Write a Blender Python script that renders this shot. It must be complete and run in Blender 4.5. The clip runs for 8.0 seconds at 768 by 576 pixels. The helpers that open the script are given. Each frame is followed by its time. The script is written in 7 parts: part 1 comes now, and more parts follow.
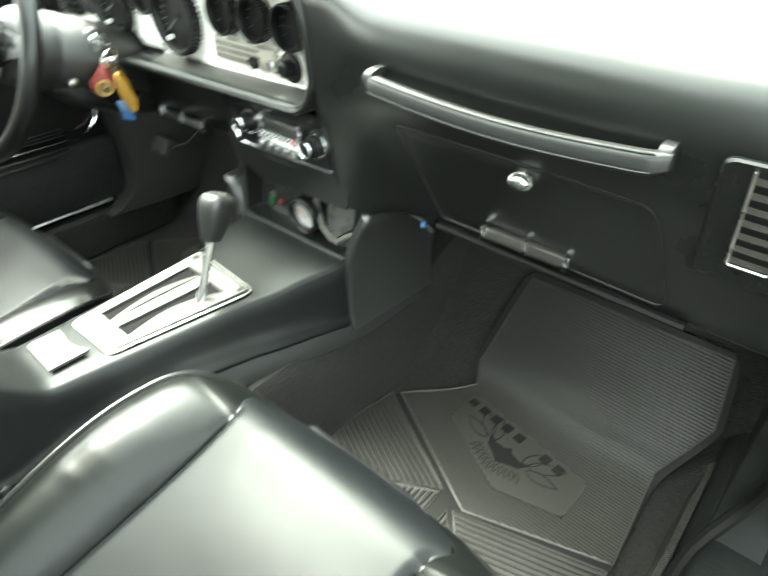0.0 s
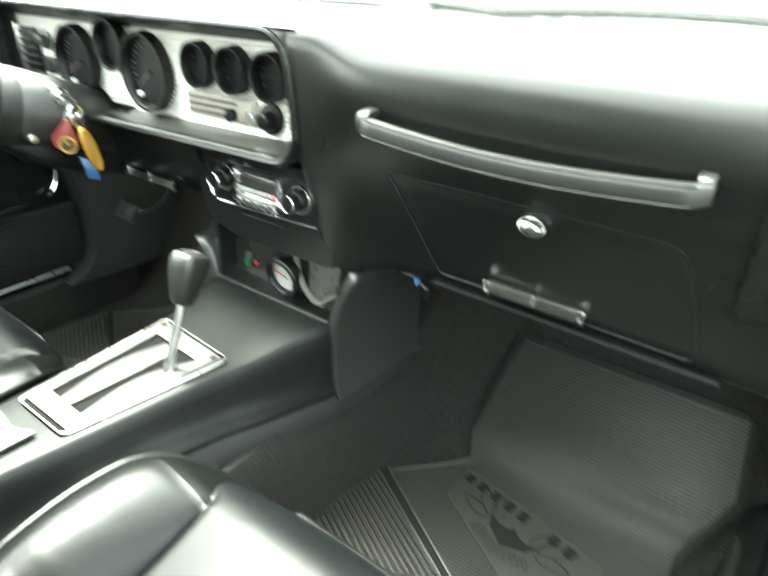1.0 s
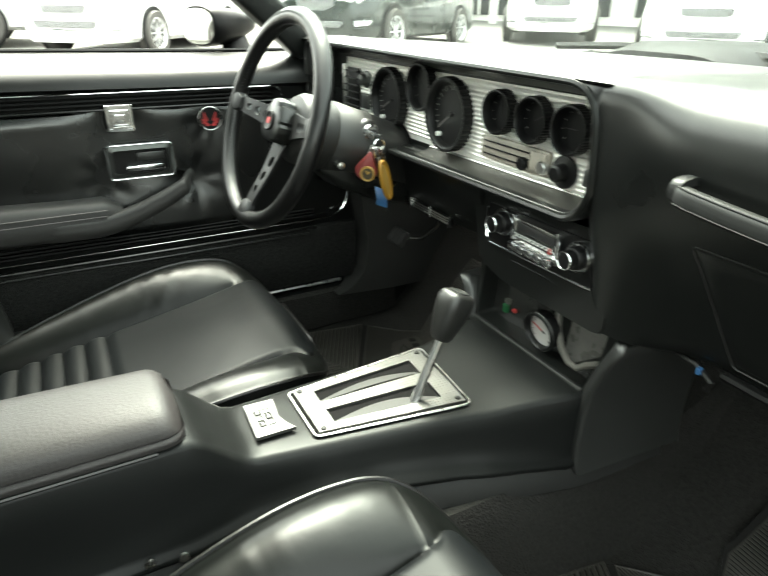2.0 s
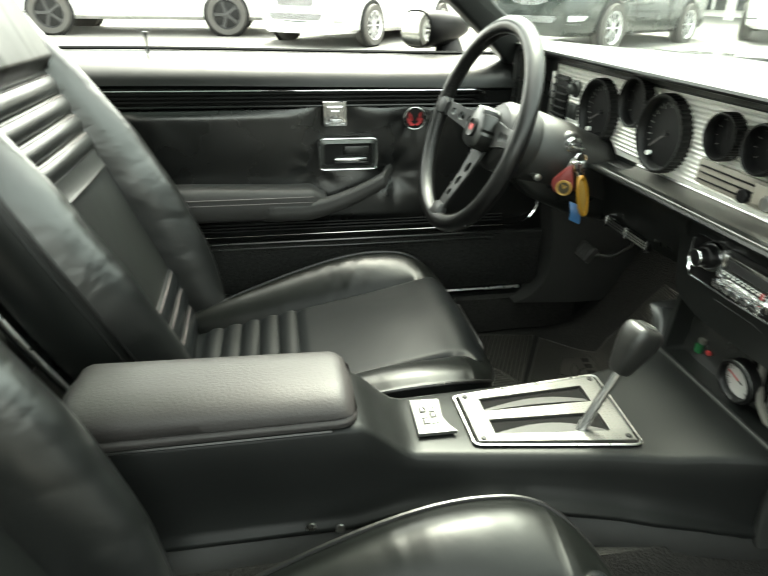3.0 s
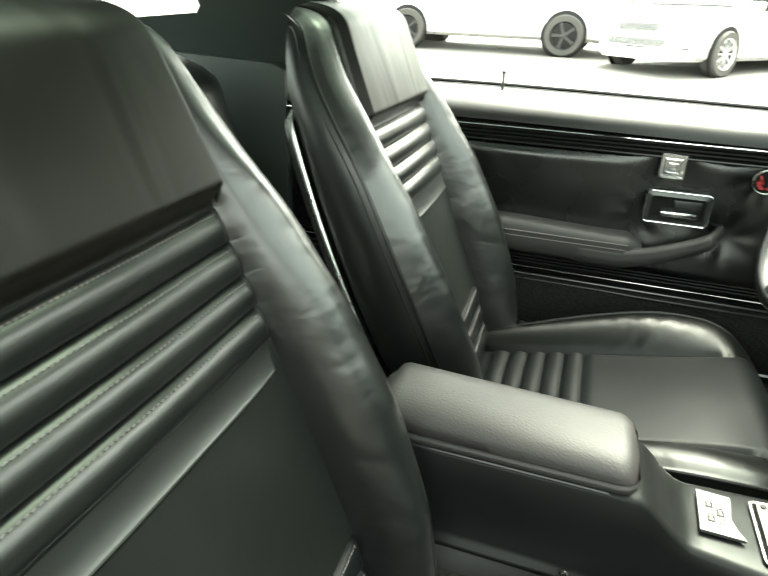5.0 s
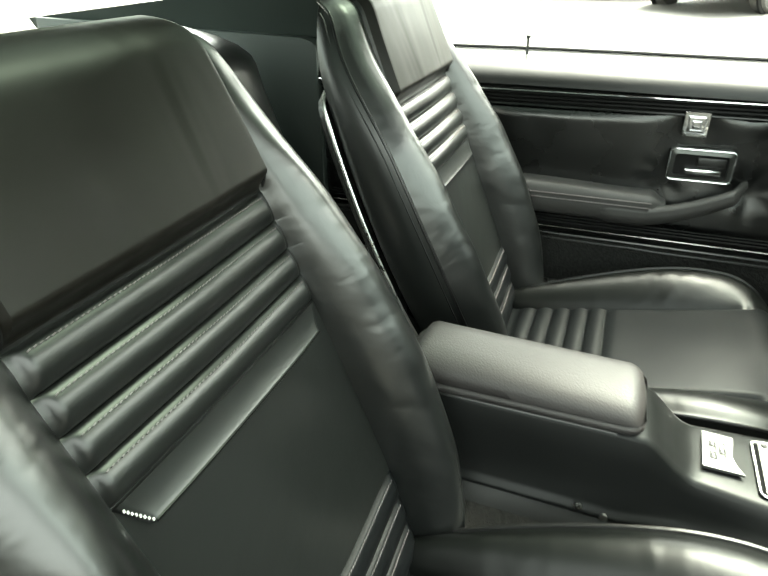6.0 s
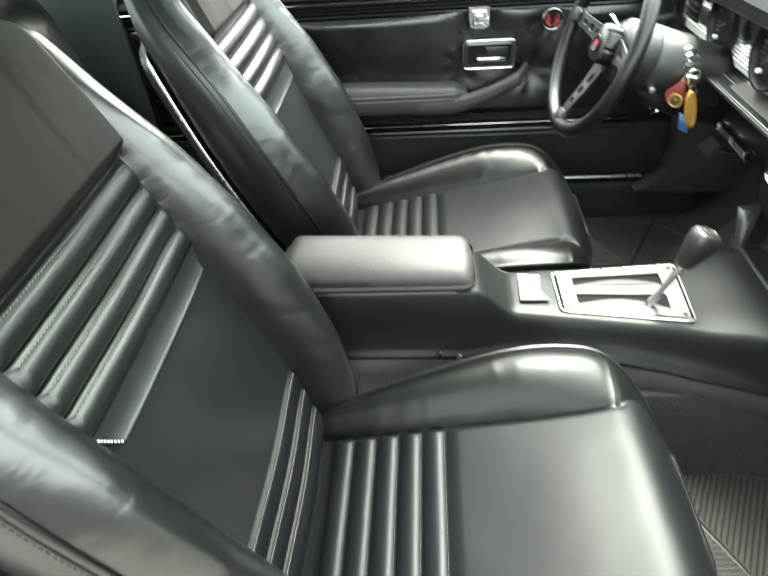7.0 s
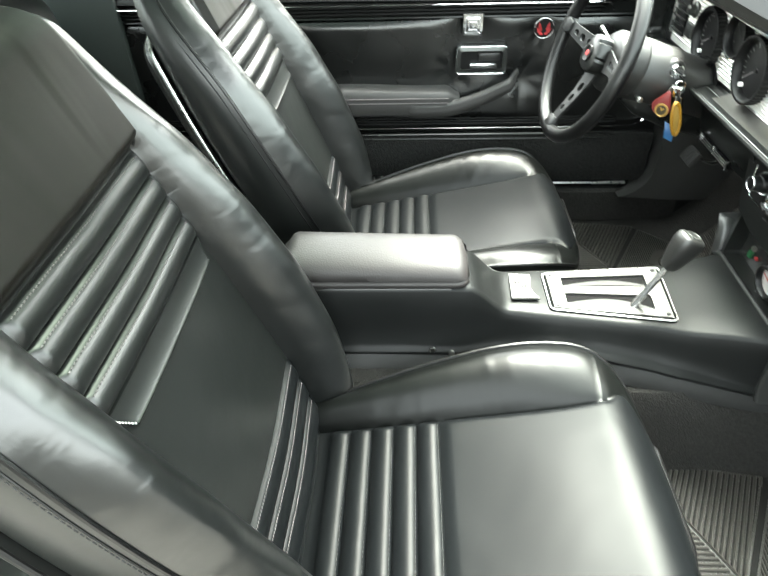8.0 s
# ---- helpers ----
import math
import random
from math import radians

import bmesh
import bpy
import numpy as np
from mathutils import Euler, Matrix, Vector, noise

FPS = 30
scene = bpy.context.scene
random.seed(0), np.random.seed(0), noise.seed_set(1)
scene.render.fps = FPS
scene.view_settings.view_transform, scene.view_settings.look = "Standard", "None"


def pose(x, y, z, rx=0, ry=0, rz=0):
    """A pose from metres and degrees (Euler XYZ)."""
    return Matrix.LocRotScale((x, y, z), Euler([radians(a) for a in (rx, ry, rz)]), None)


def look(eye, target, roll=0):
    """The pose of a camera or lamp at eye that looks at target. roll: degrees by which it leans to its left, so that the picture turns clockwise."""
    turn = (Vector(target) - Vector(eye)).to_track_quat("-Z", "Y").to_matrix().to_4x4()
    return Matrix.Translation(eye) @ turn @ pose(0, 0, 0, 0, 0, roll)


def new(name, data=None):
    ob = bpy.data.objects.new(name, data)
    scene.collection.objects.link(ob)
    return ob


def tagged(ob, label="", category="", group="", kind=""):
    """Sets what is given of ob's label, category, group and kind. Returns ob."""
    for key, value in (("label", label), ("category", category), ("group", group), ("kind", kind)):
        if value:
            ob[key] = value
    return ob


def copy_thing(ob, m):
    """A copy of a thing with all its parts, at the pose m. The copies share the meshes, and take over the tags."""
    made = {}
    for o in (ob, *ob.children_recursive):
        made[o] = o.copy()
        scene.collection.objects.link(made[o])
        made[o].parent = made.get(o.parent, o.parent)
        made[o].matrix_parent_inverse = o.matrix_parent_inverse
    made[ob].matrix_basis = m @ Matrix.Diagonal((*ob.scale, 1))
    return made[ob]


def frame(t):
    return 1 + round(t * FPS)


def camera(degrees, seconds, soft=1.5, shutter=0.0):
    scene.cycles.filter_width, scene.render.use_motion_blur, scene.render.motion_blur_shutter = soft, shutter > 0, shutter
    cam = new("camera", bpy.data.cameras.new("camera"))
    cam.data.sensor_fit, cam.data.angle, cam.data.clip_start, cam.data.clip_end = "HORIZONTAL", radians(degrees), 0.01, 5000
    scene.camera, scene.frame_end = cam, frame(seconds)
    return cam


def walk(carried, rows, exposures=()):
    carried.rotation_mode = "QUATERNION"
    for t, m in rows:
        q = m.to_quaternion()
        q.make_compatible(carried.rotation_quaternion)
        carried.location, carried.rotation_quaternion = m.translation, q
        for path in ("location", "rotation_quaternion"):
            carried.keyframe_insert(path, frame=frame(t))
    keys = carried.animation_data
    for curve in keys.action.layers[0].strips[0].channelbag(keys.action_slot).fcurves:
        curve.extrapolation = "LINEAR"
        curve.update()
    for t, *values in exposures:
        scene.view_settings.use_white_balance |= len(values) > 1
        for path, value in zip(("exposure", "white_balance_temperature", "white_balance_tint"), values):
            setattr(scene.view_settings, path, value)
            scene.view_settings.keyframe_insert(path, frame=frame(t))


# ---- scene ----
cam = camera(65.8, 8.0, soft=1.1, shutter=0.5)
PATH = [
    (0.0, pose(0.6891, -0.2211, 1.0688, 54.18, -0.20, 40.34)),
    (0.2, pose(0.6684, -0.2227, 1.0521, 55.95, -0.20, 35.40)),
    (0.5, pose(0.6447, -0.2239, 1.0308, 54.43, -0.50, 34.60)),
    (0.7, pose(0.6374, -0.2171, 1.0215, 55.04, -0.60, 34.56)),
    (1.0, pose(0.6307, -0.2029, 1.0161, 61.32, -1.03, 36.86)),
    (1.2, pose(0.6227, -0.2013, 1.0177, 64.10, -0.60, 43.60)),
    (1.5, pose(0.6076, -0.2008, 1.0219, 64.46, -0.11, 49.81)),
    (1.7, pose(0.5990, -0.2062, 1.0228, 64.45, -0.20, 55.60)),
    (2.0, pose(0.5891, -0.2160, 1.0249, 64.34, -0.81, 61.72)),
    (2.2, pose(0.5855, -0.2140, 1.0295, 64.14, -0.93, 65.66)),
    (3.5, pose(0.5988, -0.2511, 1.0616, 63.44, -0.93, 88.17)),
    (4.0, pose(0.6089, -0.2725, 1.0766, 63.80, -1.16, 96.05)),
    (4.5, pose(0.6220, -0.2778, 1.0904, 64.08, -1.59, 103.01)),
    (5.0, pose(0.6306, -0.2839, 1.1007, 64.14, -1.94, 108.96)),
    (5.2, pose(0.6367, -0.2822, 1.1081, 64.25, -1.73, 111.24)),
    (6.3, pose(0.7150, -0.2338, 1.1819, 56.99, 1.39, 108.56)),
    (6.5, pose(0.7305, -0.2259, 1.2108, 54.56, 1.93, 104.12)),
    (6.7, pose(0.7597, -0.2266, 1.2289, 53.50, 2.50, 98.50)),
    (7.0, pose(0.8114, -0.2307, 1.2387, 50.31, 3.79, 92.81)),
    (7.2, pose(0.8341, -0.2358, 1.2412, 49.00, 3.80, 90.60)),
    (7.5, pose(0.8459, -0.2450, 1.2436, 48.41, 2.93, 89.24)),
    (8.0, pose(0.8409, -0.2591, 1.2477, 50.56, 1.65, 91.94)),
]
walk(cam, PATH, exposures=[(0.0, 4.93, 6750, -7), (0.6, 4.95, 6800, -7), (1.0, 5.03, 6700, -6), (1.5, 4.25, 6700, -3), (2.0, 3.87, 7000, -5), (3.5, 3.88, 7150, -6), (4.0, 3.95, 7150, -6), (5.0, 4.0, 7200, -8), (6.5, 4.27, 7000, -6), (7.0, 4.55, 6700, -2), (8.0, 4.74, 6700, -1)])

# ---------------------------------------------------------------- light
world = bpy.data.worlds.new("sky")
scene.world = world
world.use_nodes = True
wn = world.node_tree.nodes
wn.clear()
w_out = wn.new("ShaderNodeOutputWorld")
w_bg = wn.new("ShaderNodeBackground")
w_sky = wn.new("ShaderNodeTexSky")
w_sky.sky_type = "NISHITA"
w_sky.sun_disc = False
w_sky.sun_elevation = radians(63)
w_sky.sun_rotation = radians(291)
w_sky.air_density, w_sky.dust_density, w_sky.ozone_density = 1.0, 5.0, 0.6
w_bg.inputs["Strength"].default_value = 0.15
w_hue = wn.new("ShaderNodeHueSaturation")
w_hue.inputs["Saturation"].default_value = 0.22
world.node_tree.links.new(w_sky.outputs[0], w_hue.inputs["Color"])
world.node_tree.links.new(w_hue.outputs[0], w_bg.inputs[0])
world.node_tree.links.new(w_bg.outputs[0], w_out.inputs[0])

sun_data = bpy.data.lights.new("sun", "SUN")
sun_data.energy, sun_data.angle, sun_data.color = 0.5, radians(25), (1.0, 0.96, 0.9)
sun = new("sun", sun_data)
sun.matrix_world = look((-5.6, 2.2, 11.8), (0, 0, 0))


# ---------------------------------------------------------------- materials
def material(name, colour, rough=0.5, metal=0.0, grain=0.0, grain_scale=400.0, vary=0.15, vary_scale=6.0,
             spec=0.5, coat=0.0, coat_rough=0.1, rough_vary=0.1, stretch=None, sheen=0.0, relief=0.00012):
    """A surface with colour and gloss varied at two scales and a fine relief."""
    m = bpy.data.materials.new(name)
    m.use_nodes = True
    nt = m.node_tree
    b = nt.nodes["Principled BSDF"]
    b.inputs["Metallic"].default_value = metal
    b.inputs["Specular IOR Level"].default_value = spec
    b.inputs["Coat Weight"].default_value = coat
    b.inputs["Coat Roughness"].default_value = coat_rough
    b.inputs["Sheen Weight"].default_value = sheen
    tc = nt.nodes.new("ShaderNodeTexCoord")
    src = tc.outputs["Object"]
    if stretch:
        mp = nt.nodes.new("ShaderNodeMapping")
        mp.inputs["Scale"].default_value = stretch
        nt.links.new(src, mp.inputs[0])
        src = mp.outputs[0]
    big = nt.nodes.new("ShaderNodeTexNoise")
    big.inputs["Scale"].default_value, big.inputs["Detail"].default_value = vary_scale, 5.0
    fine = nt.nodes.new("ShaderNodeTexNoise")
    fine.inputs["Scale"].default_value, fine.inputs["Detail"].default_value = grain_scale, 3.0
    nt.links.new(src, big.inputs["Vector"])
    nt.links.new(src, fine.inputs["Vector"])
    ramp = nt.nodes.new("ShaderNodeMix")
    ramp.data_type = "RGBA"
    lo = [max(0.0, c * (1 - vary)) for c in colour]
    hi = [min(1.0, c * (1 + vary)) for c in colour]
    ramp.inputs[6].default_value, ramp.inputs[7].default_value = (*lo, 1), (*hi, 1)
    mixf = nt.nodes.new("ShaderNodeMath")
    mixf.operation = "ADD"
    half = nt.nodes.new("ShaderNodeMath")
    half.operation = "MULTIPLY_ADD"
    half.inputs[1].default_value, half.inputs[2].default_value = 0.5, -0.25
    nt.links.new(fine.outputs["Fac"], half.inputs[0])
    nt.links.new(big.outputs["Fac"], mixf.inputs[0])
    nt.links.new(half.outputs[0], mixf.inputs[1])
    nt.links.new(mixf.outputs[0], ramp.inputs[0])
    nt.links.new(ramp.outputs[2], b.inputs["Base Color"])
    rr = nt.nodes.new("ShaderNodeMapRange")
    rr.inputs["From Min"].default_value, rr.inputs["From Max"].default_value = 0.3, 0.7
    rr.inputs["To Min"].default_value = max(0.03, rough - rough_vary * 0.5)
    rr.inputs["To Max"].default_value = min(1.0, rough + rough_vary * 0.5)
    nt.links.new(big.outputs["Fac"], rr.inputs["Value"])
    nt.links.new(rr.outputs[0], b.inputs["Roughness"])
    if grain > 0:
        bump = nt.nodes.new("ShaderNodeBump")
        bump.inputs["Strength"].default_value, bump.inputs["Distance"].default_value = min(1.0, grain), relief
        nt.links.new(fine.outputs["Fac"], bump.inputs["Height"])
        nt.links.new(bump.outputs[0], b.inputs["Normal"])
    return m


def creased(m, scale=9.0, depth=0.0012, strength=0.35, squash=(1, 1, 1)):
    """Adds soft broad folds and puckers to the relief of a trim material."""
    nt = m.node_tree
    b = nt.nodes["Principled BSDF"]
    n = nt.nodes.new("ShaderNodeTexNoise")
    n.inputs["Scale"].default_value, n.inputs["Detail"].default_value = scale, 2.0
    n.inputs["Distortion"].default_value = 0.55
    tc = [x for x in nt.nodes if x.bl_idname == "ShaderNodeTexCoord"][0]
    mp = nt.nodes.new("ShaderNodeMapping")
    mp.inputs["Scale"].default_value = squash
    nt.links.new(tc.outputs["Object"], mp.inputs[0])
    nt.links.new(mp.outputs[0], n.inputs["Vector"])
    bump = nt.nodes.new("ShaderNodeBump")
    bump.inputs["Strength"].default_value, bump.inputs["Distance"].default_value = strength, depth * 10
    nt.links.new(n.outputs["Fac"], bump.inputs["Height"])
    old = b.inputs["Normal"].links
    if old:
        nt.links.new(old[0].from_socket, bump.inputs["Normal"])
    nt.links.new(bump.outputs[0], b.inputs["Normal"])
    return m


BLACK = (0.0036, 0.0042, 0.0039)
# one seat vinyl in five copies, colour and gloss set to the light on each panel
LEATHER = creased(creased(material("seat_vinyl", (0.0045, 0.0053, 0.0050), 0.34, grain=0.25, grain_scale=900, vary=0.2, spec=0.6, rough_vary=0.05), 6.0, 0.0010, 0.25), 45.0, 0.00014, 0.18)
CUSHION = creased(material("seat_cushion_vinyl", (0.0032, 0.0038, 0.0042), 0.41, grain=0.25, grain_scale=900, vary=0.2, spec=0.13, rough_vary=0.05), 6.0, 0.0008, 0.35)
BOLSTER = creased(creased(material("seat_bolster_vinyl", (0.0016, 0.0020, 0.0018), 0.35, grain=0.25, grain_scale=900, vary=0.2, spec=0.24, rough_vary=0.05), 7.0, 0.0012, 0.28, (0.7, 1.6, 1.0)), 45.0, 0.00014, 0.2)
WINGVINYL = creased(creased(creased(material("backrest_bolster_vinyl", (0.0030, 0.0036, 0.0035), 0.3, grain=0.25, grain_scale=900, vary=0.25, spec=0.8, rough_vary=0.05), 6.0, 0.0016, 0.30, (0.7, 1.0, 1.5)), 45.0, 0.00016, 0.22), 15.0, 0.0006, 0.22, (0.6, 1.0, 1.6))
DUSTSLAT = material("dusty_louvre_plastic", (0.013, 0.0112, 0.0088), 0.55, grain=0.4, grain_scale=500, vary=0.35, vary_scale=60, spec=0.2)
DIAL = material("gauge_dial_under_glass", (0.010, 0.0105, 0.011), 0.16, vary=0.1, spec=0.75)
CLOCKGREY = material("smoky_clock_dial", (0.40, 0.39, 0.375), 0.4, vary=0.15)
SPOKE = material("brushed_dark_spoke", (0.024, 0.0245, 0.025), 0.45, metal=0.5, vary=0.15, grain=0.2, grain_scale=600)
RIMHIDE = creased(material("worn_wheel_leather", (0.0020, 0.0020, 0.0021), 0.34, grain=0.35, grain_scale=800, vary=0.3, spec=0.42, rough_vary=0.08), 30.0, 0.0002, 0.2)
LIDPAD = material("grained_armrest_vinyl", (0.0215, 0.0196, 0.0196), 0.5, grain=1.0, grain_scale=330, vary=0.25, spec=0.32, relief=0.00045)
CHEEK = material("satin_pod_plastic", (0.0125, 0.0130, 0.0125), 0.42, grain=0.5, grain_scale=900, vary=0.25, spec=0.85)
HEADPAD = creased(creased(material("headrest_vinyl", (0.0062, 0.0057, 0.0046), 0.38, grain=0.3, grain_scale=900, vary=0.25, spec=0.24), 6.0, 0.0008, 0.25), 5.0, 0.0014, 0.22, (2.2, 0.5, 0.5))
LEDGE = material("dull_grey_ledge", (0.0135, 0.0138, 0.0135), 0.6, grain=0.6, grain_scale=500, vary=0.3, spec=0.4)
TRIM = material("black_moulded_trim", (0.0046, 0.0051, 0.0048), 0.31, grain=0.45, grain_scale=1100, vary=0.2, spec=0.42)
DOORSKIN = creased(creased(material("door_panel_vinyl", (0.0022, 0.0025, 0.0024), 0.28, grain=0.35, grain_scale=1000, vary=0.2, spec=0.72), 6.0, 0.0008, 0.25), 22.0, 0.0003, 0.2)
# copy of the door vinyl, dulled to hold back the sky's reflection on top
DOORTOP = creased(material("dulled_door_top", (0.0030, 0.0033, 0.0032), 0.40, grain=0.45, grain_scale=800, vary=0.3, spec=0.30), 9.0, 0.0006, 0.22)
PADTRIM = material("grained_soft_plastic", (0.0075, 0.0077, 0.0072), 0.42, grain=0.8, grain_scale=700, vary=0.25, spec=0.6, relief=0.0003)
CARPET = material("black_cut_pile_carpet", (0.0215, 0.0210, 0.0198), 0.95, grain=1.0, grain_scale=320, vary=0.5, vary_scale=160, spec=0.05, relief=0.004)
# the floor's carpet in a darker colour, for the weaker light on the door
DOORPILE = material("darkened_door_carpet", (0.0150, 0.0152, 0.0146), 0.95, grain=1.0, grain_scale=260, vary=0.9, vary_scale=140, spec=0.05, relief=0.004)
RIBRUBBER = material("worn_dusty_rubber", (0.0255, 0.0240, 0.0208), 0.44, spec=0.5, grain=0.3, grain_scale=500, vary=0.35, vary_scale=5)
CLOTHBELT = material("matt_black_moulding", (0.004, 0.004, 0.004), 0.5, spec=0.14, vary=0.1)
PALELINE = material("pale_edge_line", (0.07, 0.07, 0.068), 0.3, metal=1.0, vary=0.15)
GRABGREY = material("satin_grey_vinyl", (0.0085, 0.009, 0.0088), 0.42, grain=0.5, grain_scale=900, vary=0.15, spec=0.3)
PLATE = material("etched_aluminium", (0.135, 0.135, 0.13), 0.36, metal=0.85, vary=0.12, vary_scale=40, grain=0.2, grain_scale=900)
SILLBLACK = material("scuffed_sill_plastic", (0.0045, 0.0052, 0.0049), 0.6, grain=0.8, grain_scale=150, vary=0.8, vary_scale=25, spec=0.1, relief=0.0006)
KICK = material("satin_kick_panel_lightened", (0.029, 0.0290, 0.0278), 0.42, spec=0.25, grain=0.5, grain_scale=700, vary=0.3)
CABLE = material("dull_cream_cable", (0.070, 0.066, 0.058), 0.5, vary=0.2)
CONSOLE = material("satin_console_plastic", (0.0062, 0.0067, 0.0066), 0.36, grain=0.5, grain_scale=900, vary=0.25, spec=0.14)
ARMGREY = material("matt_charcoal_plastic", (0.028, 0.0272, 0.0265), 0.55, grain=0.8, grain_scale=600, vary=0.2, spec=0.4, relief=0.0003)
HEATER = material("tan_grey_plastic", (0.22, 0.20, 0.17), 0.45, vary=0.25, vary_scale=60)
SEAL = material("worn_door_seal", (0.0016, 0.0016, 0.0015), 0.6, spec=0.08, vary=0.8, vary_scale=30)
TORN = material("torn_clear_plastic", (0.085, 0.082, 0.076), 0.3, vary=0.6, vary_scale=45)
LOWTRIM = material("brushed_dark_aluminium", (0.15, 0.145, 0.135), 0.34, metal=0.9, vary=0.1)
AGEDCHROME = material("aged_chrome", (0.27, 0.27, 0.26), 0.22, metal=1.0, vary=0.15)
DASHTOP = material("weathered_dash_pad", BLACK, 0.48, grain=0.7, grain_scale=800, vary=0.25, spec=0.33)
MATTSHELL = material("satin_black_shell", (0.0012, 0.0012, 0.0013), 0.4, spec=0.10, vary=0.2)
SMOKE = material("smoky_plastic", (0.016, 0.0165, 0.0155), 0.2, vary=0.5, vary_scale=18)
# darker copy of the mat's rubber: shade in grooves and relief put into colour
SHADERUBBER = material("shade_toned_rubber", (0.0045, 0.0043, 0.0038), 0.65, spec=0.25, grain=0.3, grain_scale=600, vary=0.35, vary_scale=5)
SOFTRUBBER = material("black_rubber_seal", (0.004, 0.004, 0.004), 0.5, spec=0.3, grain=0.3)
CHROME = material("polished_chrome", (0.75, 0.76, 0.77), 0.10, metal=1.0, vary=0.06, rough_vary=0.06)
SATIN = material("satin_aluminium", (0.62, 0.62, 0.60), 0.30, metal=1.0, vary=0.1, grain=0.15, grain_scale=300, stretch=(1, 12, 12))
DARKMETAL = material("dark_grey_metal", (0.070, 0.073, 0.070), 0.35, metal=0.8, vary=0.15)
GAUGEFACE = material("matt_gauge_face", (0.0028, 0.0028, 0.0030), 0.42, vary=0.1, spec=0.22)
FASCIA = material("engine_turned_aluminium", (0.85, 0.84, 0.80), 0.48, metal=0.68, vary=0.08, grain=0.2, grain_scale=900)
WHITEINK = material("white_print", (0.75, 0.75, 0.72), 0.5, vary=0.05)
TICKGREY = material("faded_white_print", (0.30, 0.30, 0.29), 0.5, vary=0.1)
REDINK = material("red_print", (0.34, 0.028, 0.030), 0.45, vary=0.1)
GOLD = material("gold_printed_resin", (0.30, 0.19, 0.05), 0.35, vary=0.2, metal=0.3)
YELLOW = material("yellow_plastic_tag", (0.22, 0.110, 0.008), 0.4, vary=0.1)
BLUE = material("blue_plastic_tag", (0.025, 0.085, 0.20), 0.4, vary=0.1)
GREEN = material("green_plastic", (0.008, 0.07, 0.022), 0.4, vary=0.1)
THREAD = material("dark_grey_thread", (0.014, 0.0144, 0.0144), 0.7, vary=0.2, vary_scale=300)
STITCH = material("grey_thread", (0.11, 0.098, 0.100), 0.8, vary=0.2, vary_scale=300)
HEADLINER = material("dark_green_grey_cloth", (0.017, 0.0245, 0.0215), 0.6, grain=0.5, grain_scale=800, vary=0.2)
PAINTBLACK = material("black_body_paint", (0.012, 0.012, 0.013), 0.25, coat=0.6, coat_rough=0.05, vary=0.1)
PAINTWHITE = material("white_body_paint", (0.80, 0.80, 0.79), 0.3, coat=0.5, coat_rough=0.06, vary=0.03)
PAINTDARK = material("dark_green_body_paint", (0.016, 0.021, 0.020), 0.25, coat=0.5, coat_rough=0.05, vary=0.1)
TYRE = material("tyre_rubber", (0.07, 0.067, 0.062), 0.8, grain=0.5, grain_scale=120, vary=0.3)
RIMGREY = material("grey_alloy_rim", (0.055, 0.055, 0.055), 0.4, metal=0.6, vary=0.15)
RIMSILVER = material("silver_alloy_rim", (0.65, 0.65, 0.65), 0.35, metal=0.6, vary=0.1)
DARKGLASS = material("dark_window_glass", (0.03, 0.035, 0.035), 0.06, vary=0.1, spec=0.8)
LAMPGLASS = material("headlamp_glass", (0.55, 0.56, 0.56), 0.08, vary=0.2, spec=0.8)
ASPHALT = material("pale_worn_asphalt", (0.15, 0.146, 0.135), 0.9, grain=1.0, grain_scale=60, vary=0.25, vary_scale=0.5)
DARKWALL = material("dark_screen_wall", (0.030, 0.030, 0.028), 0.85, grain=0.6, grain_scale=60, vary=0.15, vary_scale=2)
VOID = material("matt_black_gap", (0.004, 0.004, 0.004), 0.9, spec=0.1, vary=0.1)
CONCRETE = material("pale_concrete", (0.42, 0.41, 0.38), 0.85, grain=0.8, grain_scale=80, vary=0.15, vary_scale=1.5)
STUCCO = material("white_render", (0.72, 0.70, 0.66), 0.85, grain=0.6, grain_scale=60, vary=0.1, vary_scale=1.0)
BARK = material("bark", (0.12, 0.085, 0.055), 0.9, grain=1.0, grain_scale=30, vary=0.3)
LEAF = material("foliage", (0.075, 0.11, 0.035), 0.6, vary=0.4, vary_scale=3)
MIRROR = material("mirror_glass", (0.42, 0.43, 0.42), 0.02, metal=1.0, vary=0.02, rough_vary=0.0)


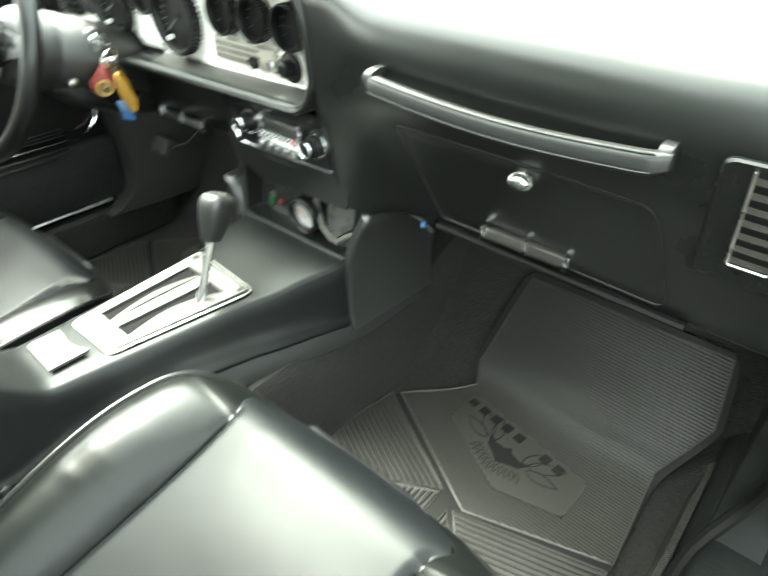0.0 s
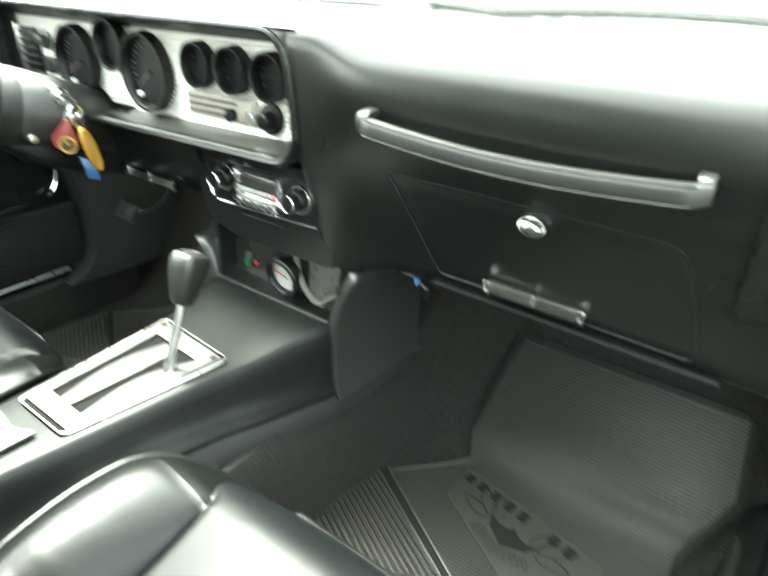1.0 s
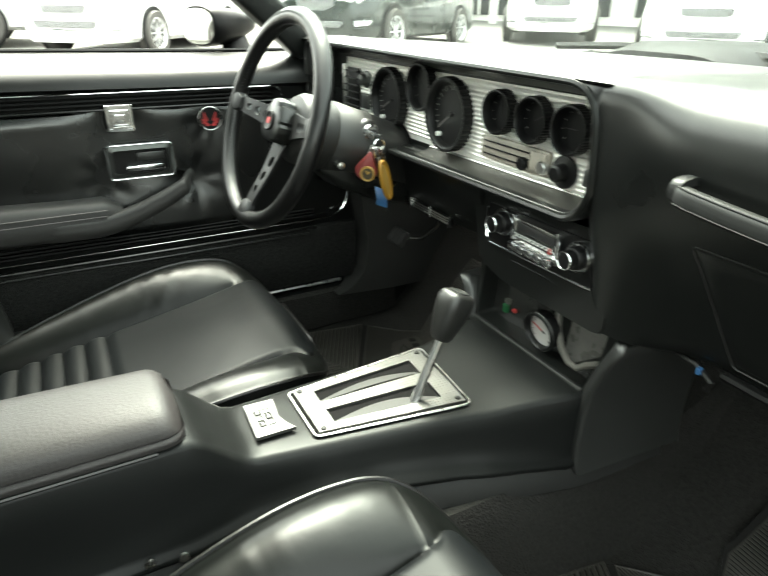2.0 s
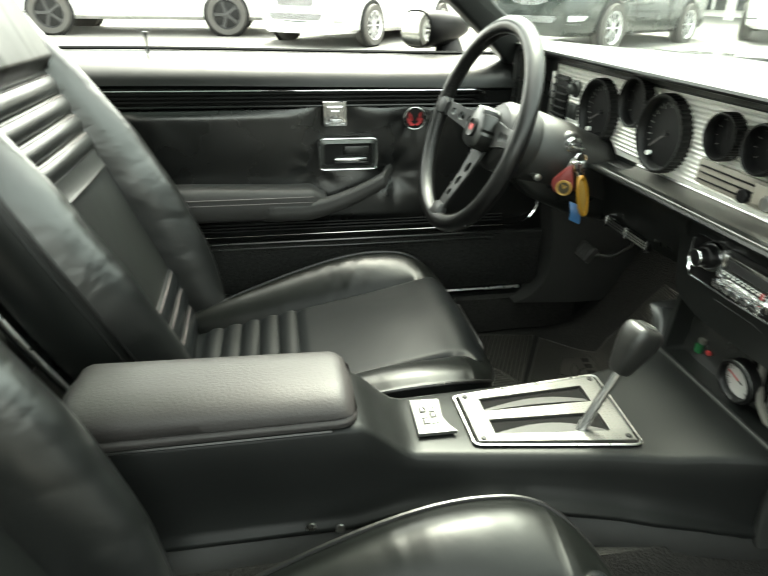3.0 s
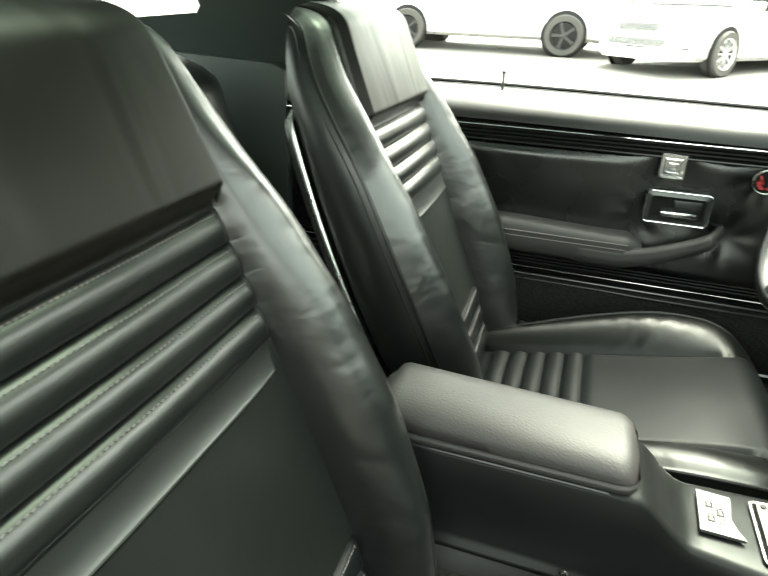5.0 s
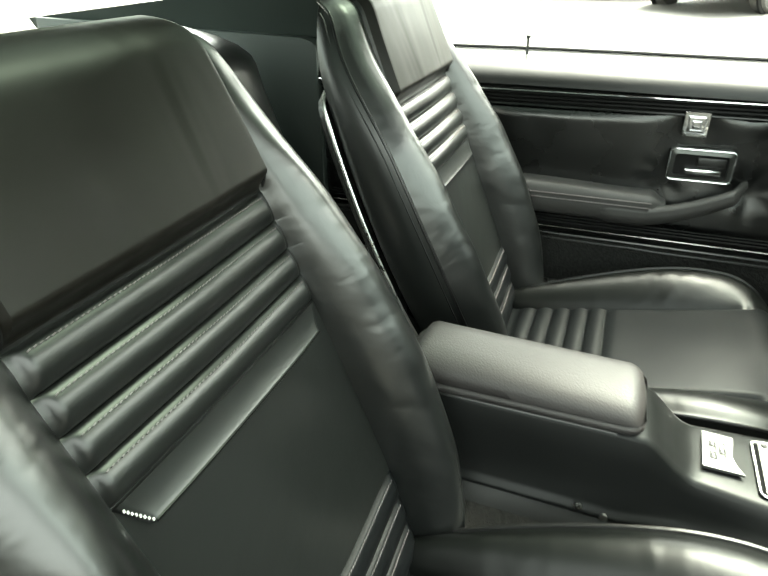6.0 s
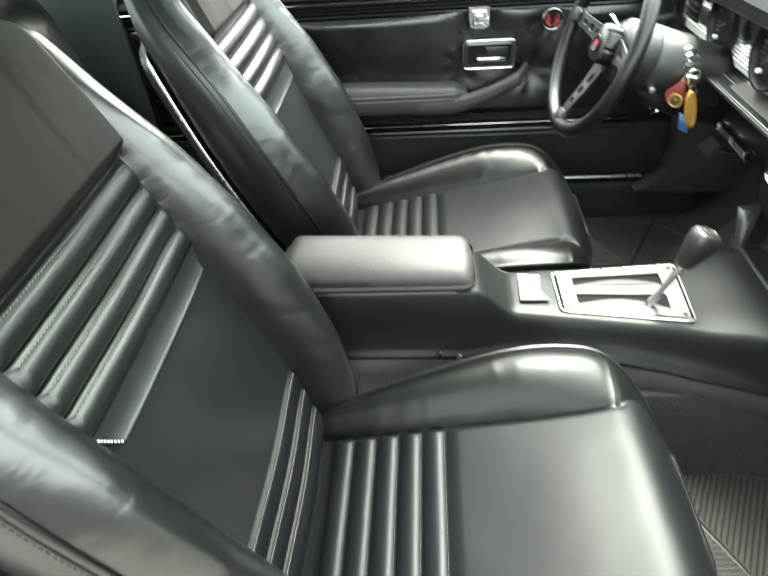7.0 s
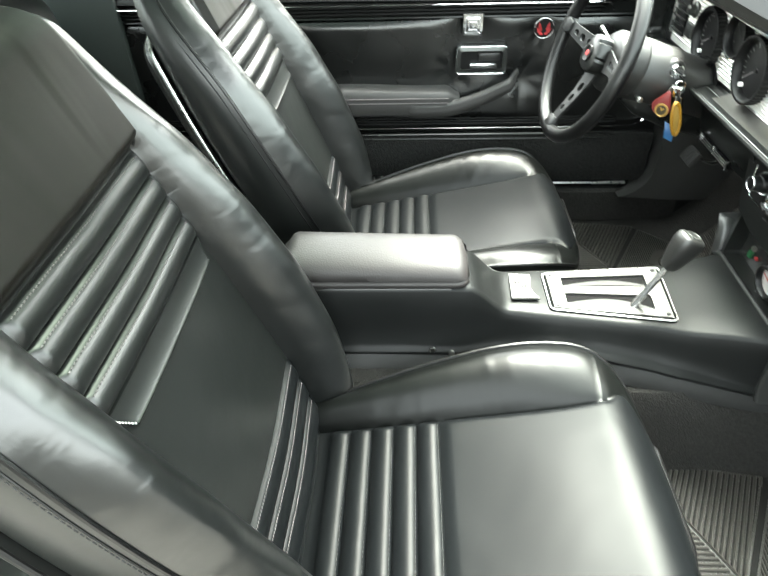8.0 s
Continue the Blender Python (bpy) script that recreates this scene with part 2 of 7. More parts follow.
def glass(name, tint, rough=0.0):
    m = bpy.data.materials.new(name)
    m.use_nodes = True
    nt = m.node_tree
    nt.nodes.clear()
    o = nt.nodes.new("ShaderNodeOutputMaterial")
    mix = nt.nodes.new("ShaderNodeMixShader")
    lw = nt.nodes.new("ShaderNodeLayerWeight")
    lw.inputs["Blend"].default_value = 0.5
    pw = nt.nodes.new("ShaderNodeMath")
    pw.operation = "POWER"
    pw.inputs[1].default_value = 4.5
    nt.links.new(lw.outputs["Facing"], pw.inputs[0])
    fr = nt.nodes.new("ShaderNodeMath")
    fr.operation = "MULTIPLY_ADD"
    fr.inputs[1].default_value, fr.inputs[2].default_value = 0.6, 0.03
    nt.links.new(pw.outputs[0], fr.inputs[0])
    tr = nt.nodes.new("ShaderNodeBsdfTransparent")
    tr.inputs["Color"].default_value = (*tint, 1)
    gl = nt.nodes.new("ShaderNodeBsdfGlossy")
    gl.inputs["Roughness"].default_value = rough
    nt.links.new(fr.outputs[0], mix.inputs[0])
    nt.links.new(tr.outputs[0], mix.inputs[1])
    nt.links.new(gl.outputs[0], mix.inputs[2])
    nt.links.new(mix.outputs[0], o.inputs[0])
    return m


GLASS = glass("clear_glass", (0.93, 0.96, 0.95))
TINT = glass("smoked_roof_glass", (0.30, 0.33, 0.31))


# ---------------------------------------------------------------- mesh helpers
def part(name, bm, mat, parent=None, label="", sharp=38, mats=None):
    """Links a bmesh as one mesh object under a thing or a part."""
    bmesh.ops.recalc_face_normals(bm, faces=bm.faces[:])
    me = bpy.data.meshes.new(name)
    bm.to_mesh(me)
    bm.free()
    for m in mats or [mat]:
        me.materials.append(m)
    me.polygons.foreach_set("use_smooth", [True] * len(me.polygons))
    me.set_sharp_from_angle(angle=radians(sharp))
    ob = new(name, me)
    if parent:
        ob.parent = parent
    if label:
        tagged(ob, label)
    return ob


def thing(name, label, category, group="", kind="", at=(0, 0, 0)):
    ob = new(name)
    ob.empty_display_size = 0.05
    ob.location = at
    return tagged(ob, label, category, group, kind)


def B():
    return bmesh.new()


def rbox(bm, x0, x1, y0, y1, z0, z1, r=0.004, seg=2, m=None):
    """A box with rounded edges."""
    g = bmesh.ops.create_cube(bm, size=1.0)
    vs = g["verts"]
    for v in vs:
        v.co = Vector((x0 + (v.co.x + 0.5) * (x1 - x0), y0 + (v.co.y + 0.5) * (y1 - y0), z0 + (v.co.z + 0.5) * (z1 - z0)))
    if r > 0:
        es = list({e for v in vs for e in v.link_edges})
        out = bmesh.ops.bevel(bm, geom=es, offset=r, segments=seg, profile=0.5, affect="EDGES", clamp_overlap=True)
        vs = list({v for f in out["faces"] for v in f.verts} | {v for v in vs if v.is_valid})
    if m is not None:
        bmesh.ops.transform(bm, matrix=m, verts=[v for v in vs if v.is_valid])
    return bm


def loft(bm, rings, closed=True, caps=True, loop=False):
    """Skins a row of rings with the same number of points."""
    vr = [[bm.verts.new(p) for p in r] for r in rings]
    n = len(vr[0])
    pairs = list(zip(vr, vr[1:] + ([vr[0]] if loop else [])))
    for a, b in pairs[: len(vr) if loop else len(vr) - 1]:
        for i in range(n if closed else n - 1):
            j = (i + 1) % n
            bm.faces.new((a[i], a[j], b[j], b[i]))
    if caps and closed and not loop:
        bm.faces.new(vr[0][::-1])
        bm.faces.new(vr[-1])
    return bm


def tube(bm, pts, r, n=8, closed=False, flat=1.0):
    """A round bar along a line of points; r may be a list."""
    P = [Vector(p) for p in pts]
    k = len(P)
    rr = r if isinstance(r, (list, tuple)) else [r] * k
    rings = []
    up = None
    for i in range(k):
        a = P[(i - 1) % k] if closed or i > 0 else P[i]
        b = P[(i + 1) % k] if closed or i < k - 1 else P[i]
        d = (b - a).normalized()
        if up is None:
            up = Vector((0, 0, 1)) if abs(d.z) < 0.9 else Vector((0, 1, 0))
        s = d.cross(up).normalized()
        up = s.cross(d).normalized()
        rings.append([P[i] + rr[i] * (math.cos(q) * s + flat * math.sin(q) * up) for q in [2 * math.pi * j / n for j in range(n)]])
    return loft(bm, rings, True, not closed, closed)


def lathe(bm, profile, m=None, n=32):
    """Turns a profile of (radius, height) about the z axis of m."""
    m = m or Matrix()
    rings = []
    for r, h in profile:
        rings.append([m @ Vector((max(r, 1e-5) * math.cos(2 * math.pi * j / n), max(r, 1e-5) * math.sin(2 * math.pi * j / n), h)) for j in range(n)])
    return loft(bm, rings, True, True)


def prism(bm, outline, x0, x1, axis="x", bevel=0.0, seg=2):
    """Extrudes an outline of the two other axes between two places on an axis."""
    def p(a, b, c):
        return Vector((c, a, b)) if axis == "x" else Vector((a, c, b)) if axis == "y" else Vector((a, b, c))
    lo = [bm.verts.new(p(a, b, x0)) for a, b in outline]
    hi = [bm.verts.new(p(a, b, x1)) for a, b in outline]
    n = len(outline)
    fs = [bm.faces.new(lo[::-1]), bm.faces.new(hi)]
    for i in range(n):
        j = (i + 1) % n
        fs.append(bm.faces.new((lo[i], lo[j], hi[j], hi[i])))
    if bevel > 0:
        es = list({e for f in fs[:2] for e in f.edges})
        bmesh.ops.bevel(bm, geom=es, offset=bevel, segments=seg, profile=0.5, affect="EDGES", clamp_overlap=True)
    return bm


def rounded(pts, radii, seg=5):
    """A polygon with its corners rounded."""
    out = []
    n = len(pts)
    rs = radii if isinstance(radii, (list, tuple)) else [radii] * n
    for i in range(n):
        p, a, b = Vector(pts[i]), Vector(pts[i - 1]), Vector(pts[(i + 1) % n])
        r = rs[i]
        if r <= 0:
            out.append((p.x, p.y))
            continue
        da, db = (a - p), (b - p)
        la, lb = da.length, db.length
        da, db = da.normalized(), db.normalized()
        t = min(r, la * 0.49, lb * 0.49)
        s, e = p + da * t, p + db * t
        for k in range(seg + 1):
            u = k / seg
            q = s * (1 - u) ** 2 + p * 2 * u * (1 - u) + e * u * u
            out.append((q.x, q.y))
    return out


def lerp(table, x):
    """Piecewise smooth reading of a small table of (x, y)."""
    if x <= table[0][0]:
        return table[0][1]
    for (a, p), (b, q) in zip(table, table[1:]):
        if x <= b:
            u = (x - a) / (b - a)
            return p + (q - p) * u
    return table[-1][1]


def spline(table, x):
    """Smooth reading of a small table of (x, y), without kinks at its places."""
    n = len(table)
    if x <= table[0][0]:
        return table[0][1]
    if x >= table[-1][0]:
        return table[-1][1]
    for i in range(n - 1):
        (a, p), (b, q) = table[i], table[i + 1]
        if x <= b:
            d = (q - p) / (b - a)
            s0 = 0.5 * (d + (p - table[i - 1][1]) / (a - table[i - 1][0])) if i > 0 else d
            s1 = 0.5 * (d + (table[i + 2][1] - q) / (table[i + 2][0] - b)) if i < n - 2 else d
            u = (x - a) / (b - a)
            h = b - a
            return p * (2 * u ** 3 - 3 * u * u + 1) + h * s0 * (u ** 3 - 2 * u * u + u) + q * (3 * u * u - 2 * u ** 3) + h * s1 * (u ** 3 - u * u)
    return table[-1][1]


def smooth(a, b, x):
    u = min(1.0, max(0.0, (x - a) / (b - a)))
    return u * u * (3 - 2 * u)


def frange(a, b, n):
    return [a + (b - a) * i / (n - 1) for i in range(n)]


def leaf_line(p, ang, length, width, n):
    """The outline of a slender leaf that springs from p."""
    d, q = Vector((math.cos(ang), math.sin(ang))), Vector((-math.sin(ang), math.cos(ang)))
    up = [Vector(p) + d * length * u + q * width * math.sin(math.pi * u ** 0.8) for u in frange(0, 1, n)]
    down = [Vector(p) + d * length * u - q * width * math.sin(math.pi * u ** 0.8) for u in frange(1, 0, n)[1:-1]]
    return [(v.x, v.y) for v in up + down]

# ---------------------------------------------------------------- outside ground
def ground_z(x):
    return min(0.6, 0.03 * (-x - 1.2)) if x < -1.2 else 0.0


bm = B()
gx = [-260, -120, -60, -30, -21.2, -16, -8, -4, -1.2, 0, 2, 6, 20, 80, 260]
gy = [-260, -100, -40, -15, -6, -2, 2, 6, 15, 40, 100, 260]
gv = [[bm.verts.new((x, y, ground_z(x))) for y in gy] for x in gx]
for a, b in zip(gv, gv[1:]):
    for i in range(len(gy) - 1):
        bm.faces.new((a[i], b[i], b[i + 1], a[i + 1]))
tagged(part("ground", bm, ASPHALT), "pale worn asphalt of a sunlit car park", "ground", kind="structure")

# unseen wall added beside the open doorway to block light from that side
bm = B()
rbox(bm, 2.3, 2.5, -7.0, 7.0, -0.2, 1.0, 0.02)
tagged(part("wall_east", bm, DARKWALL), "unseen low dark wall added to cut light from the passenger side", "wall", kind="structure")

# ---------------------------------------------------------------- the car's floor and shell
FLOOR = 0.25
bm = B()
prof = [(-1.75, 0.45), (-1.05, 0.40), (-0.92, 0.30), (-0.80, FLOOR), (0.46, FLOOR), (0.52, FLOOR + 0.015), (0.57, 0.315), (0.66, 0.47), (0.74, 0.62)]
nx = frange(-0.74, 0.74, 100)


def floor_z(x, z):
    hump = 0.44 * (1 - smooth(0.145, 0.213, abs(x)))
    return max(z, min(hump, 0.435)) if hump > 0.02 else z


rows = []
for y, z in prof:
    rows.append([bm.verts.new((x, y, floor_z(x, z))) for x in nx])
for a, b in zip(rows, rows[1:]):
    for i in range(len(nx) - 1):
        bm.faces.new((a[i], a[i + 1], b[i + 1], b[i]))
geom = bmesh.ops.extrude_face_region(bm, geom=bm.faces[:])
bmesh.ops.translate(bm, vec=(0, 0, -0.02), verts=[v for v in geom["geom"] if isinstance(v, bmesh.types.BMVert)])
tagged(part("floor", bm, CARPET), "black cut-pile carpet over the car floor and tunnel", "carpet", kind="structure")

# outer body shell that closes the place around the cabin
body = thing("car_body", "black coupe body shell with open passenger doorway", "car", kind="structure")
for s, nm in ((1, "sill"), (-1, "sill")):
    bm = B()
    out = rounded([(0.70, 0.22), (0.70, 0.345), (0.72, 0.365), (0.80, 0.365), (0.84, 0.33), (0.84, 0.18), (0.74, 0.18)], [0, .01, .01, .012, .02, .03, 0])
    prism(bm, [(s * a, b) for a, b in out], -1.15, 0.62, "y")
    part("sill", bm, SILLBLACK, body, "scuffed black door sill")
    bm = B()
    rings = []
    for y in frange(-0.95, 0.52, 40):
        wob = 0.0025 * math.sin(17 * y) + 0.002 * math.sin(41 * y)
        rings.append([Vector((s * x, y, z)) for x, z in ((0.700, 0.252), (0.686 + wob, 0.256), (0.690 + wob, 0.30), (0.694 + 0.5 * wob, 0.346), (0.703, 0.354))])
    loft(bm, rings)
    part("sill_carpet", bm, CARPET, body, "black carpet turned up the sill")
    bm = B()
    rise = [(0.711, 0.300, 0.373), (0.717, 0.335, 0.377), (0.728, 0.365, 0.387), (0.741, 0.388, 0.406), (0.753, 0.400, 0.435), (0.763, 0.403, 0.480), (0.771, 0.398, 0.55), (0.777, 0.390, 0.66), (0.782, 0.384, 0.82)]
    tube(bm, [(s * 0.708, y, 0.372) for y in frange(-1.1, 0.26, 26)] + [(s * x, y, z) for x, y, z in rise], 0.009, 8)
    part("door_seal", bm, SEAL, body, "worn black rubber door seal")
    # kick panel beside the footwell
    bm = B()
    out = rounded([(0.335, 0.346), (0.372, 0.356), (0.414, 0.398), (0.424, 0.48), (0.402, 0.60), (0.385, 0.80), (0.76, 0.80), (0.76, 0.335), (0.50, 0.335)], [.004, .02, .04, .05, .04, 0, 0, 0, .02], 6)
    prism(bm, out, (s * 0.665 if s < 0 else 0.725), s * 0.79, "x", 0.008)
    # colour imitates the light: driver's panel lightened, passenger's darkened with the sill's black
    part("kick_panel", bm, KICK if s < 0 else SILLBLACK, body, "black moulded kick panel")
    # dark door jamb ahead of the opening
    bm = B()
    prism(bm, rounded([(s * 0.79, 0.37), (s * 0.915, 0.33), (s * 0.915, 0.92), (s * 0.79, 0.92)], 0.012, 3), 0.405, 0.438, "y", 0.004)
    part("door_jamb", bm, VOID, body, "matt black door jamb")
    # front wing and pillar
    bm = B()
    prism(bm, rounded([(0.46, 0.30), (0.44, 0.93), (0.70, 0.93), (2.1, 0.86), (2.2, 0.5), (2.1, 0.25), (0.8, 0.22)], [0, .03, .05, .1, .1, .1, 0]), s * 0.78, s * 0.92, "x", 0.02)
    part("front_wing", bm, PAINTBLACK, body, "black front wing")
    bm = B()
    A0, A1 = Vector((s * 0.76, 0.32, 0.92)), Vector((s * 0.60, -0.16, 1.22))
    up = (A1 - A0)
    rings = []
    for u in frange(0, 1, 7):
        c = A0 + up * u + Vector((0, 0.02 * math.sin(math.pi * u), 0.015 * math.sin(math.pi * u)))
        rings.append([c + Vector((s * a, b, 0.3 * b)) for a, b in rounded([(-0.028, -0.035), (0.03, -0.035), (0.02, 0.04), (-0.012, 0.04)], 0.012, 3)])
    loft(bm, rings)
    part("windscreen_pillar", bm, TRIM, body, "black windscreen pillar trim")
    # rear quarter trim
    bm = B()
    prism(bm, rounded([(-0.985, 0.28), (-0.985, 0.945), (-1.02, 0.957), (-1.9, 0.99), (-1.95, 0.30)], [0, .01, .01, 0, 0]), s * 0.700, s * 0.80, "x", 0.006)
    part("quarter_trim", bm, HEADLINER, body, "black vinyl rear quarter trim")
    # sail panel
    bm = B()
    o = [(-0.93, 0.955), (-0.90, 1.00), (-0.80, 1.20), (-1.17, 1.21), (-1.185, 1.075), (-1.20, 1.06), (-1.36, 1.045), (-1.95, 0.985), (-1.95, 0.955)]
    rings = [[Vector((s * (0.735 - 0.55 * (z - 0.96)), y, z)) for y, z in o], [Vector((s * (0.785 - 0.55 * (z - 0.96)), y, z)) for y, z in o]]
    loft(bm, rings)
    part("sail_panel", bm, HEADLINER, body, "dark green-grey trimmed sail panel")
    # roof rail over the door
    bm = B()
    tube(bm, [(s * (0.60 - 0.012 * math.sin(math.pi * u)), -0.16 - 0.95 * u, 1.215 + 0.02 * math.sin(math.pi * u)) for u in frange(0, 1, 12)], 0.026, 8)
    part("roof_rail", bm, TRIM, body, "black roof rail trim")

# roof: header, T-bar and rear part
def roof_z(x, y):
    return 1.235 - 0.03 * (x / 0.6) ** 2 + 0.02 * math.sin(math.pi * min(1.0, max(0.0, (y + 0.16) / -1.44)))


bm = B()
for x0, x1, y0, y1 in ((-0.60, 0.60, -0.16, -0.26), (-0.085, 0.085, -0.26, -0.86), (-0.60, 0.60, -0.86, -1.22)):
    rx, ry = frange(x0, x1, 9), frange(y0, y1, 7)
    lo = [[bm.verts.new((x, y, roof_z(x, y))) for y in ry] for x in rx]
    hi = [[bm.verts.new((x, y, roof_z(x, y) + 0.035)) for y in ry] for x in rx]
    for g, flip in ((lo, 1), (hi, 0)):
        for a, b in zip(g, g[1:]):
            for i in range(len(ry) - 1):
                q = (a[i], b[i], b[i + 1], a[i + 1])
                bm.faces.new(q[::-1] if flip else q)
    n, m = len(rx), len(ry)
    rim = [(i, 0) for i in range(n)] + [(n - 1, j) for j in range(1, m)] + [(i, m - 1) for i in range(n - 2, -1, -1)] + [(0, j) for j in range(m - 2, 0, -1)]
    for (i, j), (k, l) in zip(rim, rim[1:] + rim[:1]):
        bm.faces.new((lo[i][j], lo[k][l], hi[k][l], hi[i][j]))
tagged(part("ceiling", bm, HEADLINER), "dark headliner of the roof between two glass hatches", "headliner", kind="structure")

# unseen smoked glass hatch panels on both sides of the T-bar, added to dim the skylight
for k, (x0, x1) in enumerate(((-0.598, -0.088), (0.088, 0.598))):
    bm = B()
    rx, ry = frange(x0, x1, 9), frange(-0.263, -0.857, 9)
    rows = [[bm.verts.new((x, y, roof_z(x, y) + 0.026)) for y in ry] for x in rx]
    for a, b in zip(rows, rows[1:]):
        for i in range(len(ry) - 1):
            bm.faces.new((a[i], b[i], b[i + 1], a[i + 1]))
    geom = bmesh.ops.extrude_face_region(bm, geom=bm.faces[:])
    bmesh.ops.translate(bm, vec=(0, 0, 0.005), verts=[v for v in geom["geom"] if isinstance(v, bmesh.types.BMVert)])
    tagged(part("window_%d" % (k + 3), bm, TINT), "assumed smoked glass roof hatch panel, unseen", "roof hatch", kind="structure")

# bonnet, scuttle and a raised scoop, seen through the windscreen
bm = B()
rows = []
for y, zc in ((0.62, 0.90), (0.80, 0.925), (1.1, 0.925), (1.5, 0.905), (1.9, 0.86), (2.2, 0.78), (2.25, 0.55)):
    rows.append([bm.verts.new((x, y, zc - 0.05 * (abs(x) / 0.9) ** 3)) for x in frange(-0.90, 0.90, 25)])
for a, b in zip(rows, rows[1:]):
    for i in range(24):
        bm.faces.new((a[i], a[i + 1], b[i + 1], b[i]))
geom = bmesh.ops.extrude_face_region(bm, geom=bm.faces[:])
bmesh.ops.translate(bm, vec=(0, 0, -0.02), verts=[v for v in geom["geom"] if isinstance(v, bmesh.types.BMVert)])
part("bonnet", bm, PAINTBLACK, body, "black bonnet seen through the windscreen")
bm = B()
rings = []
for y, h, w in ((0.70, 0.0, .16), (0.72, 0.040, .17), (0.78, 0.056, .175), (1.0, 0.052, .17), (1.2, 0.02, .13), (1.26, -0.005, .1)):
    rings.append([Vector((-0.15 + x * w, y, 0.915 + h * (1 - (abs(x)) ** 4))) for x in frange(-1, 1, 13)] + [Vector((-0.15 + w, y, 0.88)), Vector((-0.15 - w, y, 0.88))])
loft(bm, rings)
part("bonnet_scoop", bm, MATTSHELL, body, "black shaker scoop on the bonnet")
for x0 in (-0.48, 0.10):
    bm = B()
    tube(bm, [(x0 + 0.62 * u, 0.80 + 0.02 * math.sin(3 * u), 0.945 + 0.012 * math.sin(math.pi * u)) for u in frange(0, 1, 9)], 0.008, 6)
    part("wiper", bm, SOFTRUBBER, body, "black wiper blade")

# windscreen and rear window
def screen(y_low, z_low, y_top, z_top, w_low, w_top, bow):
    b = B()
    rings = []
    for u in frange(0, 1, 6):
        w = w_low + (w_top - w_low) * u
        y, z = y_low + (y_top - y_low) * u, z_low + (z_top - z_low) * u
        rings.append([b.verts.new((w * k, y + bow * (1 - u * 0.5) * (1 - k * k), z + 0.01 * (1 - k * k))) for k in frange(-1, 1, 17)])
    for a, c in zip(rings, rings[1:]):
        for i in range(16):
            b.faces.new((a[i], a[i + 1], c[i + 1], c[i]))
    g = bmesh.ops.extrude_face_region(b, geom=b.faces[:])
    bmesh.ops.translate(b, vec=(0, 0.0, 0.005), verts=[v for v in g["geom"] if isinstance(v, bmesh.types.BMVert)])
    return b


ws = tagged(part("window_1", screen(0.36, 0.93, -0.15, 1.235, 0.74, 0.58, 0.38), GLASS), "clear laminated windscreen", "windscreen", kind="structure")
ws.visible_shadow = False
rw = tagged(part("window_2", screen(-2.0, 0.98, -1.22, 1.225, 0.66, 0.54, -0.12), GLASS), "clear rear window", "rear window", kind="structure")
rw.visible_shadow = False

# bulkhead behind the rear bench and the firewall
bm = B()
rbox(bm, -0.72, 0.72, -2.05, -1.62, 0.40, 0.93, 0.02)
tagged(part("parcel_shelf", bm, HEADLINER), "dark parcel shelf behind the rear seat", "shelf", kind="structure")
bm = B()
rbox(bm, -0.76, 0.76, 0.735, 0.80, 0.25, 0.93, 0.01)
tagged(part("wall_front", bm, TRIM), "black firewall ahead of the footwells", "bulkhead", kind="structure")

# ---------------------------------------------------------------- bucket seats
LEAN = math.atan(0.40)
BACK_D = Vector((0, -math.sin(LEAN), math.cos(LEAN)))
BACK_N = Vector((0, math.cos(LEAN), math.sin(LEAN)))
BACK_O = Vector((0, -0.404, 0.42))


def v_of(z):
    return (z - 0.42) / math.cos(LEAN)


def roll(s):
    """One padded roll across 0..1, with a sharp valley at each end."""
    s = min(1.0, max(0.0, s))
    return math.sqrt(max(0.0, math.sin(math.pi * s)))


V_ROLLS = [0.538, 0.502, 0.467, 0.433, 0.400]
V_FLAP = 0.367
V_LOW = [0.139, 0.098, 0.056, 0.011]
V_TOP = v_of(1.105)
BACK_W = [(0.0, 0.200), (0.06, 0.224), (0.15, 0.244), (0.25, 0.256), (0.36, 0.260), (0.46, 0.256), (0.56, 0.244), (0.64, 0.228), (0.69, 0.210), (0.72, 0.186), (V_TOP, 0.148)]


def insert_w(v):
    return spline([(0, 0.148), (0.15, 0.160), (0.3, 0.164), (0.54, 0.162), (0.62, 0.158), (V_TOP, 0.146)], v)


def pleats(a, v):
    """Height of the padded rolls, the flap under them and the low rolls; a is the distance from the middle."""
    xi = insert_w(v)
    end = 0.30 + 0.70 * (1 - smooth(xi - 0.013, xi - 0.001, a))
    if V_ROLLS[-1] <= v <= V_ROLLS[0]:
        for p, q in zip(V_ROLLS, V_ROLLS[1:]):
            if q <= v <= p:
                return 0.0105 * roll((v - q) / (p - q)) * end
    if v <= V_LOW[0]:
        for p, q in zip(V_LOW, V_LOW[1:]):
            if q <= v <= p:
                return 0.0095 * roll((v - q) / (p - q)) * end
    return 0.0


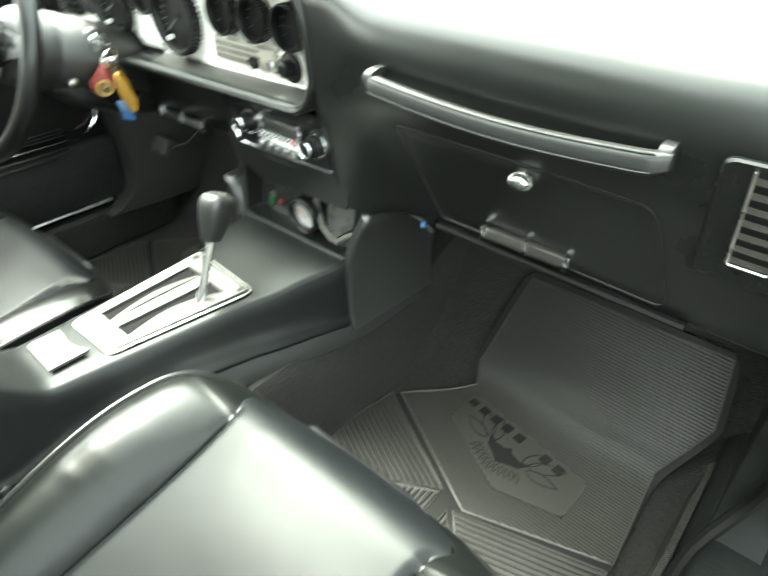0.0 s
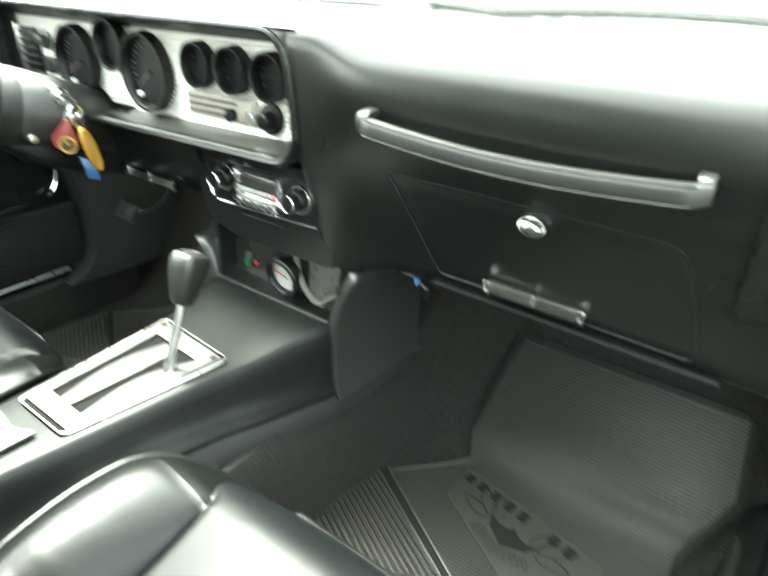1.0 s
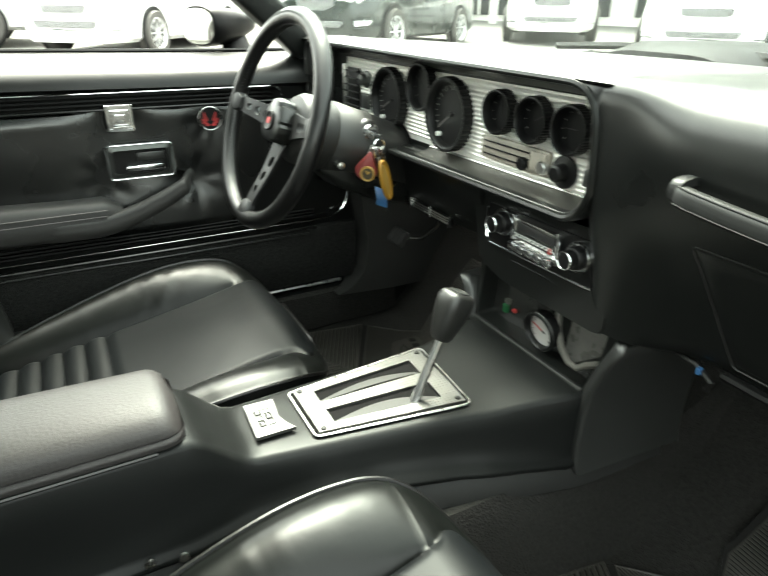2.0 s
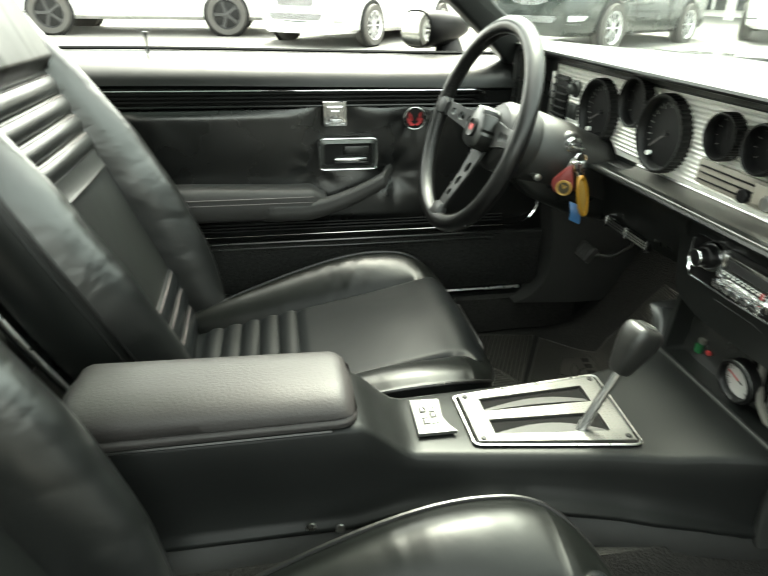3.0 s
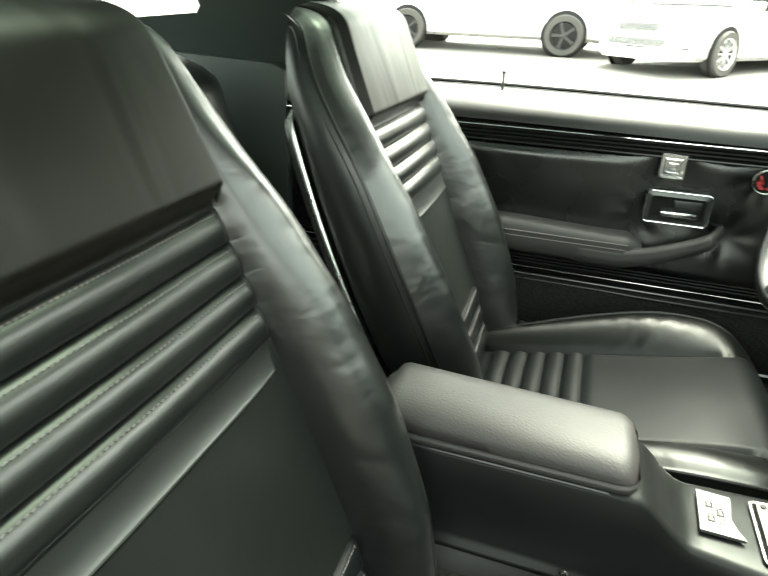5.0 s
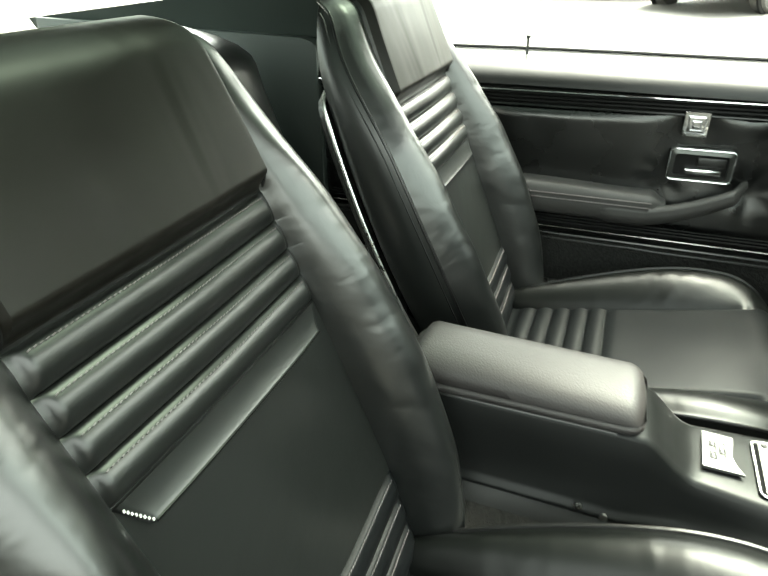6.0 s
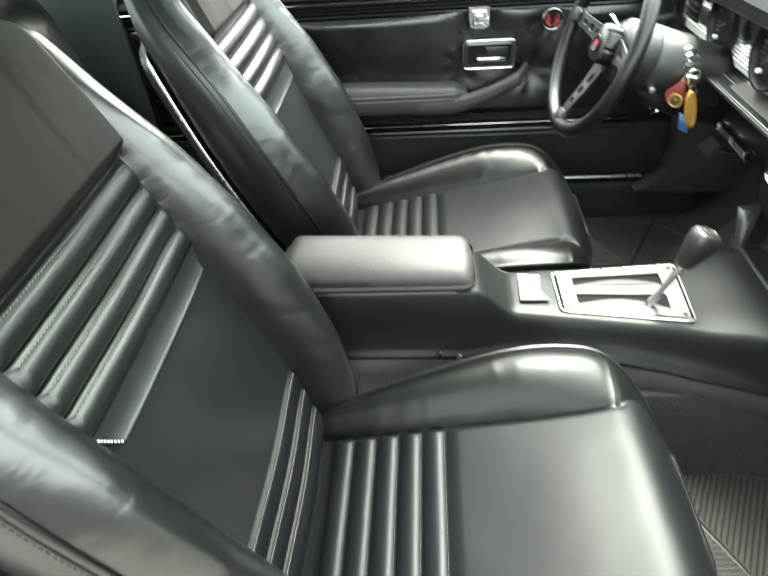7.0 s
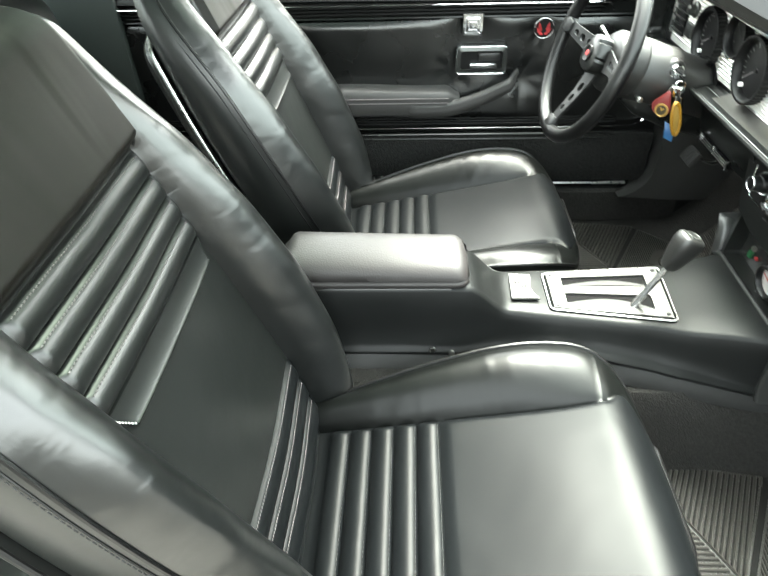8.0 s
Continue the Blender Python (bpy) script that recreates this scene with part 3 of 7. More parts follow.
def back_height(x, v):
    """How far the padding stands off the seat back's plane."""
    w, xi = spline(BACK_W, v), insert_w(v)
    a = abs(x)
    head = smooth(V_ROLLS[0] + 0.001, V_ROLLS[0] + 0.021, v)
    low = 1 - smooth(0.02, 0.16, v)
    bol = spline([(0, 0.050), (0.06, 0.066), (0.14, 0.076), (0.27, 0.075), (0.40, 0.060), (0.50, 0.040), (0.56, 0.027), (0.63, 0.013), (V_TOP, 0.004)], v)
    round_top = -0.048 * max(0.0, (v - (V_TOP - 0.055)) / 0.055) ** 2.4
    if a <= xi:
        crown = 0.004 * (1 - (a / xi) ** 2)
        body = (1 - head) * (pleats(a, v) - 0.005 * smooth(0.0, 1.0, a / xi) - 0.006 * low)
        pad = head * (0.022 * (1 - 0.62 * smooth(xi - 0.007, xi, a)) + crown)
        return body + pad + round_top
    q = (a - xi) / max(1e-4, w - xi)
    crest = math.sin(math.pi * 0.5 * min(1.0, q / 0.50)) ** 0.75 if q < 0.50 else 1 - 0.55 * ((q - 0.50) / 0.50) ** 2.2
    fold = 0.0016 * math.sin(31 * v + 9 * q) * math.sin(17 * v - 4 * q) * math.sin(math.pi * q)
    fall = -0.016 * smooth(0.46, 0.66, v) * q ** 1.5
    seam = -0.006 * (1 - smooth(0, 0.10, q))
    return bol * crest + fold + fall + seam - 0.008 * smooth(0.7, 1.0, q) + round_top


def back_point(x, v, h):
    return BACK_O + BACK_D * v + BACK_N * h + Vector((x, 0, 0))


def back_rear(v):
    """Depth of the rear face of the padding."""
    return spline([(0, -0.052), (0.2, -0.066), (0.55, -0.068), (0.63, -0.064), (0.68, -0.054), (0.715, -0.046), (V_TOP, -0.042)], v)


def make_seat(name, label, creases=0.0, outer_strip=None):
    """creases: depth of the worn folds in the door-side cushion bolster."""
    seat = thing(name, label, "seat", "front bucket seats", at=(0, 0, FLOOR))
    lift = Matrix.Translation((0, 0, -FLOOR))

    # backrest
    vs = set(frange(0.0, V_LOW[0], 46)) | set(frange(V_LOW[0], V_FLAP, 16)) | set(frange(V_FLAP, V_ROLLS[0], 90)) | set(frange(V_ROLLS[0], V_ROLLS[0] + 0.024, 9)) | set(frange(V_ROLLS[0] + 0.024, V_TOP, 30))
    vs |= set(V_ROLLS) | set(V_LOW) | {V_FLAP - 0.0015, V_FLAP, V_FLAP + 0.0006, V_FLAP + 0.002}
    vs = sorted(vs)
    fr = [0, .18, .36, .54, .68, .76, .80, .825, .85, .875, .90, .92, .94, .96, .98, 1.0]
    bo = [0.04, .09, .16, .25, .35, .46, .57, .67, .77, .86, .93, .98, 1.0]
    rings = []
    for v in vs:
        w, xi = spline(BACK_W, v), insert_w(v)
        half = [xi * f for f in fr] + [xi + (w - xi) * f for f in bo]
        xs = [-x for x in half[::-1][:-1]] + half
        ring = [back_point(x, v, back_height(x, v)) for x in xs]
        e = back_height(w, v)
        d = e - back_rear(v)
        puff = 0.009 * (1 - smooth(0.62, V_TOP, v))
        ks = (0.03, 0.18, 0.36, 0.55, 0.74, 0.9, 1.0)
        for k in ks:
            ring.append(back_point(w + puff * math.sin(math.pi * k) - 0.012 * max(0.0, k - 0.9) / 0.1, v, e - d * k))
        for k in ks[::-1]:
            ring.append(back_point(-w - puff * math.sin(math.pi * k) + 0.012 * max(0.0, k - 0.9) / 0.1, v, e - d * k))
        rings.append(ring)
    bm = loft(B(), rings)
    bmesh.ops.transform(bm, matrix=lift, verts=bm.verts)
    # headrest, bolsters and low pleats take the copies toned for their light
    for f in bm.faces:
        c = f.calc_center_median() - Vector((0, 0, 0.42 - FLOOR)) - Vector((0, -0.404, 0))
        v = min(V_TOP, max(0.0, c.dot(BACK_D)))
        lower = v < V_LOW[0] + 0.004 and abs(c.x) < insert_w(v) and c.dot(BACK_N) > -0.03
        f.material_index = 3 if lower else 1 if v > V_ROLLS[0] + 0.003 and abs(c.x) < insert_w(v) + 0.001 and c.dot(BACK_N) > -0.05 else (2 if abs(c.x) > insert_w(v) and c.dot(BACK_N) > -0.03 and abs(c.x) < spline(BACK_W, v) else 0)
    back = part("backrest", bm, LEATHER, seat, "padded black vinyl backrest with horizontal pleats", 36, mats=[LEATHER, HEADPAD, WINGVINYL, CUSHION])

    # shell behind, with its bright edge strip
    S_TOP = 0.618

    def shell_w(v):
        return spline(BACK_W, v) + 0.011 - 0.10 * max(0.0, (v - (S_TOP - 0.045)) / 0.045) ** 3.0

    rings = []
    for v in frange(0.02, S_TOP, 46):
        w, d0 = shell_w(v), back_rear(v)
        xs = frange(-w, w, 13)
        front = [back_point(x, v, d0 + 0.006 - 0.006 * (abs(x) / w > 0.99)) for x in xs]
        rear = [back_point(x, v, d0 - 0.010 - 0.042 * (1 - (x / w) ** 6) * (1 - 0.75 * max(0.0, (v - (S_TOP - 0.07)) / 0.07) ** 2)) for x in xs[::-1]]
        rings.append(front + rear)
    bm = loft(B(), rings)
    bmesh.ops.transform(bm, matrix=lift, verts=bm.verts)
    shell = part("back_shell", bm, TRIM, seat, "black plastic seat-back shell", 50)
    for s in (-1, 1):
        line = [lift @ back_point(s * (shell_w(v) + 0.001), v, back_rear(v) + 0.001) for v in frange(0.03, S_TOP, 60)]
        if s > 0 and outer_strip:
            part("edge_strip", tube(B(), line, 0.0034, 8), outer_strip, shell, "dull black edge strip")
        else:
            part("edge_strip", tube(B(), line, 0.0034, 8), SATIN, shell, "bright metal edge strip")
        line = [lift @ back_point(s * (spline(BACK_W, v) + 0.001), v, back_height(spline(BACK_W, v), v) + 0.001) for v in frange(0.02, V_TOP - 0.012, 70)]
        part("piping", tube(B(), line, 0.0026, 6), RIMHIDE, back, "black piping along the edge")
        line = [lift @ back_point(s * (spline(BACK_W, v) + 0.0035), v, back_height(spline(BACK_W, v), v) - 0.010) for v in frange(0.02, V_TOP - 0.03, 70)]
        part("side_seam", tube(B(), line, 0.0012, 5), SOFTRUBBER, back, "thin seam beside the piping")

    # stitching across the rolls
    for v in V_ROLLS + V_LOW[:3]:
        xi = insert_w(v) - 0.012
        b = B()
        n = 58
        for i in range(n):
            x = -xi + 2 * xi * (i + 0.5) / n
            vv = v - 0.0058
            slope = (back_height(x, vv + 0.0008) - back_height(x, vv - 0.0008)) / 0.0016
            out = (BACK_N - BACK_D * slope).normalized()
            along = Vector((1, 0, 0))
            m = Matrix((along, out.cross(along), out)).transposed().to_4x4()
            c = lift @ (back_point(x, vv, back_height(x, vv)) + out * 0.0007)
            rbox(b, -0.0016, 0.0016, -0.00055, 0.00055, -0.0006, 0.0006, 0, m=Matrix.Translation(c) @ m @ Matrix.Rotation(0.22, 4, "Z"))
        part("stitching", b, STITCH, back, "row of pale grey stitches")

    # stitched corner tucks of the headrest pad
    for s in (-1, 1):
        b = B()
        v0 = V_ROLLS[0] + 0.004
        line = [lift @ back_point(s * (insert_w(v0 + 0.018 * u) - 0.0005), v0 + 0.018 * u, 0.001 + 0.014 * u) for u in frange(0, 1, 6)]
        part("corner_tuck", tube(b, line, [0.001, 0.0020, 0.0024, 0.0024, 0.0018, 0.001], 8), SOFTRUBBER, back, "dark stitched corner tuck")

    # flap under the rolls, with its slanting ends and folded lower edge
    def flap_h(q):
        return 0.0034 + 0.0050 * (1 - q) ** 2.6

    prof_f = [(1.0, -0.004), (1.0, flap_h(1.0)), (0.85, flap_h(0.85)), (0.68, flap_h(0.68)), (0.5, flap_h(0.5)), (0.32, flap_h(0.32)), (0.18, flap_h(0.18)), (0.08, flap_h(0.08)), (0.025, 0.0084), (0.0, 0.0068), (0.0, 0.0045), (0.04, -0.004)]
    us = [-1.0, -0.995, -0.98] + frange(-0.95, 0.95, 21) + [0.98, 0.995, 1.0]
    rings = []
    for u in us:
        drop = (0.010 if abs(u) > 0.999 else 0.0022 if abs(u) > 0.99 else 0.0)
        ring = []
        for q, h in prof_f:
            v = V_FLAP + (V_ROLLS[-1] - 0.001 - V_FLAP) * q
            ring.append(lift @ back_point(u * (insert_w(v) - 0.003 - 0.020 * (1 - q)), v, max(-0.004, h - drop) - 0.004 * abs(u) ** 3))
        rings.append(ring)
    flap = part("flap", loft(B(), rings), LEATHER, back, "folded vinyl flap under the pleats", 60)

    line = []
    for u in frange(-0.985, 0.985, 24):
        line.append(lift @ back_point(u * (insert_w(V_FLAP) - 0.023), V_FLAP + 0.0006, 0.0072 - 0.004 * abs(u) ** 3))
    part("flap_edge", tube(B(), line, 0.0019, 8), BOLSTER, flap, "rounded lower edge of the flap")

    # stitched free end of the flap under the rolls
    b = B()
    for q in frange(0.12, 0.80, 8):
        v = V_FLAP + (V_ROLLS[-1] - 0.001 - V_FLAP) * q
        x = insert_w(v) - 0.0052 - 0.020 * (1 - q)
        c = lift @ back_point(x, v, flap_h(q) - 0.0030)
        rbox(b, -0.0008, 0.0008, -0.0005, 0.0005, -0.0012, 0.0012, 0, m=Matrix.Translation(c) @ Matrix.Rotation(LEAN, 4, "X"))
    tagged(part("end_stitching", b, WHITEINK, flap, "short row of white stitches"), kind="stuff")

    b = B()
    for k in range(5):
        v = V_LOW[0] + 0.004 + 0.0042 * k
        x = insert_w(v) - 0.006
        c = lift @ back_point(x, v, back_height(x, v) + 0.0004)
        rbox(b, -0.0017, 0.0017, -0.0005, 0.0005, -0.0008, 0.0008, 0, m=Matrix.Translation(c) @ Matrix.Rotation(LEAN, 4, "X"))
    tagged(part("end_stitching", b, WHITEINK, back, "short row of white stitches"), kind="stuff")

    # cushion, its middle set a little towards the outside of the car
    off = 0.042
    ys = sorted(set(frange(-0.43, -0.395, 4)) | set(frange(-0.395, -0.212, 66)) | set(frange(-0.212, 0.04, 26)) | set(frange(0.04, 0.108, 26)))
    edges = [-0.395 + 0.0366 * i for i in range(6)]

    def width(y):
        return spline([(-0.43, 0.195), (-0.38, 0.206), (-0.3, 0.224), (-0.2, 0.239), (-0.08, 0.249), (-0.02, 0.249), (0.02, 0.245), (0.045, 0.237), (0.065, 0.225), (0.08, 0.208), (0.09, 0.187), (0.098, 0.162), (0.104, 0.13), (0.108, 0.093)], y)

    def insert(y):
        return spline([(-0.43, 0.152), (-0.2, 0.147), (0.05, 0.148), (0.08, 0.155), (0.108, 0.09)], y)

    def top(x, y):
        zc = 0.424 + 0.21 * (y + 0.39) - 0.052 * max(0.0, (y - 0.020) / 0.088) ** 2.6
        a, w, xi = abs(x), width(y), min(insert(y), width(y) * 0.99)
        if a <= xi:
            e = 1 - smooth(xi - 0.014, xi, a)
            p = 0.0
            for q, r in zip(edges, edges[1:]):
                if q <= y <= r:
                    p = 0.012 * roll((y - q) / (r - q)) * e ** 0.6
            if y > edges[-1]:
                p = 0.008 * smooth(edges[-1], edges[-1] + 0.012, y) * (e ** 0.5 + (1 - e ** 0.5) * smooth(0.02, 0.09, y)) + 0.006 * smooth(-0.2, -0.02, y) * (1 - (a / xi) ** 2)
            return zc + p - 0.004
        q = (a - xi) / max(1e-4, w - xi)
        h = spline([(-0.43, 0.02), (-0.3, 0.033), (-0.15, 0.044), (-0.09, 0.043), (-0.04, 0.036), (0.0, 0.026), (0.03, 0.017), (0.06, 0.008), (0.085, 0.002), (0.108, 0.0)], y)
        fold = creases * math.exp(-((y + 0.10) / 0.075) ** 2) * smooth(0.0, 0.2, q) * (1 - smooth(0.45, 0.95, q)) * math.sin(2 * math.pi * (y - 0.085 * q) / 0.042) if x < 0 else 0.0
        u = min(1.0, q / 0.66)
        return zc + fold + 0.98 * h * (1 - (1 - u) ** 2.1) * (1 - 0.08 * smooth(0.7, 1.0, q)) + 0.010 * (1 - 0.8 * smooth(0.0, 0.09, y)) * u - 0.005 * (1 - smooth(0, 0.1, q)) * (1 - 0.8 * smooth(-0.1, 0.06, y)) - 0.006 * smooth(0.8, 1, q)

    rings = []
    for y in ys:
        w, xi = width(y), min(insert(y), width(y) * 0.99)
        half = [xi * f for f in fr] + [xi + (w - xi) * f for f in bo]
        xs = [-x for x in half[::-1][:-1]] + half
        ring = [Vector((off + x, y, top(x, y))) for x in xs]
        ze = top(w, y)
        ks = (0.012, 0.10, 0.22, 0.36, 0.6, 1.0)
        for k in ks:
            ring.append(Vector((off + w + 0.010 * math.sin(math.pi * min(1.0, k / 0.6)) - 0.006 * k, y - 0.006 * k, ze + (0.375 - ze) * k)))
        for k in ks[::-1]:
            ring.append(Vector((off - w - 0.010 * math.sin(math.pi * min(1.0, k / 0.6)) + 0.006 * k, y - 0.006 * k, ze + (0.375 - ze) * k)))
        rings.append(ring)
    bm = loft(B(), rings)
    bmesh.ops.transform(bm, matrix=lift, verts=bm.verts)
    for f in bm.faces:
        c = f.calc_center_median()
        f.material_index = 1 if abs(c.x - off) > insert(min(0.107, max(-0.429, c.y))) - 0.001 else 0
    cushion = part("seat_cushion", bm, CUSHION, seat, "padded black vinyl cushion with rear pleats", 60, mats=[CUSHION, BOLSTER])
    pl = [Vector((off - width(y) - 0.001, y, top(width(y), y) + 0.001)) for y in ys[2:]]
    pr = [Vector((off + width(y) + 0.001, y, top(width(y), y) + 0.001)) for y in ys[2:]]
    mid = [Vector((off + x, 0.109, top(0, 0.108) - 0.002)) for x in frange(-0.075, 0.075, 7)]
    part("piping", tube(B(), [lift @ p for p in pl + mid + pr[::-1]], 0.003, 6), RIMHIDE, cushion, "black piping round the cushion")
    for q in edges[1:]:
        b = B()
        xi = insert(q) - 0.010
        for i in range(40):
            x = -xi + 2 * xi * (i + 0.5) / 40
            c = lift @ Vector((off + x, q - 0.0036, top(x, q - 0.0036) + 0.0003))
            rbox(b, -0.0018, 0.0018, -0.0004, 0.0004, -0.0004, 0.0003, 0, m=Matrix.Translation(c))
        part("stitching", b, THREAD, cushion, "row of dark grey stitches")

    # base and runners
    b = B()
    rbox(b, off - 0.205, off + 0.205, -0.40, 0.07, 0.345 - FLOOR, 0.385 - FLOOR, 0.01)
    part("seat_base", b, TRIM, seat, "black seat base")
    for s in (-1, 1):
        b = B()
        rbox(b, off + s * 0.17 - 0.018, off + s * 0.17 + 0.018, -0.40, 0.06, 0.0, 0.10, 0.004)
        part("seat_runner", b, DARKMETAL, seat, "dark steel seat runner")
    return seat


passenger_seat = make_seat("bucket_seat", "black vinyl high-back passenger's bucket seat with pleated inserts", outer_strip=SOFTRUBBER)
passenger_seat.location = (0.33, 0, FLOOR)
driver_seat = make_seat("bucket_seat", "black vinyl driver's bucket seat with a creased cushion bolster", 0.0020)
driver_seat.location = (-0.39, 0, FLOOR)

# twin rows of stitches beside the edge, on the outer side panel of the passenger's seat
outer_back = [c for c in passenger_seat.children if c.name.startswith("backrest")][0]
for off_ in (0.012, 0.034):
    b = B()
    for v in frange(0.04, V_TOP - 0.10, 84):
        w = spline(BACK_W, v)
        c = back_point(w + 0.0055, v, back_height(w, v) - off_) - Vector((0, 0, FLOOR))
        rbox(b, -0.0007, 0.0007, -0.0005, 0.0005, -0.0024, 0.0024, 0, m=Matrix.Translation(c) @ Matrix.Rotation(LEAN, 4, "X"))
    tagged(part("side_stitching", b, THREAD, outer_back, "row of pale grey stitches"), kind="stuff")

# ---------------------------------------------------------------- centre console
console = thing("centre_console", "black moulded centre console with padded armrest and shifter", "console", at=(0, 0, 0.40))
UP = Matrix.Translation((0, 0, -0.40))


def cons_ring(y):
    """Half-profiles of the console at a place along the car."""
    l = lerp([(-0.50, -0.063), (-0.17, -0.063), (-0.10, -0.066), (0.176, -0.078), (0.37, -0.105)], y)
    r = lerp([(-0.50, 0.060), (-0.17, 0.060), (-0.10, 0.052), (0.16, 0.094), (0.26, 0.122), (0.32, 0.146), (0.37, 0.152)], y)
    t = 0.602 - 0.057 * smooth(-0.165, -0.085, y) + 0.018 * smooth(0.20, 0.345, y)
    fl = lerp([(-0.5, 0.012), (-0.15, 0.014), (0.0, 0.026), (0.20, 0.024), (0.27, 0.017), (0.32, 0.006), (0.37, 0.002)], y)
    low = lerp([(-0.5, 0.47), (-0.16, 0.47), (0.0, 0.495), (0.10, 0.483), (0.37, 0.448)], y)
    return l, r, t, fl, low


rings = []
for y in frange(-0.50, 0.37, 64):
    l, r, t, fl, low = cons_ring(y)
    k = 0.007
    base = lerp([(-0.5, 0.03), (-0.15, 0.03), (0.1, 0.008), (0.35, 0.0)], y)
    right = [(r - k * 1.5, t), (r - k * 0.5, t - k * 0.25), (r + 0.0005, t - k), (r + fl * 0.18, t - (t - low) * 0.35), (r + fl * 0.38, t - (t - low) * 0.62), (r + fl * 0.65, low + 0.010), (r + fl * 0.95, low + 0.004), (r + fl + 0.004, low), (r + fl + 0.006, low - 0.003), (r + fl + 0.005, low - 0.007), (r + fl + 0.001, low - 0.012), (r + fl + base, 0.40)]
    left = [(-(a - r) + l, b) for a, b in right]
    top = [(l + (r - l) * f, t) for f in (0.3, 0.5, 0.7)]
    ring = [(a, b) for a, b in left[::-1]] + top + right
    rings.append([UP @ Vector((a, y, b)) for a, b in ring])
bm = loft(B(), rings)
part("console_body", bm, CONSOLE, console, "black moulded console body", 60)

# lower flange along the tunnel
for s in (-1, 1):
    rings = []
    for y in frange(-0.45, 0.50, 30):
        l, r, t, fl, low = cons_ring(min(y, 0.345))
        k = 1 - 0.45 * smooth(0.05, 0.345, y) - 0.45 * smooth(0.345, 0.50, y)
        x = (r + fl if s > 0 else l - fl) - s * 0.002 * (1 - k)
        if y > 0.345:
            x += s * 0.016 * (y - 0.345) / 0.155
        rings.append([UP @ Vector((x + s * a * k, y, low + b)) for a, b in ((0.000, -0.008), (0.006, -0.016), (0.018, -0.040), (0.017, -0.044), (-0.01, -0.03))])
    part("console_flange", loft(B(), rings), LEDGE, console, "grey-black console flange")

# padded armrest lid
rings = []
for y in frange(-0.485, -0.158, 44):
    e0 = smooth(-0.485, -0.465, y)
    e1 = 1 - max(0.0, (y + 0.185) / 0.027) ** 2.2 if y > -0.185 else 1.0
    hw = 0.0645 * (0.9 + 0.1 * e0) * (0.72 + 0.28 * math.sqrt(max(0, e1)))
    zt = (0.643 + (-0.3 - y) * 0.03) * 1.0 - 0.026 * (1 - math.sqrt(max(0.0, e1))) - 0.02 * (1 - e0)
    z0 = 0.606
    right_ = [(hw * 0.28, zt + 0.0055), (hw - 0.030, zt + 0.0035), (hw - 0.017, zt - 0.001), (hw - 0.008, zt - 0.0065), (hw - 0.0025, zt - 0.0140), (hw - 0.0015, z0 + 0.0125), (hw - 0.0035, z0 + 0.0105), (hw + 0.0005, z0 + 0.0085), (hw + 0.0015, z0 + 0.005), (hw, z0)]
    pr = [(-a, b) for a, b in right_[::-1]] + right_
    rings.append([UP @ Vector((-0.002 + a, y, b)) for a, b in pr])
lid = part("armrest", loft(B(), rings), LIDPAD, console, "padded charcoal armrest lid", 50)
part("piping", tube(B(), [UP @ Vector((0.0635, y, 0.6045)) for y in frange(-0.47, -0.19, 20)], 0.0022, 6), TRIM, lid)

# shifter plate: bright frame with two slots
def plate_pt(u, v, z=0.5475):
    """u along (0 rear .. 1 front), v across (0 driver side .. 1 passenger side)."""
    y = -0.011 + 0.219 * u - 0.012 * u * v
    x = (-0.049 - 0.019 * u) + v * (0.098 + 0.050 * u)
    return UP @ Vector((x, y, z))


def quad_slab(bm, us, vs, z0, z1):
    c = [(us[0], vs[0]), (us[1], vs[0]), (us[1], vs[1]), (us[0], vs[1])]
    lo, hi = [plate_pt(u, v, z0) for u, v in c], [plate_pt(u, v, z1) for u, v in c]
    loft(bm, [lo, hi])


bm = B()
o = rounded([(-0.004, -0.008), (1.004, -0.008), (1.004, 1.008), (-0.004, 1.008)], 0.06, 4)
loft(bm, [[plate_pt(u, v, 0.544) for u, v in o], [plate_pt(u, v, 0.5472) for u, v in o]])
plinth = part("shifter_plinth", bm, VOID, console, "matt black shifter plinth")
bm = B()
bars = [((0.025, 0.975), (0.03, 0.155)), ((0.025, 0.975), (0.845, 0.97)), ((0.025, 0.140), (0.155, 0.845)), ((0.850, 0.975), (0.155, 0.845)), ((0.140, 0.850), (0.410, 0.575))]
for us, vs in bars:
    quad_slab(bm, us, vs, 0.5470, 0.5515)
bmesh.ops.remove_doubles(bm, verts=bm.verts, dist=1e-5)
plate = part("shifter_plate", bm, PLATE, plinth, "bright engine-turned aluminium shifter plate")
for u, v in ((0.06, 0.08), (0.94, 0.08), (0.06, 0.92), (0.94, 0.92)):
    bm = B()
    lathe(bm, [(0.004, 0.0), (0.004, 0.001), (0.003, 0.002), (0.0, 0.0022)], Matrix.Translation(plate_pt(u, v, 0.5512)), 12)
    part("screw", bm, SOFTRUBBER, plate, "dark screw head")
# raised bright edge round the plate
part("plate_edge", tube(B(), [plate_pt(u, v, 0.5485) for u, v in rounded([(-0.005, -0.01), (1.005, -0.01), (1.005, 1.01), (-0.005, 1.01)], 0.06, 4)], 0.0016, 6, True), SATIN, plinth, "thin bright edge")
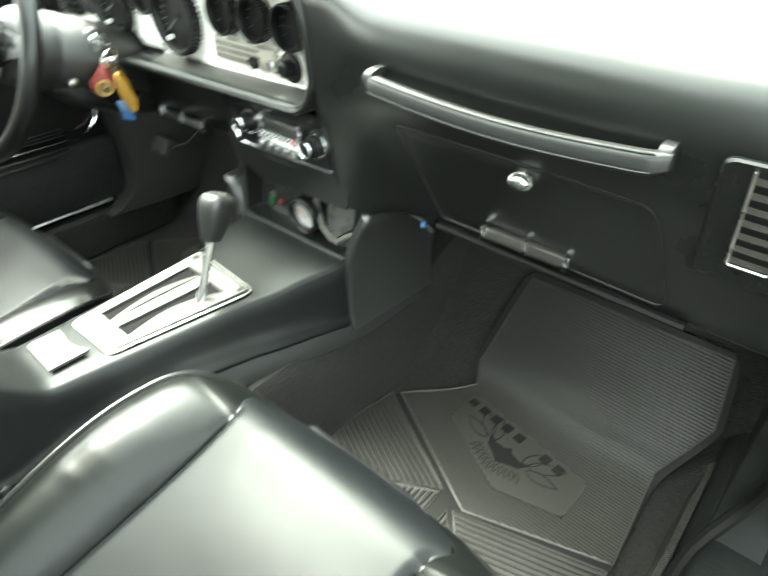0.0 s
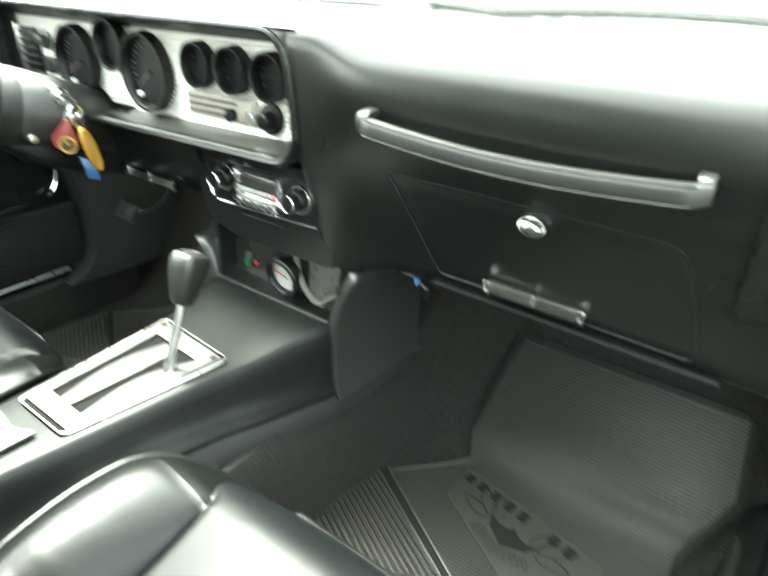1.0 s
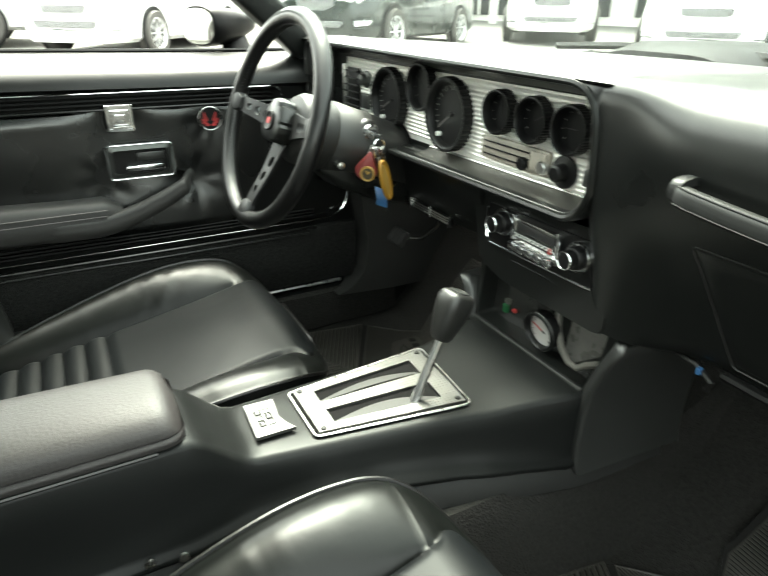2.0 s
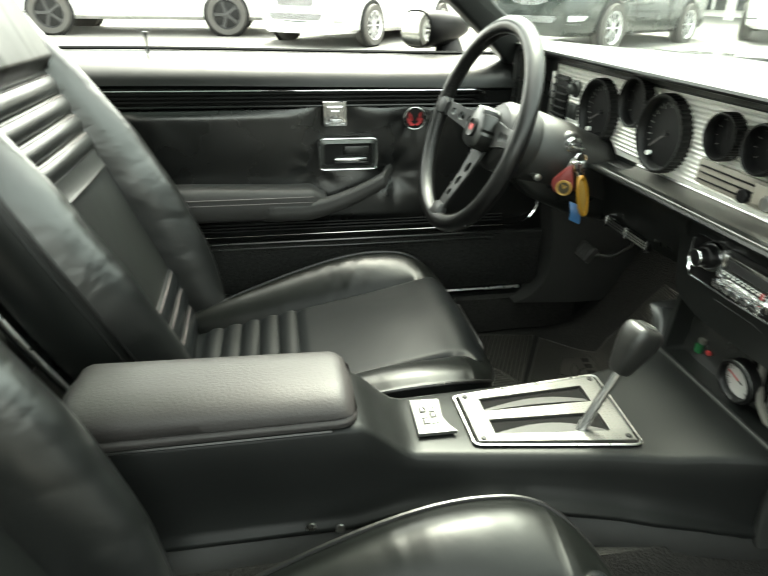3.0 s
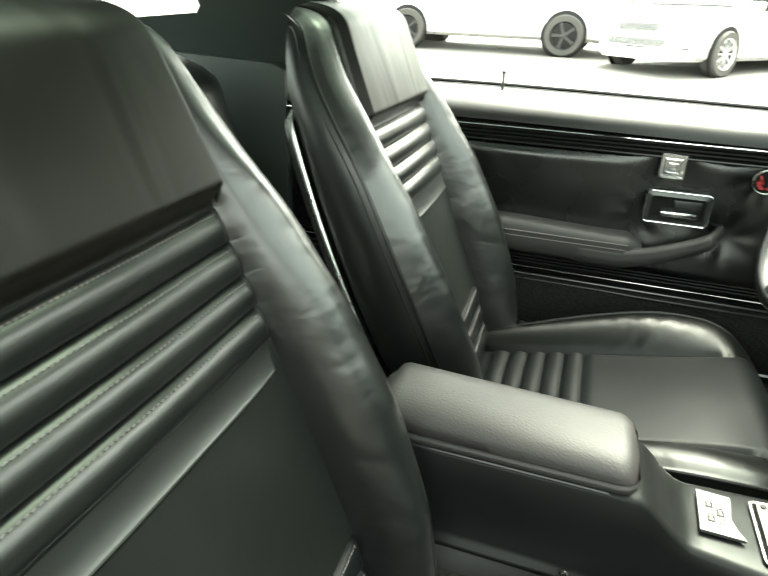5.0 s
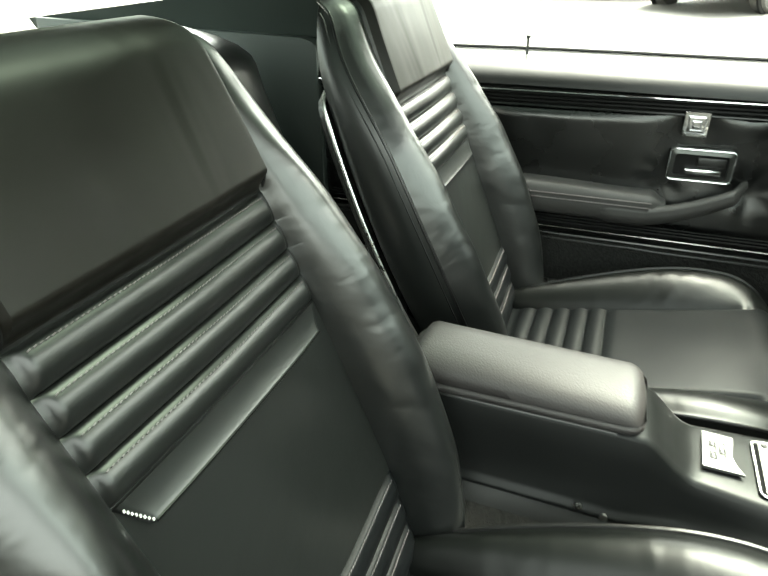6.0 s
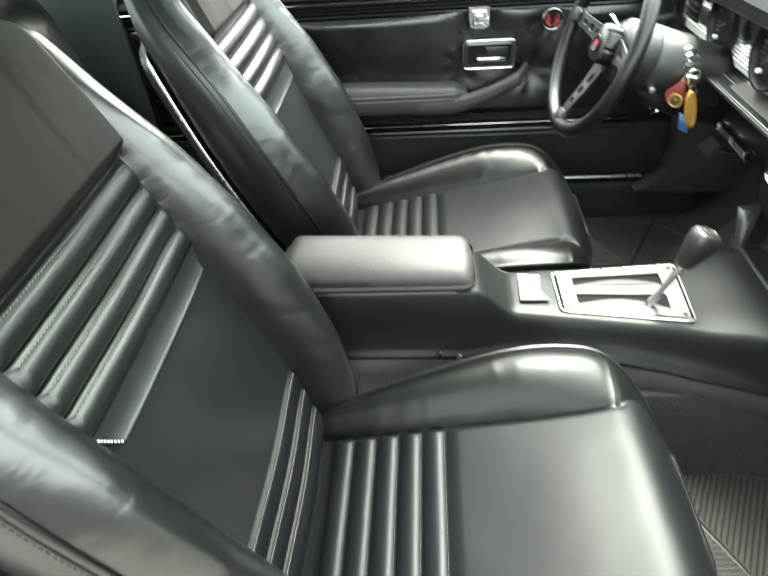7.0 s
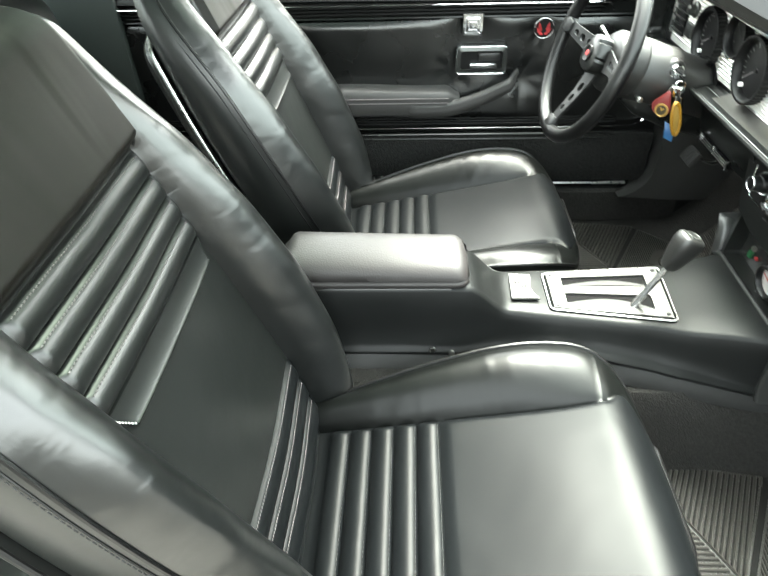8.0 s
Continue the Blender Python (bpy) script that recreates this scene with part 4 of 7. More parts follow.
# small raised dots of the plate's pattern
bm = B()
for us, vs, nu, nv in (((0.42, 0.90), (0.045, 0.145), 19, 3), ((0.60, 0.90), (0.855, 0.960), 12, 3), ((0.858, 0.968), (0.165, 0.835), 4, 17), ((0.50, 0.84), (0.415, 0.570), 13, 4)):
    for i in range(nu):
        for j in range(nv):
            p = plate_pt(us[0] + (us[1] - us[0]) * (i + 0.5) / nu, vs[0] + (vs[1] - vs[0]) * (j + 0.5) / nv, 0.5515)
            bmesh.ops.create_cone(bm, cap_ends=True, segments=6, radius1=0.0023, radius2=0.0012, depth=0.0008, matrix=Matrix.Translation(p))
tagged(part("pattern", bm, LOWTRIM, plate, "raised dot pattern"), kind="stuff")

# sliding covers seen inside the slots
for v0, v1, mat_s in ((0.24, 0.37, ARMGREY), (0.67, 0.835, ARMGREY)):
    rings = []
    for u in frange(0.15, 0.84, 14):
        q = (u - 0.15) / 0.69
        lift_s = 0.0036 * math.sin(math.pi * q) ** 0.7
        va = v1 - (v1 - v0) * (0.25 + 0.75 * math.sin(math.pi * q))
        rings.append([plate_pt(u, va, 0.5470), plate_pt(u, va, 0.5474 + lift_s * 0.4), plate_pt(u, v1, 0.5474 + lift_s), plate_pt(u, v1, 0.5470)])
    part("slot_cover", loft(B(), rings), mat_s, plinth, "curved charcoal slot cover")

# shift lever and handle
foot, head = UP @ Vector((0.043, 0.126, 0.535)), UP @ Vector((0.039, 0.173, 0.642))
part("lever", tube(B(), [foot + (head - foot) * u for u in frange(0, 1, 6)], [0.0075, 0.007, 0.0065, 0.006, 0.006, 0.006], 10), CHROME, console, "bright steel shift lever")
ax = (head - foot).normalized()
rot = ax.to_track_quat("Z", "Y").to_matrix().to_4x4()
hm = Matrix.Translation(head) @ rot
bm = B()
rings = []
for h, a, c in ((-0.012, 0.007, 0.007), (-0.011, 0.0100, 0.0110), (-0.006, 0.0125, 0.0138), (0.006, 0.0150, 0.0165), (0.022, 0.0180, 0.0200), (0.036, 0.0200, 0.0220), (0.045, 0.0202, 0.0222), (0.051, 0.0188, 0.0208), (0.0545, 0.0162, 0.0180), (0.0560, 0.0125, 0.0145)):
    rings.append([hm @ Vector((a * math.copysign(abs(math.cos(q)) ** 0.6, math.cos(q)), c * math.copysign(abs(math.sin(q)) ** 0.6, math.sin(q)), h)) for q in [2 * math.pi * j / 24 for j in range(24)]])
loft(bm, rings)
grip = part("shift_handle", bm, PADTRIM, console, "dark grey shift handle")
bm = B()
lathe(bm, [(0.0125, 0.0545), (0.0125, 0.0572), (0.0112, 0.0578), (0.0100, 0.0570), (0.0, 0.0566)], hm, 24)
part("button_ring", bm, DARKMETAL, grip, "dark ring round the shift button")

# window switch plate with two rocker switches
bm = B()
cs = [(-0.045, -0.074), (-0.043, -0.036), (-0.030, -0.037), (-0.006, -0.0405), (0.010, -0.036), (0.025, -0.028), (0.024, -0.077)]
loft(bm, [[UP @ Vector((x, y, 0.548)) for x, y in cs], [UP @ Vector((x, y, 0.5525)) for x, y in cs]])
sw = part("switch_plate", bm, PLATE, console, "bright window switch plate")
for i, x in enumerate((-0.0215, -0.0095, 0.0025)):
    for j, y in enumerate((-0.063, -0.0515)):
        b = B()
        rbox(b, x - 0.0047, x + 0.0047, y - 0.0046, y + 0.0046, 0.551 - 0.40, 0.5540 - 0.40, 0.0008)
        rk = part("rocker_switch", b, GAUGEFACE if (i + j) % 2 == 0 else DARKMETAL, sw, "small dark rocker switch")
        b = B()
        rbox(b, x - 0.0030, x + 0.0030, y - 0.0006, y + 0.0006, 0.5538 - 0.40, 0.5543 - 0.40, 0)
        part("rocker_mark", b, WHITEINK, rk, "thin white mark")

# instrument panel at the front of the console
bm = B()
fr_ = rounded([(-0.112, 0.550), (0.150, 0.550), (0.170, 0.62), (0.175, 0.70), (-0.11, 0.70)], [.004, .012, .03, 0, 0], 4)
inn = rounded([(-0.092, 0.566), (0.138, 0.566), (0.156, 0.616), (0.158, 0.69), (-0.098, 0.69)], [.008, .012, .02, 0, 0], 4)


def ring_y(o, y, tilt=0.0):
    return [UP @ Vector((a, y + (b - 0.55) * 0.12 + tilt, b)) for a, b in o]


loft(bm, [ring_y(fr_, 0.385), ring_y(fr_, 0.335), ring_y(inn, 0.330), ring_y(inn, 0.362)], True, False)
pod = part("console_pod", bm, TRIM, console, "black moulded pod at the front of the console", 40)
bm = B()
loft(bm, [ring_y(inn, 0.362), ring_y(inn, 0.368)])
panel = part("pod_panel", bm, SMOKE, console, "smoky plastic panel with a round gauge")
# pod side cheeks reaching to the floor tunnel, with a large soft front edge
for s in (-1, 1):
    rings = []
    for z, xr, dy in ((0.434, 0.164, 0.004), (0.444, 0.162, 0.001), (0.455, 0.160, 0.0), (0.49, 0.158, -0.001), (0.54, 0.160, -0.001), (0.575, 0.164, 0.0), (0.605, 0.173, 0.001), (0.630, 0.184, 0.003), (0.645, 0.190, 0.006), (0.652, 0.189, 0.010), (0.6545, 0.184, 0.018)):
        xr -= 0.042 if s < 0 else 0.0
        z = min(z, 0.612 + 0.2 * (z - 0.612)) if s < 0 else z
        o = rounded([(xr - 0.020, 0.330 + dy), (xr, 0.321 + dy), (xr + 0.014, 0.52), (xr - 0.020, 0.52)], [0.006, 0.017, 0, 0], 8)
        rings.append([UP @ Vector((s * a, b, z)) for a, b in o])
    part("pod_cheek", loft(B(), rings), CHEEK, pod, "black console cheek", 50)
# soft fillet where the console top sweeps up into the pod
rings = []
for x in frange(-0.102, 0.140, 12):
    rings.append([UP @ Vector((x, 0.318 + 0.015 * math.sin(a), 0.5610 + 0.006 * (1 - math.cos(a)))) for a in frange(0, math.pi / 2, 8)] + [UP @ Vector((x, 0.345, 0.545)), UP @ Vector((x, 0.318, 0.545))])
part("pod_fillet", loft(B(), rings), CONSOLE, pod, "", 50)
# clock
cm = UP @ Matrix.Translation((0.042, 0.350, 0.6015)) @ Matrix.Rotation(radians(97), 4, "X") @ Matrix.Scale(1.16, 4)
b = B()
lathe(b, [(0.0, -0.004), (0.0255, -0.004), (0.0255, 0.010), (0.0245, 0.0125), (0.0225, 0.0125), (0.0208, 0.010), (0.0203, 0.004)], cm, 40)
clock = part("gauge", b, GAUGEFACE, panel, "round dial gauge with black rim")
b = B()
tube(b, [cm @ Vector((0.0256 * math.cos(a), 0.0256 * math.sin(a), 0.0095)) for a in frange(0, 2 * math.pi, 41)[:-1]], 0.0007, 6, True)
part("gauge_ring", b, DARKMETAL, clock, "thin dark metal ring")
b = B()
lathe(b, [(0.0, 0.0035), (0.0204, 0.0035), (0.0204, 0.0045), (0.0, 0.0045)], cm, 40)
part("gauge_face", b, CLOCKGREY, clock, "pale grey dial face")
for a, l in ((72, 0.017), (252, 0.006)):
    b = B()
    rbox(b, -0.0007, 0.0007, 0, l, 0.0048, 0.0056, 0, m=cm @ Matrix.Rotation(radians(a), 4, "Z"))
    part("gauge_pointer", b, REDINK if a == 72 else SOFTRUBBER, clock)
for i in range(31):
    b = B()
    rbox(b, -0.0004, 0.0004, 0.0150 if i % 3 == 0 else 0.0168, 0.0192, 0.0046, 0.0051, 0, m=cm @ Matrix.Rotation(radians(-130 + 260 * i / 30), 4, "Z"))
    part("scale_mark", b, SOFTRUBBER, clock)
b = B()
rbox(b, -0.066, -0.056, 0.361, 0.368, 0.578 - 0.4, 0.592 - 0.4, 0.001)
part("indicator", b, GREEN, panel, "green indicator lamp")
b = B()
rbox(b, -0.064, -0.054, 0.362, 0.370, 0.594 - 0.4, 0.602 - 0.4, 0.001)
part("indicator", b, CABLE, panel, "pale indicator lamp")
b = B()
lathe(b, [(0.004, 0), (0.004, 0.003), (0.0, 0.004)], UP @ Matrix.Translation((-0.040, 0.365, 0.590)) @ Matrix.Rotation(radians(97), 4, "X"), 12)
part("indicator", b, REDINK, panel, "small red lamp")
# torn clear plastic beside the clock
b = B()
o = rounded([(0.074, 0.572), (0.134, 0.569), (0.150, 0.612), (0.146, 0.650), (0.074, 0.650)], 0.006, 3)
loft(b, [ring_y(o, 0.3600), ring_y(o, 0.3585)])
part("torn_plastic", b, TORN, panel, "torn cloudy clear plastic")
# dark bracket with a bolt in the corner of the opening
b = B()
o = rounded([(0.088, 0.566), (0.140, 0.566), (0.152, 0.600), (0.146, 0.612)], 0.005, 3)
loft(b, [ring_y(o, 0.3570), ring_y(o, 0.3530)])
bracket = part("bracket", b, SMOKE, panel, "dark corner bracket")
b = B()
lathe(b, [(0.005, 0), (0.005, 0.003), (0.0, 0.0035)], UP @ Matrix.Translation((0.130, 0.3560, 0.582)) @ Matrix.Rotation(radians(97), 4, "X"), 12)
part("bolt", b, DARKMETAL, bracket, "small dark bolt")
# pale cable behind the broken panel edge
part("cable", tube(B(), [UP @ Vector(p) for p in ((0.052, 0.362, 0.640), (0.064, 0.353, 0.612), (0.078, 0.350, 0.590), (0.096, 0.349, 0.576), (0.112, 0.349, 0.576), (0.126, 0.351, 0.588), (0.146, 0.353, 0.600))], 0.0050, 8), CABLE, panel, "loose pale cable")
for y, z in ((-0.219, 0.474), (-0.184, 0.466)):
    b = B()
    l, r, t, fl, low = cons_ring(y)
    lathe(b, [(0.006, -0.001), (0.006, 0.002), (0.003, 0.0035), (0, 0.004)], UP @ Matrix.Translation((r + fl + 0.0035, y, z)) @ Matrix.Rotation(radians(90), 4, "Y"), 12)
    part("bolt", b, SATIN, console, "bright bolt head")

# ---------------------------------------------------------------- dashboard
dash = thing("dashboard", "black padded dashboard with instrument cluster and glove box", "dashboard", at=(0, 0.4, 0.64))
DN = Matrix.Translation((0, -0.4, -0.64))


def dpart(name, bm, mat, parent=None, label="", sharp=38):
    bmesh.ops.transform(bm, matrix=DN, verts=bm.verts)
    return part(name, bm, mat, parent or dash, label, sharp)


# padded top over the whole width
bm = B()
rings = []
for x in sorted(frange(-0.75, 0.75, 31) + [0.06, 0.07, 0.08, 0.09, 0.11, 0.12, 0.130, 0.140, 0.16, 0.18]):
    bow = 0.36 * (1 - (x / 0.75) ** 2)
    lip = 0.292 + 0.020 * smooth(0.132, 0.150, x)
    dz = -0.0035 * smooth(0.132, 0.150, x)
    up = 0.018
    rings.append([Vector((x, y, z + dz)) for y, z in ((lip + 0.008, 0.932 + up), (lip + 0.001, 0.938 + 0.75 * up), (lip, 0.945 + 0.45 * up), (lip + 0.0045, 0.954 + 0.1 * up), (lip + 0.014, 0.958), (lip + 0.10, 0.957), (0.40 + bow * 0.6, 0.955), (0.40 + bow, 0.945), (0.40 + bow, 0.915), (0.42, 0.925), (lip + 0.05, 0.93))])
loft(bm, rings)
top = dpart("dash_top", bm, DASHTOP, None, "black padded dash top", 45)

# passenger side face
PROF = [(0.60, 0.953), (0.42, 0.960), (0.360, 0.9595), (0.330, 0.956), (0.308, 0.949), (0.294, 0.937), (0.285, 0.920), (0.2815, 0.900), (0.284, 0.878), (0.292, 0.850), (0.299, 0.828), (0.306, 0.815), (0.330, 0.755), (0.350, 0.700), (0.358, 0.682), (0.368, 0.672), (0.39, 0.670), (0.52, 0.66), (0.60, 0.90)]
# shape of the lip where the face meets the cluster surround
LIP = [(0.60, 0.953), (0.42, 0.957), (0.33, 0.9585), (0.308, 0.957), (0.2985, 0.953), (0.2940, 0.944), (0.2925, 0.930), (0.2922, 0.900), (0.2925, 0.878), (0.2930, 0.850), (0.294, 0.828)]
bm = B()
rings = []
for x in [0.126, 0.129, 0.133, 0.138, 0.143, 0.149, 0.156, 0.164, 0.172, 0.18, 0.19, 0.20, 0.21, 0.225] + frange(0.24, 0.60, 13) + [0.62, 0.64, 0.66, 0.68, 0.70, 0.72]:
    fade = 1 - smooth(0.150, 0.250, x)
    ring = []
    for k, (y, z) in enumerate(PROF):
        if k < len(LIP):
            u = smooth(0.150, 0.250, x)
            y, z = LIP[k][0] + (y - LIP[k][0]) * u, LIP[k][1] + (z - LIP[k][1]) * u
        elif 0.675 < z and y < 0.37:
            flush = 0.295 + 0.036 * (1 - smooth(0.70, 0.815, z))
            y = y + (flush - y) * fade
        if z <= 0.700:
            z -= 0.024 * (1 - smooth(0.18, 0.275, x))
        turn = 0.007 * max(0.0, (0.146 - x) / 0.020) ** 2 if y < 0.37 and z < 0.925 else 0.0
        ring.append(Vector((x, y + turn - 0.012 * smooth(0.3, 0.7, x) * (1 if y < 0.37 else 0), z)))
    rings.append(ring)
loft(bm, rings)
face = dpart("dash_face", bm, TRIM, None, "black padded passenger side of the dash", 50)


def face_y(x, z):
    """The face's depth at a height on the passenger side."""
    for (y0, z0), (y1, z1) in zip(PROF[4:16], PROF[5:16]):
        if z1 <= z <= z0:
            y = y0 + (y1 - y0) * (z0 - z) / max(1e-6, z0 - z1)
            return y - 0.012 * smooth(0.3, 0.7, x)
    return 0.30


def dense(outline, step=0.02):
    out = []
    n = len(outline)
    for i in range(n):
        a, b = Vector(outline[i]), Vector(outline[(i + 1) % n])
        k = max(1, int((b - a).length / step))
        for j in range(k):
            q = a + (b - a) * j / k
            out.append((q.x, q.y))
    return out


# glove box door, a thin raised panel with rounded corners
rows_ = frange(0.692, 0.813, 10)
bm = B()
grid = []
for z in rows_:
    u = (z - 0.690) / 0.123
    xl, xr = 0.308 - 0.046 * u, 0.592 - 0.024 * u
    grid.append([bm.verts.new((xl + (xr - xl) * k, face_y(xl + (xr - xl) * k, z) - 0.0006, z)) for k in frange(0, 1, 15)])
for a, b in zip(grid, grid[1:]):
    for i in range(14):
        bm.faces.new((a[i], a[i + 1], b[i + 1], b[i]))
g = bmesh.ops.extrude_face_region(bm, geom=bm.faces[:])
bmesh.ops.translate(bm, vec=(0, 0.008, 0), verts=[v for v in g["geom"] if isinstance(v, bmesh.types.BMVert)])
es = [e for e in bm.edges if e.calc_face_angle(0) > 1.0]
bmesh.ops.bevel(bm, geom=es, offset=0.0014, segments=2, profile=0.5, affect="EDGES")
gbox = dpart("glove_box_door", bm, TRIM, None, "black glove box door", 40)
seam = [Vector((x, face_y(x, z) - 0.0010, z)) for x, z in dense(rounded([(0.259, 0.816), (0.571, 0.818), (0.596, 0.689), (0.305, 0.687)], [.008, .024, .014, .006], 6), 0.01)]
dpart("door_gap", tube(B(), seam, 0.0014, 5, True), SOFTRUBBER, gbox, "dark gap round the glove box door")
# round push lock
lm = Matrix.Translation((0.433, face_y(0.433, 0.797) - 0.005, 0.797)) @ Matrix.Rotation(radians(68), 4, "X")
b = B()
rings = []
for k, h in ((1.0, -0.003), (1.0, 0.004), (0.94, 0.0065), (0.80, 0.0070), (0.74, 0.0060)):
    rings.append([lm @ Vector((0.0145 * k * math.cos(q), 0.0100 * k * math.sin(q), h)) for q in frange(0, 2 * math.pi, 33)[:-1]])
loft(b, rings)
lock = dpart("lock", b, AGEDCHROME, gbox, "oval chrome lock")
b = B()
rings = []
for k, h in ((1.0, 0.005), (0.98, 0.009), (0.85, 0.012), (0.55, 0.0138), (0.15, 0.0143)):
    rings.append([lm @ Vector((0.0112 * k * math.cos(q), 0.0058 * k * math.sin(q), h)) for q in frange(0, 2 * math.pi, 25)[:-1]])
loft(b, rings)
dpart("lock_turn", b, CHROME, lock, "domed chrome turn")
# badge bar near the bottom
b = B()
yb = face_y(0.43, 0.705) - 0.006
rbox(b, 0.376, 0.488, yb - 0.004, yb + 0.006, 0.6935, 0.7085, 0.002, m=Matrix.Rotation(radians(0), 4, "X"))
badge = dpart("badge", b, LOWTRIM, gbox, "brushed metal badge bar")
for x in (0.376, 0.432, 0.484):
    b = B()
    rbox(b, x - 0.002 if x != 0.432 else x - 0.001, x + (0.005 if x != 0.432 else 0.003), yb - 0.006, yb + 0.004, 0.692, 0.710, 0.001)
    dpart("badge_end", b, CHROME, badge, "bright badge end")
for i in range(13):
    for j in range(3):
        b = B()
        x, z = 0.4395 + 0.0034 * i, 0.6965 + 0.0036 * j
        rbox(b, x, x + 0.0020, yb - 0.0046, yb - 0.0036, z, z + 0.0020, 0)
        dpart("badge_grain", b, DARKMETAL, badge)

# grab bar, bowed towards the middle, with a highlight drawn along its top ridge
b = B()
line, N = [], 30
rings = []
for i in range(N + 1):
    u = i / N
    x = 0.252 + 0.327 * u
    sag = 0.010 * math.sin(math.pi * u)
    end = 1 - min(1.0, min(u, 1 - u) / 0.045)
    z = 0.8735 - sag + 0.002 * end
    y = 0.262 - 0.006 * u + 0.006 * end ** 2
    k = math.sqrt(1 - 0.40 * end ** 4)
    rings.append([Vector((x, y + a * k, z + c * k)) for a, c in rounded([(-0.009, -0.0095), (0.009, -0.0105), (0.010, 0.0095), (-0.006, 0.0095)], 0.006, 3)])
    line.append((x, y, z))
loft(b, rings)
bar = dpart("grab_bar", b, GRABGREY, None, "bowed charcoal grab bar")
dpart("ridge_highlight", tube(B(), [(x, y - 0.0045, z + 0.0090) for x, y, z in line[1:-1]], 0.0009, 6), PALELINE, bar, "thin pale line drawn as the ridge's highlight")
dpart("bar_seam", tube(B(), [(x, y - 0.0086, z - 0.0058) for x, y, z in line[1:-1]], 0.0008, 5), SOFTRUBBER, bar, "thin moulding line")
for x in (0.2585, 0.5725):
    b = B()
    hook = rounded([(0.2570, 0.868), (0.2570, 0.879), (0.260, 0.8855), (0.270, 0.8880), (0.304, 0.8880), (0.304, 0.8810), (0.276, 0.8800), (0.270, 0.877), (0.271, 0.868)], [0.002, 0.006, 0.006, 0.006, 0, 0, 0.004, 0.004, 0.002], 3)
    prism(b, hook, x - 0.0055, x + 0.0055, "x", 0.0022)
    dpart("bar_mount", b, GRABGREY, bar, "black grab bar mount", 50)

# vent at the passenger end
b = B()
yv = face_y(0.66, 0.82) - 0.004


def yr(o, y0):
    return [Vector((x, y0 + (0.82 - z) * 0.35, z)) for x, z in o]


def inset(d):
    return rounded([(0.611 + d, 0.765 + d), (0.692 - d, 0.762 + d), (0.696 - d, 0.892 - d), (0.613 + d, 0.890 - d)], 0.010 - d * 0.3, 4)


loft(b, [yr(inset(0), yv + 0.006), yr(inset(0), yv + 0.001), yr(inset(0.002), yv - 0.0015), yr(inset(0.006), yv - 0.0015), yr(inset(0.014), yv + 0.001)])
vent = dpart("side_vent", b, TRIM, None, "black recessed dash end air vent")
rim = [(0.6375, 0.884), (0.6378, 0.7895), (0.6400, 0.7870), (0.6690, 0.7870), (0.6717, 0.7895), (0.6717, 0.884)]
dpart("bright_edge", tube(B(), yr(rim, yv - 0.0030), 0.0013, 6), SATIN, vent, "thin bright vent edge")
b = B()
back_ = rounded([(0.638, 0.787), (0.6715, 0.787), (0.6715, 0.884), (0.638, 0.884)], 0.002, 2)
loft(b, [yr(back_, yv + 0.0004), yr(back_, yv + 0.0030)])
dpart("vent_back", b, GAUGEFACE, vent, "dark vent back")
for k in range(7):
    b = B()
    z = 0.7905 + 0.0138 * k
    loft(b, [[Vector((x, yv + (0.82 - z) * 0.35 + a, z + c)) for a, c in ((-0.0028, 0.0), (-0.0022, -0.0012), (0.0002, 0.0060), (-0.0004, 0.0075))] for x in (0.6385, 0.671)])
    dpart("louvre", b, DUSTSLAT, vent, "dusty brown-grey louvre")

# instrument cluster surround
def cl(o, y):
    return [Vector((x, y, z)) for x, z in o]


oo = rounded([(-0.735, 0.777), (0.116, 0.7925), (0.139, 0.83), (0.129, 0.954), (-0.735, 0.954)], [.02, .03, .03, .016, .03], 6)
ii = rounded([(-0.700, 0.785), (0.105, 0.800), (0.128, 0.835), (0.114, 0.946), (-0.700, 0.946)], [.02, .025, .03, .042, .03], 6)
bk = rounded([(-0.690, 0.790), (0.100, 0.803), (0.118, 0.835), (0.105, 0.939), (-0.690, 0.939)], [.02, .02, .03, .036, .03], 6)
bm = B()
loft(bm, [cl(oo, 0.40), cl(oo, 0.312), cl([(x * 0.997, z) for x, z in oo], 0.300), cl([((a[0] + b[0]) / 2, (a[1] + b[1]) / 2) for a, b in zip(oo, ii)], 0.293), cl(ii, 0.299), cl(bk, 0.348)], True, False)
hood = dpart("cluster_hood", bm, TRIM, None, "black padded cluster surround", 45)
rim_o = rounded([(-0.715, 0.7815), (0.110, 0.7965), (0.1335, 0.832), (0.1205, 0.9495), (-0.715, 0.9495)], [.02, .03, .03, .045, .03], 8)
dpart("rim_roll", tube(B(), cl(rim_o, 0.2945), 0.0048, 8, True), TRIM, hood, "soft rounded rim of the surround")
# highlights on the padded rim, drawn as thin pale metal lines
dpart("rim_line", tube(B(), cl(ii, 0.2985), 0.0013, 5, True), PALELINE, hood, "thin pale line drawn as the rim's highlight")
mid_ = [((a[0] + b[0]) / 2, (a[1] + b[1]) / 2) for a, b in zip(ii, bk)]
dpart("rim_line", tube(B(), cl(mid_, 0.3245), 0.0011, 5, True), PALELINE, hood, "thin pale line drawn as a highlight inside the rim")
bm = B()
loft(bm, [cl(bk, 0.3475), cl(bk, 0.352)])
backing = dpart("cluster_backing", bm, TRIM, hood, "black cluster backing")

